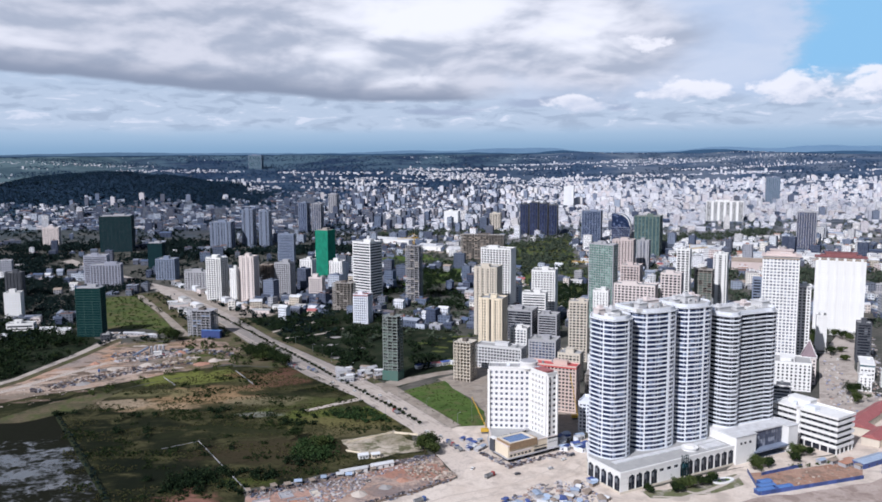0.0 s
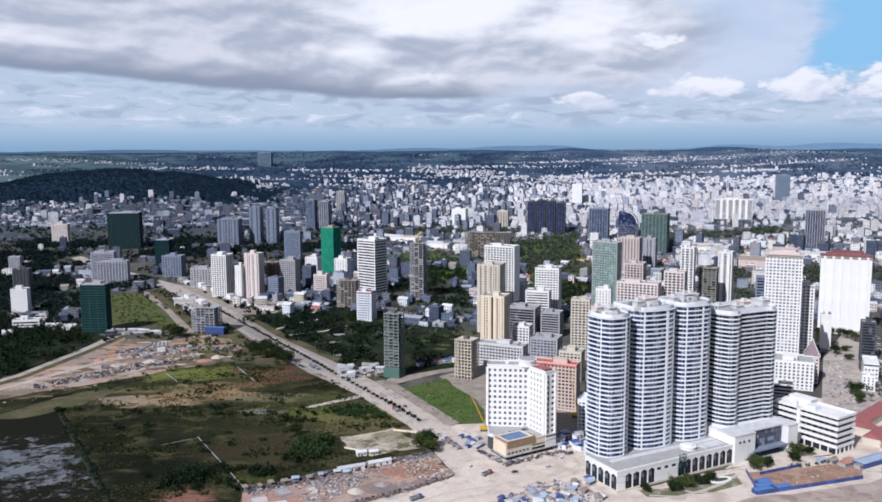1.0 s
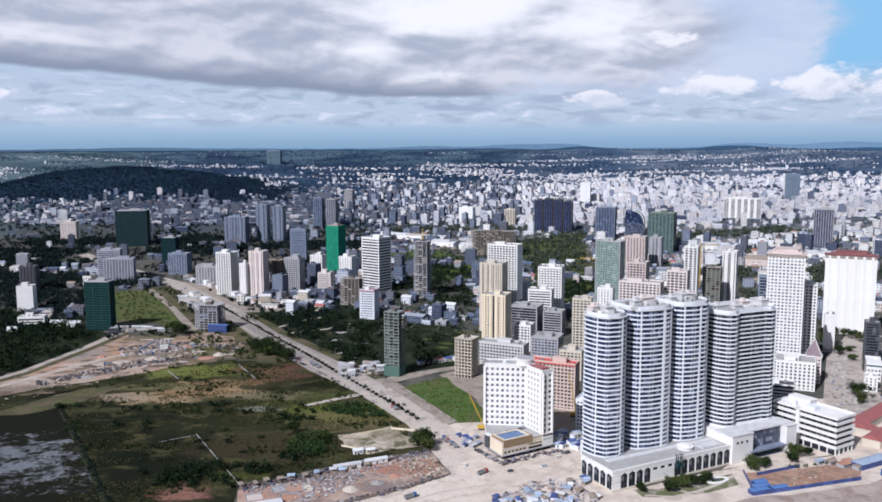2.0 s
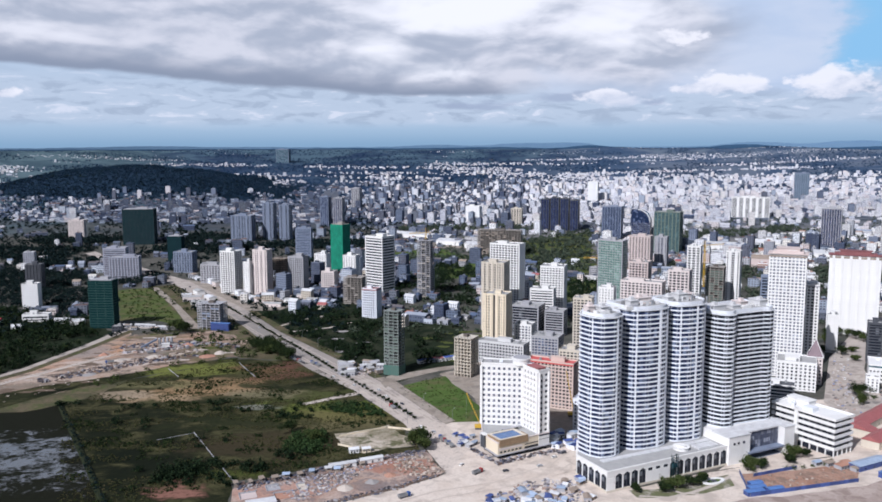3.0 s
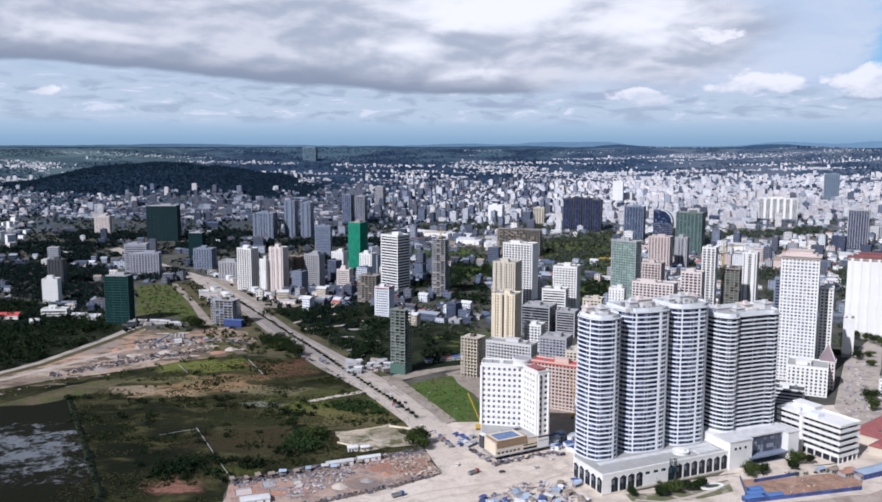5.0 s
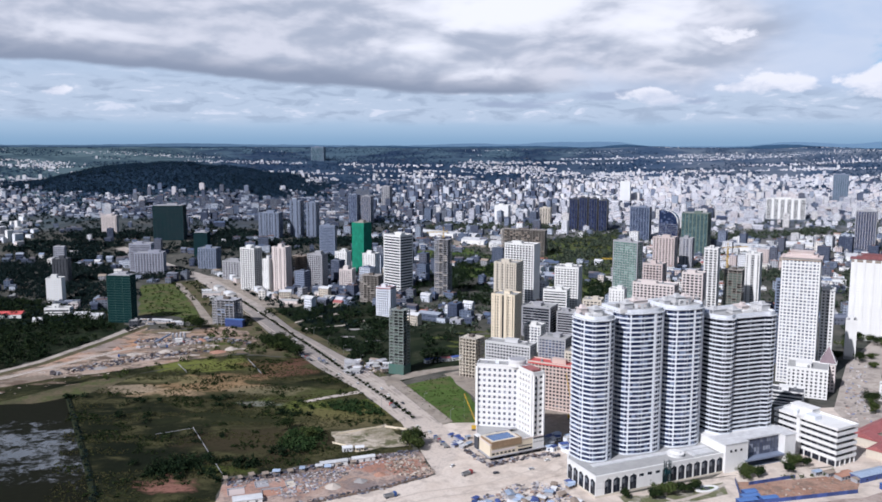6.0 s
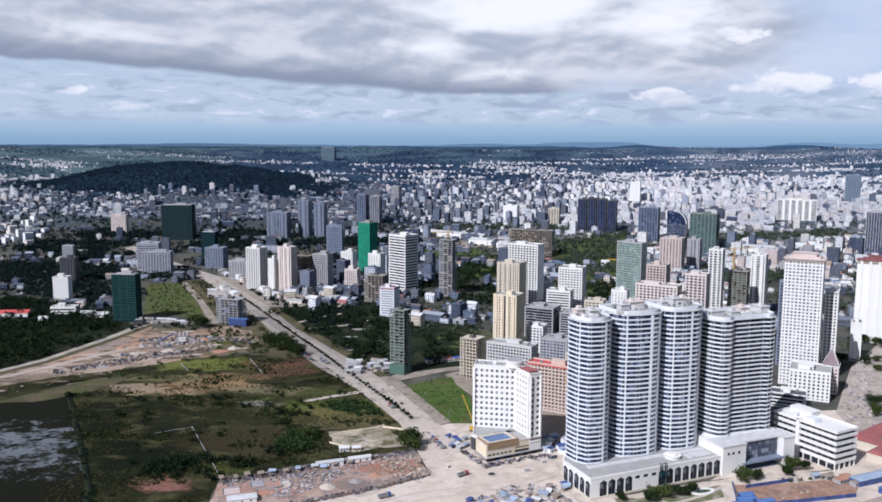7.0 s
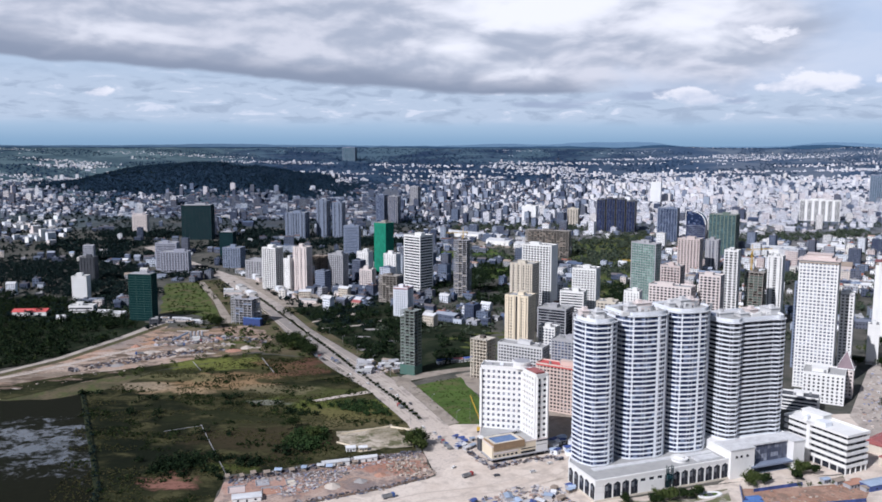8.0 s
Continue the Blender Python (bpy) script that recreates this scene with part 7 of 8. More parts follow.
TREES = [tree_kind(1, 4.2, LEAF), tree_kind(2, 5.4, LEAF), tree_kind(3, 3.2, LEAFDARK), tree_kind(4, 6.2, LEAFDARK)]


def plant(kind, x, y, s=1.0, label="green leafy tree beside the buildings", group=""):
    t = copy_thing(TREES[kind], Matrix.Translation((x, y, 0)) @ Matrix.Rotation(rng.uniform(0, 6.3), 4, "Z"))
    t.scale = (s, s, s)
    return tagged(t, label, "tree", group)


for u, v, kd, s in ((34, -12, 0, 0.8), (40, -15, 0, 0.9), (46, -13, 0, 0.75), (29, -17, 2, 1.0), (52, -17, 2, 1.0), (60, -15, 2, 0.9), (66, -12, 0, 0.6), (12, -8, 2, 0.8), (104, -14, 1, 0.7), (110, -10, 0, 0.9), (116, -15, 2, 1.0), (148, -12, 1, 0.75), (154, -8, 0, 0.9), (142, -16, 2, 1.0), (160, -12, 2, 1.0)):
    cs, sn = math.cos(radians(24)), math.sin(radians(24))
    plant(kd, 117.4 + u * cs - v * sn, 513.6 + u * sn + v * cs, s, "leafy garden tree in front of the podium", "garden trees")
for x, y, kd, s in ((-7, 601, 3, 1.0), (-12, 596, 1, 1.1), (-5, 592, 0, 1.0), (-14, 606, 2, 1.0)):
    plant(kd, x, y, s, "tall dusty tree at the road junction")
for x, y, kd, s in ((-112, 634, 3, 0.8), (-90, 612, 1, 0.8), (-178, 916, 3, 1.0), (-168, 900, 1, 1.0), (-160, 886, 3, 0.9), (-172, 880, 1, 0.9), (-288, 985, 3, 1.1), (-298, 992, 1, 1.2), (-306, 1004, 3, 1.0), (446, 826, 0, 0.8), (462, 862, 0, 0.8)):
    plant(kd, x, y, s, "broad dark green tree by a street")
for x, y, kd, s in ((383, 704, 3, 1.0), (377, 684, 1, 0.85), (424, 858, 3, 0.8), (452, 905, 1, 0.9), (470, 930, 3, 0.9), (488, 946, 3, 0.8), (493, 934, 1, 0.8), (497, 921, 3, 0.85), (499, 908, 1, 0.9), (444, 852, 3, 0.8)):
    plant(kd, x, y, s, "large dark green tree by the pale street")
for x, y, s in ((-190, 905, 1.0), (-184, 892, 1.1), (-176, 898, 1.0), (-168, 884, 1.1), (-160, 872, 1.0), (-152, 866, 0.9), (-146, 858, 1.0)):
    plant(3, x, y, s, "broad dark tree on the verge of the avenue")
# shrubs down the median
MEDIAN = [(-300, 1190), (-250, 1100), (-205, 1018), (-163, 940), (-126, 874), (-96, 817), (-69, 767), (-45, 723), (-26, 687), (-9, 654)]
for i in range(len(MEDIAN) - 1):
    (x1, y1), (x2, y2) = MEDIAN[i], MEDIAN[i + 1]
    n = max(1, round(math.hypot(x2 - x1, y2 - y1) / 9.0))
    for j in range(n):
        plant(2, x1 + (x2 - x1) * j / n, y1 + (y2 - y1) * j / n, rng.uniform(0.36, 0.52), "small dark round-headed tree on the median", "median trees")
for t in TREES:
    for o in [*t.children_recursive, t]:
        bpy.data.objects.remove(o)

# ---- ground detail ----
def blotches(name, mt, label, poly, n, rmin, rmax, z, long=1.8, seed=0, category="ground"):
    """Ragged patches of another soil or growth, joined, since nobody could count them."""
    r4 = random.Random(seed)
    xs, ys = [p[0] for p in poly], [p[1] for p in poly]
    sp = Soup()
    done = 0
    while done < n:
        x, y = r4.uniform(min(xs), max(xs)), r4.uniform(min(ys), max(ys))
        if not inside(x, y, poly):
            continue
        done += 1
        r = r4.uniform(rmin, rmax)
        m = 18
        st = len(sp.v)
        for i in range(m):
            a = 2 * math.pi * i / m
            k = r * (0.75 + 0.55 * noise.noise(Vector((math.cos(a) * 1.3 + done * 7, math.sin(a) * 1.3, seed))))
            sp.v.append((x + math.cos(a) * k * long, y + math.sin(a) * k, z + 0.0004 * done))
        sp.f.append(tuple(range(st, st + m)))
    return sp.finish(name, mt, label, category)


PALE = material("pale_dust", (0.52, 0.46, 0.40), (0.42, 0.37, 0.33), 0.95, scale=0.1, fine=0.8, spread=1.0, world_space=True)
GRAVEL = material("grey_gravel", (0.34, 0.32, 0.31), (0.25, 0.24, 0.235), 0.95, scale=0.1, fine=1.2, spread=1.0, bump=0.1, world_space=True)
OLIVE = material("olive_grass", (0.085, 0.10, 0.030), (0.060, 0.072, 0.026), 0.95, scale=0.05, fine=0.3, spread=1.0, bump=0.15, world_space=True)
DARKBOG = material("dark_bog", (0.014, 0.020, 0.012), (0.026, 0.030, 0.016), 0.9, scale=0.04, fine=0.3, spread=1.0, bump=0.15, world_space=True)
WORN = soil("worn_garden", [(0.20, 0.19, 0.13), (0.13, 0.14, 0.07), (0.36, 0.33, 0.29), (0.10, 0.11, 0.06)], 0.08, 0.12, 0.6)
TRACK = material("damp_wheel_track", (0.45, 0.39, 0.34), (0.53, 0.465, 0.405), 0.9, scale=0.08, fine=0.6, spread=1.0, world_space=True)
BRICKRED = material("red_laterite", (0.34, 0.17, 0.12), (0.44, 0.27, 0.20), 0.95, scale=0.06, fine=0.5, spread=1.0, bump=0.08, world_space=True)

SITE = [(-440, 725), (-370, 830), (-350, 960), (-300, 975), (-215, 930), (-205, 885), (-260, 850), (-300, 800), (-345, 760), (-394, 700)]
blotches("site_green", OLIVE, "weeds on the building site", [(-300, 975), (-215, 930), (-205, 885), (-280, 930), (-330, 985)], 14, 3, 8, 0.28, 1.5, 11)
DARKSOIL = material("dark_churned_soil", (0.11, 0.085, 0.066), (0.17, 0.125, 0.095), 0.95, scale=0.1, fine=0.6, spread=1.0, bump=0.15, world_space=True)
blotches("site_churned", DARKSOIL, "dark churned soil on the building site", SITE, 52, 1.5, 6.0, 0.285, 2.4, 31)
blotches("site_pale_dust", PALE, "pale dust on the building site", SITE, 18, 1.5, 5.0, 0.31, 2.4, 32)
for k, off in enumerate((0, 5, 11)):
    pts = [(-452, 728), (-410, 770 + off), (-372, 830 + off), (-340, 880 + off), (-300, 905 + off)]
    strip("site_track", TRACK, "wheel track across the building site", pts, [(x + 1.6, y - 1.6) for x, y in pts], 0.34 + 0.01 * k)
YARD = [(-130, 525), (-82, 548), (-53, 568), (-10, 585), (4, 548), (-26, 526), (-74, 500), (-120, 470)]
blotches("grove_clearings", OLIVE, "grassy clearings between trees", [(-10, 980), (70, 1000), (60, 860), (0, 830)], 16, 4, 10, 0.105, 1.4, 21)
blotches("plot_earth", GRAVEL, "bare earth on vacant plots", [(-180, 990), (-90, 1000), (-50, 900), (-80, 830), (-140, 900)], 6, 3, 7, 0.095, 2.0, 22)


def wheel_tracks():
    n = 0
    for off in (-9.5, -6.5, 5.5, 9.0):
        pts = [(-260, 1105), (-188, 973), (-109, 838), (-54, 750), (-6, 652), (14, 600)]
        left = [(x + off, y + off * 0.55) for x, y in pts]
        right = [(x + off + 0.9, y + off * 0.55 + 0.5) for x, y in pts]
        strip("road_track", TRACK, "dark wheel track worn into dust", left, right, 0.45 + 0.01 * n)
        n += 1
    for off in (0, 13):
        pts = [(-75, 455), (-40, 492), (0, 517), (40, 530), (85, 562), (105, 590)]
        left = [(x + off * 0.5, y - off * 0.7) for x, y in pts]
        right = [(x + off * 0.5 + 0.6, y - off * 0.7 - 0.8) for x, y in pts]
        strip("road_track", TRACK, "dark wheel track worn into dust", left, right, 0.45 + 0.01 * n)
        n += 1


wheel_tracks()
# kerbs of the median and the avenue
for k, (a, b) in enumerate(((1.6, 0), (-1.6, 0))):
    pts = [(-163, 940), (-126, 874), (-96, 817), (-69, 767), (-45, 723), (-26, 687), (-9, 654)]
    bm = bmesh.new()
    for i in range(len(pts) - 1):
        beam(bm, (pts[i][0] + a, pts[i][1] + a * 0.5, 0.4), (pts[i + 1][0] + a, pts[i + 1][1] + a * 0.5, 0.4), 0.16)
    tagged(new("kerb", mesh_of("kerb", bm, GRAVEL)), "pale concrete median kerb", "kerb", kind="structure")
strip("pavement_avenue", LANE, "brown earth footway beside the avenue", [(-52, 782), (-40, 761), (12, 647)], [(-44, 786), (-30, 769), (20, 655)], 0.5, "pavement")
strip("verge_avenue", VERGE, "dark rough verge beside the avenue", [(-238, 1114), (-176, 988), (-98, 861), (-52, 782)], [(-230, 1118), (-166, 995), (-88, 869), (-44, 786)], 0.48, "verge")
strip("road_plot", PALE, "pale path across the plots", [(-172, 985), (-120, 1010), (-95, 1040)], [(-170, 980), (-117, 1006), (-92, 1036)], 0.36)
strip("road_plot_far", PALE, "pale path across the plots", [(-185, 1020), (-150, 1070), (-130, 1085)], [(-182, 1016), (-147, 1065), (-126, 1080)], 0.36)
strip("road_sandy", PALE, "sandy path in the grass", [(-112, 706), (-90, 722), (-60, 742)], [(-108, 702), (-87, 716), (-56, 735)], 0.36)


# ---- bund and fences in the marsh ----
def bund():
    pts = [(-325, 715), (-292, 655), (-259, 595), (-234, 550), (-210, 504), (-190, 440), (-182, 400)]
    bm = bmesh.new()
    prev = None
    for x, y in pts:
        row = [bm.verts.new((x + dx, y + dx * 0.5, z)) for dx, z in ((-2.4, 0.0), (-0.9, 1.1), (0.9, 1.1), (2.4, 0.0))]
        if prev:
            for i in range(3):
                bm.faces.new((prev[i], prev[i + 1], row[i + 1], row[i]))
        prev = row
    tagged(new("bund", mesh_of("bund", bm, DARKBOG)), "low dark earth bund between pond and field", "embankment", kind="structure")
    spots = []
    for i in range(len(pts) - 1):
        for j in range(12):
            t = j / 12
            spots.append((pts[i][0] + (pts[i + 1][0] - pts[i][0]) * t + nr.uniform(-2, 2), pts[i][1] + (pts[i + 1][1] - pts[i][1]) * t))
    wood("bund_scrub", "dark scrub along the bund", spots, 0.8, 2.2, 0.9, 26, 0.5, LEAFDIM)


bund()


def fence(a, b, h=1.3, label="low white rendered wall across the marsh", mt=None):
    a, b = Vector(a), Vector(b)
    ln = (b - a).length
    root = thing("boundary_wall", label, "wall", a.x, a.y, 0, math.degrees(math.atan2(b.y - a.y, b.x - a.x)))
    part("wall_panel", made(lambda bm: box(bm, 0, -0.12, 0, ln, 0.12, h)), mt or GREY, root)
    pm = mesh_of("post", made(lambda bm: cbox(bm, 0, 0, 0.4, 0.4, 0, h + 0.2)), mt or GREY)
    for i in range(int(ln / 6) + 1):
        again("post", pm, root, (min(ln, i * 6.0), 0, 0))


fence((-187, 635), (-135, 537), 0.8)
fence((-187, 635), (-212, 620), 0.35, "low broken white wall in the marsh")
fence((-195, 844), (-169, 792), 0.9)
fence((-262, 824), (-244, 795), 0.9)
fence((-71, 622), (-36, 641), 1.5, "pale rendered retaining wall", CREAM)
fence((-34, 640), (-16, 634), 1.8, "pale rendered wall at the road", CREAM)
fence((-71, 604), (-60, 598), 1.4, "pale rendered yard wall", CREAM)


# ---- sheds, stalls, tarpaulins ----
def stall(x, y, yaw, w, d, h, roof, label, slope=0.5):
    root = thing("stall", label, "shed", x, y, 0.2, yaw, "roadside sheds")
    part("roof_sheet", made(lambda bm: prism_slope(bm, w, d, h, slope)), roof, root)
    pm = mesh_of("post", made(lambda bm: cbox(bm, 0, 0, 0.15, 0.15, 0, h)), STEEL)
    for sx in (-1, 1):
        for sy in (-1, 1):
            again("post", pm, root, (sx * (w / 2 - 0.3), sy * (d / 2 - 0.3), 0))
    part("back_wall", made(lambda bm: box(bm, -w / 2 + 0.2, d / 2 - 0.4, 0, w / 2 - 0.2, d / 2 - 0.25, h - 0.2)), CONCRETE, root)
    part("counter", made(lambda bm: box(bm, -w / 2 + 0.5, -d / 4, 0, w / 2 - 0.5, -d / 4 + 0.6, 0.9)), BROWNCON, root)


def prism_slope(bm, w, d, h, s):
    v = [bm.verts.new(p) for p in ((-w / 2, -d / 2, h), (w / 2, -d / 2, h), (w / 2, d / 2, h + s), (-w / 2, d / 2, h + s), (-w / 2, -d / 2, h + 0.12), (w / 2, -d / 2, h + 0.12), (w / 2, d / 2, h + s + 0.12), (-w / 2, d / 2, h + s + 0.12))]
    for f in ((3, 2, 1, 0), (4, 5, 6, 7), (0, 1, 5, 4), (1, 2, 6, 5), (2, 3, 7, 6), (3, 0, 4, 7)):
        bm.faces.new([v[i] for i in f])


def shed(x, y, yaw, w, d, h, roof, wall, label, ridge=1.2, group="sheds"):
    root = thing("shed", label, "shed", x, y, 0.15, yaw, group)
    part("wall", made(lambda bm: cbox(bm, 0, 0, w, d, 0, h)), wall, root)
    sp = Soup()
    sp.gable(0, 0, h, w + 0.8, d + 0.8, ridge, 0)
    me = bpy.data.meshes.new("roof")
    me.from_pydata(sp.v, [], sp.f + [(0, 3, 2, 1)])
    me.materials.append(roof)
    again("roof", me, root)
    part("door", made(lambda bm: box(bm, -0.6, -d / 2 - 0.06, 0, 0.6, -d / 2 + 0.05, min(2.1, h - 0.2))), DARKGREY, root)
    if w > 5:
        for sx in (-0.3, 0.3):
            part("window", made(lambda bm: box(bm, sx * w - 0.7, -d / 2 - 0.05, 1.0, sx * w + 0.7, -d / 2 + 0.05, 2.1)), GLASS, root)
    return root


r5 = random.Random(21)
for i in range(11):
    t = i / 10
    x, y = -131 + t * 80 + r5.uniform(-2, 2), 530 + t * 32 + r5.uniform(-3.5, 2.5)
    roof = r5.choice((TARP, GREYTARP, BROWNCON, BROWNCON, BROWNCON, BROWNCON, SHEET, BROWNCON))
    kind = {TARP: "blue", GREYTARP: "pale blue", SHEET: "pale grey", BROWNCON: "rusty brown"}[roof]
    stall(x, y, 20 + r5.uniform(-22, 22), r5.uniform(2.6, 5.5), r5.uniform(3, 4.5), r5.uniform(2.3, 3.0), roof, "open roadside stall with a %s sheet roof" % kind)
shed(-64, 561, 21, 19, 5, 3, SHEET, WHITE, "long white shed with a pale sheet roof")
shed(-44, 570, 21, 16, 5, 3, SHEET, WHITE, "long white shed with a pale sheet roof")
shed(-110, 500, 18, 18, 8, 3.0, SHEET, WHITE, "low white yard building with a flat pale roof", 0.5)
shed(-58, 589, 15, 7, 5, 3, SHEET, WHITE, "white cabin in a sandy yard")
shed(-49, 590, 15, 6, 4, 2.8, SHEET, CREAM, "cream cabin in a sandy yard")
for i in range(44):
    x, y = r5.uniform(34, 100), r5.uniform(468, 532)
    if y > 500 + (x - 34) * 0.55 or y < 462:
        y = r5.uniform(468, 505)
    roof = r5.choice((TARP, GREYTARP, GREYTARP, SHEET, GREYTARP, BROWNCON))
    kind = {TARP: "bright blue", GREYTARP: "pale blue", SHEET: "pale grey", BROWNCON: "rusty brown"}[roof]
    shed(x, y, r5.uniform(0, 180), r5.uniform(3, 7), r5.uniform(2.5, 5), r5.uniform(2, 3), roof, r5.choice((GREY, BROWNCON, COOLWHITE)), "small shack under %s sheeting beside the shore road" % kind, r5.uniform(0.3, 0.9), "shore road shacks")
for i in range(12):
    shed(r5.uniform(18, 33), r5.uniform(596, 622), r5.uniform(20, 60), r5.uniform(3, 6), r5.uniform(3, 5), 2.4, r5.choice((TARP, GREYTARP, SHEET)), GREY, "tarpaulin shelter beside the hotel", 0.7, "shelters beside the hotel")
for i in range(16):
    shed(r5.uniform(92, 112), r5.uniform(588, 622), r5.uniform(10, 60), r5.uniform(4, 8), r5.uniform(4, 6), r5.uniform(2.5, 4), r5.choice((GREYTARP, TARP, SHEET, GREYTARP)), COOLWHITE, "pale blue roofed shed in the hotel's shade", 1.0, "sheds in the side street")
for i in range(22):
    shed(r5.uniform(-88, -46), r5.uniform(795, 838), r5.uniform(-40, 40), r5.uniform(5, 11), r5.uniform(4, 7), r5.uniform(3, 5), r5.choice((GREY, BROWNCON, ROOFGREY, SHEET, GREY)), r5.choice((GREY, BROWNCON, GREY)), "low grey shed with a sheet roof by the avenue", 1.0, "sheds by the avenue")
for i in range(8):
    shed(-8 + i * 5.5 + r5.uniform(-1, 1), 838 + i * 2 + r5.uniform(-2, 2), 25, r5.uniform(5, 8), 6, 3.5, r5.choice((REDROOF, SHEET, TARP)), WHITE, "low workshop with a sheet roof by the cross street", 1.0, "workshops")
for i in range(9):
    shed(-350 + r5.uniform(-30, 30), 1015 + r5.uniform(-14, 12), r5.uniform(-20, 20), r5.uniform(7, 14), 6, 3, r5.choice((SHEET, SHEET, BROWNCON)), GREY, "site hut with a pale sheet roof", 0.8, "site huts")
for x, y, w, d, yw in ((-560, 1046, 44, 20, 8), (-500, 1010, 12, 8, 8), (-460, 1046, 18, 10, 5), (-438, 1040, 16, 9, 0)):
    shed(x, y, yw, w, d, 5, BRIGHTRED if x < -520 else SHEET, WHITE, "hall with a %s roof among trees" % ("red gable" if x < -520 else "pale gable"), 3.0, "halls among trees")
for x, y, w, d, yw in ((346, 628, 44, 14, 40), (352, 590, 40, 13, 40), (372, 650, 40, 13, 40), (376, 604, 30, 13, -50), (334, 612, 12, 22, 40), (337, 591, 30, 13, 40)):
    shed(x, y, yw, w, d, 6, REDROOF, BEIGE, "long low house with a dark red tiled roof", 3.4, "red-roofed houses")
for x, y, w, d, yw in ((-40, 2010, 120, 26, -35), (30, 1960, 110, 26, -35), (70, 1850, 60, 34, -30), (120, 1790, 40, 30, -30), (640, 1760, 120, 60, -25), (760, 1800, 70, 40, -25), (820, 1600, 80, 50, -25), (560, 1560, 60, 40, -25)):
    shed(x, y, yw, w, d, 10, SHEET, WHITE, "large hall with a pale sheet roof", 4.0, "large halls")
shed(640, 1480, -25, 70, 34, 16, BROWNCON, PINK, "brown-roofed hall behind the hotel tower", 6.0, "large halls")
shed(-296, 1130, -15, 24, 14, 5, SHEET, WHITE, "white shed with a curved pale roof by the avenue", 2.0, "large halls")
shed(-282, 1112, -15, 14, 10, 5, BLUEROOF, WHITE, "white shed with a blue roof by the avenue", 1.5, "large halls")
shed(-250, 1001, -15, 24, 7, 9, BLUEROOF, TARP, "blue sheeted base of an unfinished frame", 0.5, "large halls")

# a white quarter at the edge of the woods
for i in range(46):
    t = r5.random()
    x, y = -930 - 300 * t + r5.uniform(-60, 50), 1770 + 460 * t + r5.uniform(-60, 60)
    shed(x, y, r5.choice((-30, 60)) + r5.uniform(-8, 8), r5.uniform(9, 20), r5.uniform(8, 13), r5.uniform(6, 15) + 14 * (i % 9 == 0), r5.choice((ROOFGREY, GREY, ROOFGREY, SHEET)), r5.choice((WHITE, WHITE, PINKWHITE, COOLWHITE)), "white rendered house with a pale sheet roof", 1.2, "houses of the white quarter")

# low shops and halls along the far avenue
for i in range(13):
    t = i / 12
    shed(-238 - 165 * t + r5.uniform(-4, 4) + 18, 1150 + 245 * t + r5.uniform(-4, 4) + 10, -58 + r5.uniform(-4, 4), r5.uniform(11, 19), r5.uniform(8, 12), r5.uniform(4, 8), r5.choice((SHEET, SHEET, ROOFGREY, BROWNCON)), r5.choice((WHITE, COOLWHITE, PINKWHITE, GREY)), "low rendered shop with a sheet roof on the avenue", r5.uniform(0.4, 1.6), "shops on the avenue")
for x, y, w, d, yw in ((-336, 1196, 26, 12, 10), (-322, 1172, 18, 12, 10), (-310, 1150, 16, 10, -20), (-312, 1205, 22, 12, -58), (-352, 1226, 14, 10, 10), (-340, 1250, 20, 12, -58), (-212, 1150, 26, 10, -10), (-190, 1180, 20, 10, -12), (-178, 1205, 14, 9, -12), (-160, 1180, 16, 9, -12)):
    shed(x, y, yw, w, d, r5.uniform(4, 7), r5.choice((SHEET, ROOFGREY, SHEET)), r5.choice((WHITE, PINKWHITE)), "white shed with a pale sheet roof near the avenue", 1.8, "sheds near the far avenue")


# ---- hoardings ----
def hoarding(a, b, h, mt, label):
    a, b = Vector(a), Vector(b)
    ln = (b - a).length
    root = thing("hoarding", label, "fence", a.x, a.y, 0.1, math.degrees(math.atan2(b.y - a.y, b.x - a.x)))
    n = max(1, round(ln / 4))
    pm = mesh_of("panel", made(lambda bm: box(bm, 0.05, -0.06, 0, ln / n - 0.05, 0.06, h)), mt)
    qm = mesh_of("post", made(lambda bm: box(bm, -0.1, 0.06, 0, 0.1, 0.3, h + 0.2)), STEEL)
    for i in range(n):
        again("panel", pm, root, (i * ln / n, 0, 0))
        again("post", qm, root, (i * ln / n, 0, 0))


hoarding((211, 540), (203, 501), 2.6, TARP, "blue sheet hoarding round a building plot")
hoarding((203, 501), (244, 511.5), 2.6, TARP, "blue sheet hoarding round a building plot")
hoarding((244, 511.5), (285, 522), 2.6, TARP, "blue sheet hoarding round a building plot")
hoarding((218, 533), (254, 546), 2.4, TARP, "blue sheet hoarding along a garden")
shed(306, 548, 25, 30, 9, 4, GREYTARP, TARP, "shed with a pale blue roof and blue walls", 1.4)
shed(320, 532, 25, 34, 10, 4, BLUEROOF, TARP, "shed with a bright blue roof", 1.4)
shed(330, 512, 20, 40, 10, 3.5, GREYTARP, COOLWHITE, "long shed with a pale blue roof", 1.2)
for x, y, w, d in ((207, 505, 13, 5), (211, 511.5, 12, 5), (222, 508.5, 11, 4.5), (213, 518, 9, 5)):
    shed(x, y, 15, w, d, 2.8, BLUEROOF, TARP, "long site cabin with a blue sheet roof", 0.7, "site cabins")
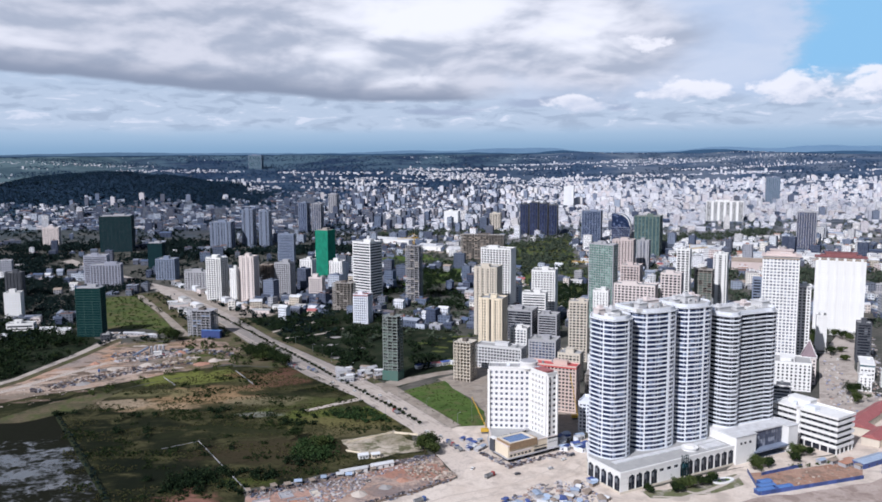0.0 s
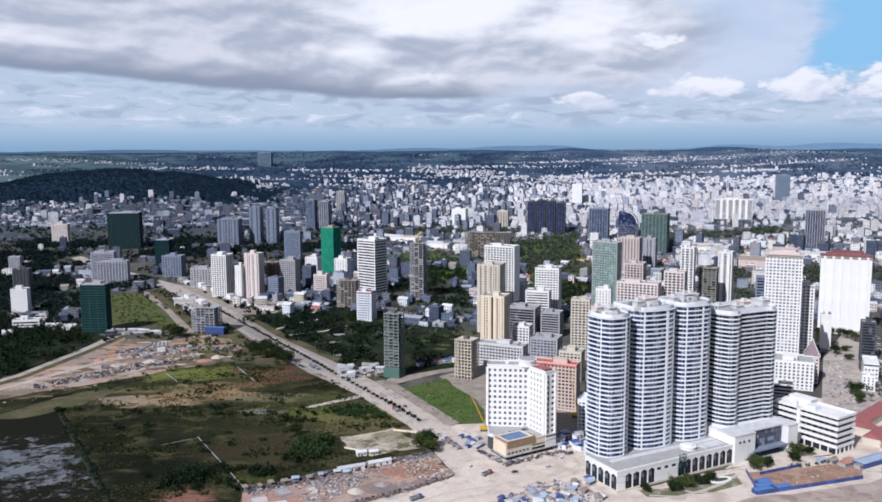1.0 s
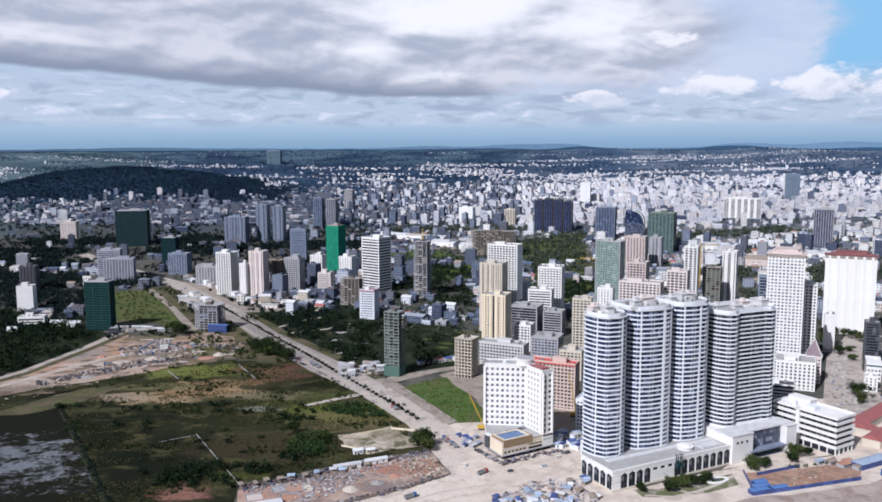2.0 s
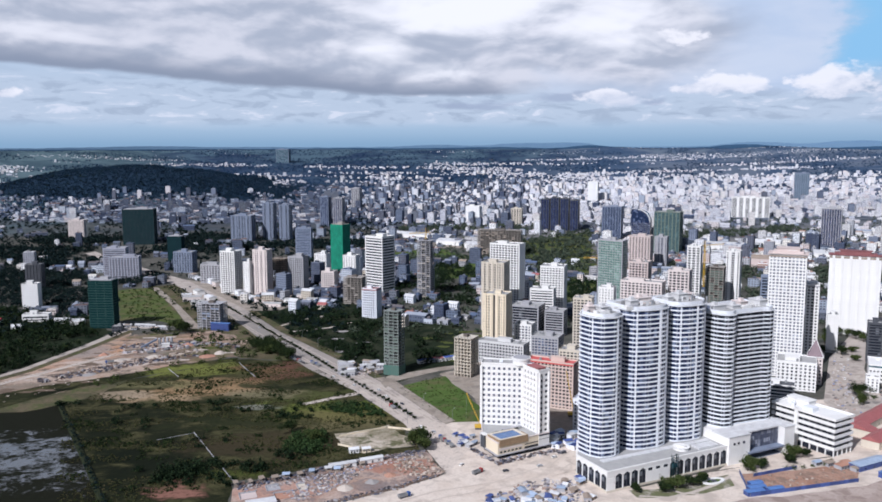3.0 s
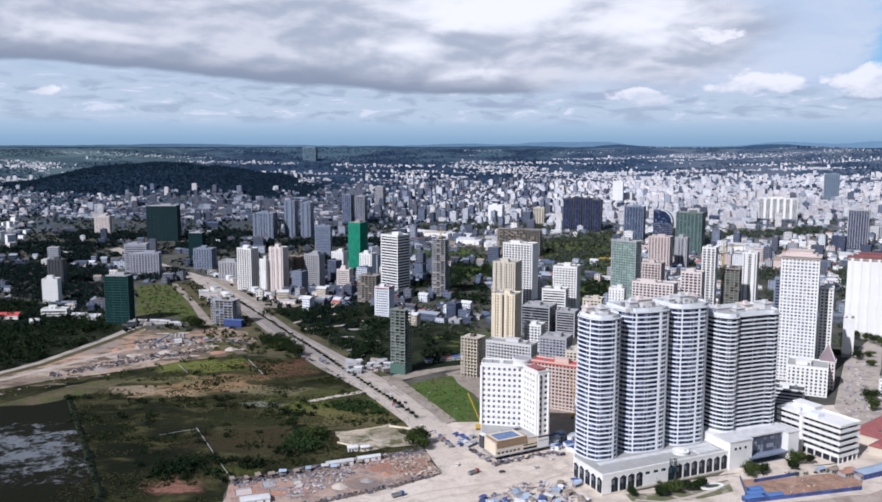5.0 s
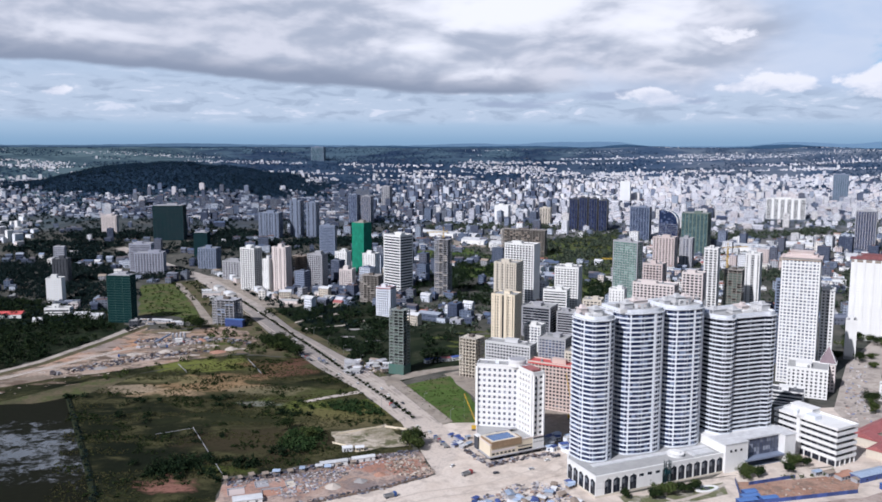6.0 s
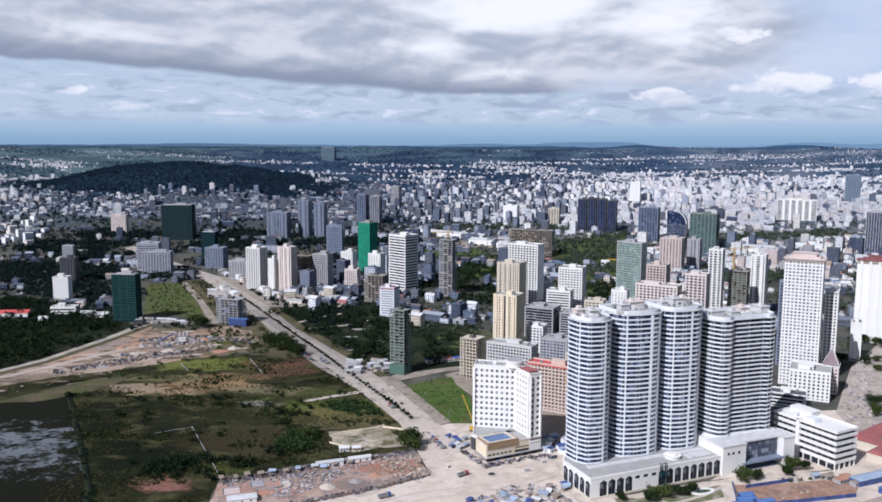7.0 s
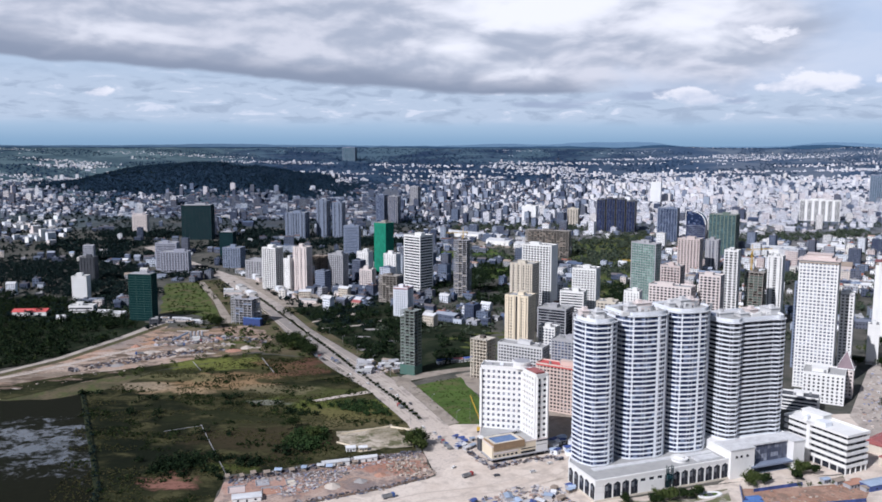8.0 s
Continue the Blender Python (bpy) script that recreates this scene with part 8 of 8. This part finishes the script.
for x, y, w, d, rf, kind in ((286, 546, 9, 6, BRICKRED, "rusty red"), (279, 551, 7, 5, BROWNCON, "brown"), (294, 541, 8, 5, BROWNCON, "brown"), (291, 551, 6, 5, BRICKRED, "rusty red"), (271, 552, 6, 4, GREYTARP, "pale blue")):
    shed(x, y, 25, w, d, 2.8, rf, GREY, "site hut with a %s sheet roof" % kind, 0.8, "site huts by the plot")


# ---- garden ring in front of the podium ----
def garden_ring():
    root = thing("garden_bed", "oval raised garden bed with a paved rim", "garden", 188, 526, 0.1, 24)
    part("rim", made(lambda bm: prism_ring(bm, [(9 * math.cos(i * math.pi / 12), 4.5 * math.sin(i * math.pi / 12)) for i in range(24)], [(6.0 * math.cos(i * math.pi / 12), 2.4 * math.sin(i * math.pi / 12)) for i in range(24)], 0, 0.7)), WHITE, root)
    part("soil", made(lambda bm: prism(bm, [(6.2 * math.cos(i * math.pi / 12), 2.6 * math.sin(i * math.pi / 12)) for i in range(24)], 0, 0.45)), GRASS, root)
    part("inner_pool", made(lambda bm: cyl(bm, 0, 0, 2.0, 0.45, 0.9, 16)), DARKGREY, root)


garden_ring()
sheet("lawn_garden", WORN, "worn garden ground in front of the podium", [(128, 514), (160, 518), (203, 538), (200, 520), (168, 504), (130, 503)], 0.16, rag=3, seed=40)
strip("path_garden", PALE, "pale winding garden path", [(132, 506), (150, 503), (170, 512), (186, 522), (202, 536)], [(132, 504), (150, 500.5), (171, 509), (188, 519.5), (204, 534)], 0.24, "path")
strip("path_garden_cross", PALE, "pale winding garden path", [(150, 516), (160, 507), (172, 505)], [(152, 517), (161.5, 509), (172, 507)], 0.26, "path")
wood("garden_shrubs", "mixed garden shrubs in front of the podium", fill([(130, 508), (160, 512), (200, 535), (198, 518), (166, 496), (130, 498)], 4.0, keep=0.4) + fill([(240, 545), (280, 560), (286, 554), (244, 538)], 4, keep=0.5), 1.2, 2.6, 0.7, 50, 0.4, LEAF)


# ---- heaps ----
def heap(x, y, r, h, mt, label):
    bm = bmesh.new()
    n, rings = 20, 5
    tip = bm.verts.new((0, 0, h))
    prev = None
    for k in range(1, rings + 1):
        f = k / rings
        row = []
        for i in range(n):
            a = 2 * math.pi * i / n
            q = 1 + 0.25 * noise.noise(Vector((math.cos(a) * 1.5 + x, math.sin(a) * 1.5 + y, f)))
            row.append(bm.verts.new((math.cos(a) * r * f * q, math.sin(a) * r * f * q, h * (1 - f) ** 1.15 * q - (0.2 if k == rings else 0))))
        for i in range(n):
            j = (i + 1) % n
            if prev:
                bm.faces.new((prev[i], row[i], row[j], prev[j]))
            else:
                bm.faces.new((tip, row[i], row[j]))
        prev = row
    ob = new("spoil_mound", mesh_of("spoil_mound", bm, mt))
    ob.location = (x, y, 0.2)
    tagged(ob, label, "mound")


heap(-59, 524, 6, 2.6, PALE, "pale sand heap in a muddy yard")
heap(-42, 534, 5, 1.8, GRAVEL, "grey gravel heap in a muddy yard")
heap(-30, 545, 5, 1.4, BRICKRED, "red earth heap in a muddy yard")
for i in range(14):
    x, y = r5.uniform(-370, -215), 0
    y = 800 + (x + 370) * 0.7 + r5.uniform(-25, 70)
    if inside(x, y, SITE):
        heap(x, y, r5.uniform(4, 10), r5.uniform(1.2, 3.5), r5.choice((GRAVEL, PALE, DIRT, BRICKRED)), "spoil heap on the building site")


def slab(x, y, w, d, yaw, mt, label):
    root = thing("foundation_slab", label, "slab", x, y, 0.2, yaw, "foundation slabs")
    part("slab_bed", made(lambda bm: cbox(bm, 0, 0, w, d, 0, 0.35)), mt, root)
    part("upstand_wall", made(lambda bm: (box(bm, -w / 2, d / 2 - 0.25, 0.35, w / 2, d / 2, 1.4), box(bm, -w / 2, -d / 2, 0.35, -w / 2 + 0.25, d / 2 - 0.25, 1.1))), GREY, root)


slab(-121, 514, 11, 9, 18, PINK, "pinkish concrete foundation slab with low walls")
slab(-107, 526, 9, 8, 20, GREY, "grey concrete foundation slab with low walls")
slab(-98, 514, 12, 9, 18, BRICKRED, "red earth filled foundation with low walls")
slab(-88, 527, 6, 10, 20, BEIGE, "beige concrete foundation slab with low walls")
strip("ditch_yard", DARKSOIL, "dark ditch between yard and shore road", [(-76, 497), (-28, 523), (2, 545)], [(-74.5, 494.5), (-26, 520.5), (4, 543)], 0.47, "ditch")


def rubble(name, label, poly, n, mts, smin, smax, seed):
    r6 = random.Random(seed)
    sp = Soup()
    xs, ys = [p[0] for p in poly], [p[1] for p in poly]
    while n > 0:
        x, y = r6.uniform(min(xs), max(xs)), r6.uniform(min(ys), max(ys))
        if inside(x, y, poly):
            s = r6.uniform(smin, smax)
            sp.block(x, y, 0.1, s * r6.uniform(0.6, 2.2), s * r6.uniform(0.5, 1.3), s * r6.uniform(0.3, 0.9), r6.uniform(0, 3.1))
            n -= 1
    sp.finish(name, mts, label, "rubble")


JUNK = island_material("mixed_scrap", [(0.42, 0.41, 0.44), (0.30, 0.27, 0.27), (0.55, 0.52, 0.51), (0.24, 0.26, 0.36), (0.35, 0.26, 0.22), (0.20, 0.19, 0.20), (0.48, 0.42, 0.38), (0.14, 0.13, 0.13)], 0.8)
STONE = island_material("rubble_stone", [(0.42, 0.35, 0.29), (0.33, 0.27, 0.22), (0.26, 0.22, 0.20), (0.50, 0.43, 0.37), (0.20, 0.15, 0.12)], 0.9)
rubble("yard_scrap", "stacked timber, sheets and scrap in the yard", [(-100, 515), (-72, 545), (-50, 552), (-60, 528), (-85, 505)], 620, JUNK, 0.3, 1.2, 3)
DARKJUNK = island_material("dark_scrap", [(0.07, 0.065, 0.07), (0.12, 0.10, 0.10), (0.05, 0.05, 0.06), (0.20, 0.19, 0.21), (0.16, 0.11, 0.09), (0.09, 0.10, 0.14), (0.34, 0.33, 0.34)], 0.85)
rubble("stall_clutter", "dark timber, tyres and sheets behind the stalls", [(-134, 532), (-83, 557), (-53, 574), (-7, 591), (-4, 586), (-53, 566), (-83, 549), (-130, 524)], 620, DARKJUNK, 0.5, 1.9, 41)
rubble("ditch_rubble", "dark stones along the ditch", [(-80, 499), (-28, 526), (0, 548), (6, 544), (-24, 520), (-75, 494)], 330, DARKJUNK, 0.4, 1.3, 42)
rubble("yard_end_rubble", "broken red earth and timber by the junction", [(-30, 570), (-8, 588), (8, 550), (-10, 540), (-26, 552)], 260, STONE, 0.5, 1.7, 43)
rubble("site_dark_stacks", "dark stacked steel and timber on the building site", [(-378, 792), (-336, 838), (-292, 868), (-252, 884), (-240, 876), (-286, 852), (-330, 812), (-370, 776)], 360, DARKJUNK, 0.6, 2.4, 44)
rubble("site_far_stacks", "stacked materials along the far edge of the site", [(-345, 925), (-268, 945), (-215, 925), (-205, 905), (-268, 928), (-340, 908)], 260, DARKJUNK, 0.6, 2.6, 45)
rubble("hotel_front_goods", "dark stalls and crates along the hotel front", [(32, 592), (45, 566), (88, 588), (98, 584), (96, 578), (86, 582), (46, 559), (28, 590)], 260, DARKJUNK, 0.5, 1.9, 46)
rubble("stall_goods", "crates and goods behind the stalls", [(-130, 526), (-60, 556), (-10, 588), (-4, 580), (-58, 548), (-126, 518)], 420, JUNK, 0.3, 1.2, 4)
rubble("shack_goods", "crates and scrap between the shacks", [(34, 505), (62, 530), (92, 536), (98, 500), (92, 464), (36, 464)], 900, JUNK, 0.4, 1.7, 5)
rubble("site_rubble", "stacked blocks and rubble on the building site", [(-372, 800), (-330, 850), (-290, 880), (-262, 900), (-240, 900), (-285, 862), (-330, 820), (-366, 786)], 420, STONE, 0.5, 1.9, 6)
rubble("site_stacks", "stacked formwork and pipes beside the concrete plant", [(-335, 905), (-270, 925), (-262, 910), (-330, 888)], 160, JUNK, 0.8, 3.0, 16)
rubble("site_grit", "scattered stones on the building site", SITE, 160, STONE, 0.4, 1.2, 17)
rubble("hoarding_goods", "stacked boards and pipes inside the hoarding", [(208, 506), (216, 532), (254, 542), (281, 547), (292, 538), (283, 525)], 90, STONE, 0.3, 1.1, 7)
rubble("hotel_goods", "crates and boards round the hotel", [(30, 575), (48, 568), (84, 576), (96, 586), (92, 592), (80, 582), (48, 574), (36, 584)], 120, JUNK, 0.4, 1.4, 8)
rubble("lot_goods", "parked machines and sheets by the avenue", [(-90, 800), (-60, 835), (-44, 825), (-62, 790)], 200, JUNK, 0.6, 2.2, 9)
rubble("street_goods", "stalls and parked scooters on the pale street", [(346, 660), (352, 693), (430, 842), (445, 842), (400, 745), (370, 660)], 160, JUNK, 0.5, 1.8, 10)
rubble("street_goods_far", "stalls and parked vehicles along the pale street", [(395, 690), (455, 800), (530, 935), (540, 930), (470, 800), (410, 690)], 200, JUNK, 0.6, 2.0, 11)


# ---- concrete plant ----
def plant_mixer():
    root = thing("concrete_plant", "white silos and conveyor of a concrete plant", "plant", -300, 921, 0.2, 20)
    for i in range(4):
        silo = new("silo")
        silo.parent = root
        silo.location = (i * 4.2, 0, 0)
        part("silo_body", made(lambda bm: (cyl(bm, 0, 0, 1.5, 4, 9, 14), cyl(bm, 0, 0, 0.5, 2.6, 4, 14, 1.5), cyl(bm, 0, 0, 1.5, 9, 9.8, 14, 0.6))), GREY, silo)
        part("silo_legs", made(lambda bm: [cbox(bm, sx, sy, 0.3, 0.3, 0, 6) for sx in (-1.3, 1.3) for sy in (-1.3, 1.3)]), STEEL, silo)
    part("conveyor", made(lambda bm: (beam(bm, (-3, -2, 9), (-24, -10, 1), 0.9), beam(bm, (-12, -5.4, 5.6), (-12, -5.4, 0), 0.3))), BLUEGREY, root)
    part("control_cabin", made(lambda bm: (cbox(bm, 6, -6, 8, 4, 0, 4), cbox(bm, 6, -6, 8.8, 4.8, 4, 4.3))), WHITE, root)
    part("hopper_bank", made(lambda bm: [cbox(bm, -22 - i * 4, -12, 3.6, 5, 0.4, 3.2) for i in range(4)]), BROWNCON, root)


plant_mixer()


# ---- vehicles ----
def vehicle(kind, paint, label):
    root = thing(kind, label, "truck" if kind == "truck" else "car", 0, -900, 0.4)
    if kind == "truck":
        part("cab", made(lambda bm: (box(bm, 2.6, -1.2, 0.7, 4.4, 1.2, 3.0), box(bm, 2.8, -1.1, 3.0, 4.0, 1.1, 3.2))), paint, root)
        part("tipper_body", made(lambda bm: (box(bm, -4.2, -1.25, 1.1, 2.4, 1.25, 1.4), box(bm, -4.2, -1.25, 1.4, 2.4, -1.1, 2.6), box(bm, -4.2, 1.1, 1.4, 2.4, 1.25, 2.6), box(bm, 2.2, -1.1, 1.4, 2.4, 1.1, 2.8), box(bm, -4.2, -1.1, 1.4, -4.05, 1.1, 2.6))), STEEL, root)
        part("windscreen", made(lambda bm: box(bm, 4.38, -1.05, 1.8, 4.43, 1.05, 2.8)), GLASS, root)
        wheels = [(-3.2, 1.1), (-1.9, 1.1), (3.4, 1.1)]
        rad = 0.5
    else:
        part("body", made(lambda bm: (box(bm, -2.2, -0.88, 0.35, 2.2, 0.88, 0.95), box(bm, -1.5, -0.75, 1.42, 0.9, 0.75, 1.5))), paint, root)
        part("cabin_glass", made(lambda bm: box(bm, -1.7, -0.78, 0.95, 1.2, 0.78, 1.42)), GLASS, root)
        for sy in (-0.6, 0.6):
            part("headlight", made(lambda bm: box(bm, 2.18, sy - 0.18, 0.6, 2.23, sy + 0.18, 0.75)), SHEET, root)
        wheels = [(-1.35, 0.8), (1.35, 0.8)]
        rad = 0.32
    def tyre(bm):
        lo = []
        for side in (-0.12, 0.12):
            lo.append([bm.verts.new((rad * math.cos(i * math.pi / 6), side, rad * math.sin(i * math.pi / 6))) for i in range(12)])
        bm.faces.new(lo[0])
        bm.faces.new(lo[1][::-1])
        for i in range(12):
            j = (i + 1) % 12
            bm.faces.new((lo[0][j], lo[0][i], lo[1][i], lo[1][j]))
    wm = mesh_of("wheel", made(tyre), DARKGREY)
    for x, y in wheels:
        for s in (-1, 1):
            again("wheel", wm, root, (x, s * y, rad))
    return root


REDPAINT = material("red_car_paint", (0.35, 0.03, 0.03), rough=0.35)
BLUEPAINT = material("blue_car_paint", (0.04, 0.10, 0.30), rough=0.35)
CARS = [vehicle("car", SHEET, "silver saloon car on the dusty road"), vehicle("car", DARKGREY, "dark saloon car on the dusty road"), vehicle("car", WHITE, "white saloon car on the dusty road"), vehicle("truck", BLUEPAINT, "blue tipper truck on the dusty road"), vehicle("truck", REDPAINT, "red tipper truck on the dusty road")]
for x, y, k, yaw in ((-139, 852, 3, 118), (-133, 846, 4, 118), (-128, 840, 1, 118), (-118, 838, 3, 118), (8, 611, 3, 112), (11, 604, 4, 112), (14, 598, 3, 112), (7, 617, 1, 112), (-60, 752, 2, 300), (-88, 800, 0, 300), (-24, 700, 1, 300), (-160, 925, 2, 300), (-205, 1010, 0, 300), (-240, 1080, 2, 120), (20, 560, 2, 60), (50, 548, 1, 20), (75, 556, 0, 25), (-20, 508, 3, 30), (-50, 480, 2, 40), (88, 572, 2, 30), (376, 700, 0, 60), (390, 730, 1, 60), (400, 760, 2, 240), (420, 800, 0, 60), (440, 830, 2, 240), (388, 712, 4, 60), (-300, 890, 3, 20), (-285, 905, 4, 70), (-330, 850, 3, 200), (-260, 920, 3, 120), (-300, 1190, 0, 120), (-330, 1250, 2, 300), (-370, 1310, 1, 120), (96, 580, 1, 200), (-38, 722, 2, 300), (-46, 742, 0, 300), (-78, 790, 1, 300), (-104, 842, 0, 300), (-122, 866, 2, 300), (-32, 690, 4, 120), (-70, 758, 0, 120), (-92, 788, 2, 120), (-112, 830, 3, 120), (-8, 640, 2, 300), (2, 628, 0, 300), (30, 545, 4, 40)):
    c = copy_thing(CARS[k], Matrix.Translation((x, y, 0.46)) @ Matrix.Rotation(radians(yaw), 4, "Z"))
for c in CARS:
    for o in [*c.children_recursive, c]:
        bpy.data.objects.remove(o)


# ---- cranes, poles ----
def lattice(bm, a, b, half, bays, r):
    a, b = Vector(a), Vector(b)
    q = (b - a).to_track_quat("Z", "Y").to_matrix()
    u, v = q.col[0] * half, q.col[1] * half
    cs = [u + v, u - v, -u - v, -u + v]
    for c in cs:
        beam(bm, a + c, b + c, r)
    for i in range(bays):
        p, n2 = a + (b - a) * i / bays, a + (b - a) * (i + 1) / bays
        for k in range(4):
            beam(bm, p + cs[k], n2 + cs[(k + 1) % 4], r * 0.7)


def mobile_crane(x, y, tip):
    root = thing("crawler_crane", "yellow crawler crane with a long lattice boom", "crane", x, y, 0.3)
    part("tracks", made(lambda bm: (box(bm, -3, -2.4, 0, 3, -1.4, 1), box(bm, -3, 1.4, 0, 3, 2.4, 1))), DARKGREY, root)
    part("cab", made(lambda bm: (box(bm, -3.2, -1.6, 1, 2, 1.6, 3.4), box(bm, 2, -1.6, 1, 3.4, 0, 3.2))), YELLOWST, root)
    part("boom", made(lambda bm: lattice(bm, (2, 0, 2), tip, 0.28, 16, 0.05)), YELLOWST, root)
    part("hoist_rope", made(lambda bm: beam(bm, tip, (tip[0], tip[1], 4), 0.05)), STEEL, root)


mobile_crane(38, 636, (-9, 14, 25))
mobile_crane(118, 664, (-6, -4, 40))


def tower_crane(x, y, z, h, jib, yaw, label):
    root = thing("tower_crane", label, "crane", x, y, z, yaw)
    part("mast", made(lambda bm: lattice(bm, (0, 0, 0), (0, 0, h), 0.9, int(h / 3), 0.16)), YELLOWST, root)
    part("jib", made(lambda bm: lattice(bm, (0, 0, h + 1), (jib, 0, h + 1), 0.7, int(jib / 3), 0.13)), YELLOWST, root)
    part("counter_jib", made(lambda bm: lattice(bm, (0, 0, h + 1), (-jib * 0.28, 0, h + 1), 0.7, 5, 0.13)), YELLOWST, root)
    part("counterweight", made(lambda bm: box(bm, -jib * 0.3, -1, h - 2, -jib * 0.22, 1, h + 0.6)), CONCRETE, root)
    part("cab", made(lambda bm: box(bm, 0.9, -1, h - 1.8, 2.6, 1, h + 0.2)), WHITE, root)
    part("apex", made(lambda bm: (beam(bm, (0, 0, h + 1.5), (0, 0, h + 8), 0.3), beam(bm, (0, 0, h + 8), (jib * 0.7, 0, h + 1.6), 0.07), beam(bm, (0, 0, h + 8), (-jib * 0.25, 0, h + 1.6), 0.07))), YELLOWST, root)


tower_crane(4, 1220, 86, 8, 26, 200, "yellow tower crane on an unfinished concrete tower")
tower_crane(262, 1160, 0, 62, 34, 160, "yellow tower crane over a green belt")
tower_crane(430, 1240, 0, 70, 36, 20, "yellow tower crane behind slim towers")


def pole(x, y, h=9.0):
    root = thing("street_lamp", "grey steel street lamp beside the avenue", "street lamp", x, y, 0.3, 30, "street lamps")
    part("post", made(lambda bm: cyl(bm, 0, 0, 0.14, 0, h, 8, 0.08)), STEEL, root)
    part("arm", made(lambda bm: beam(bm, (0, 0, h), (2.2, 0, h + 0.5), 0.07)), STEEL, root)
    part("lamp_head", made(lambda bm: cbox(bm, 2.3, 0, 0.9, 0.35, h + 0.4, h + 0.6)), SHEET, root)


for i in range(9):
    t = i / 8
    pole(-172 + t * 186 + 4, 995 - t * 340 + 3)
    pole(-197 + t * 178, 955 - t * 305)
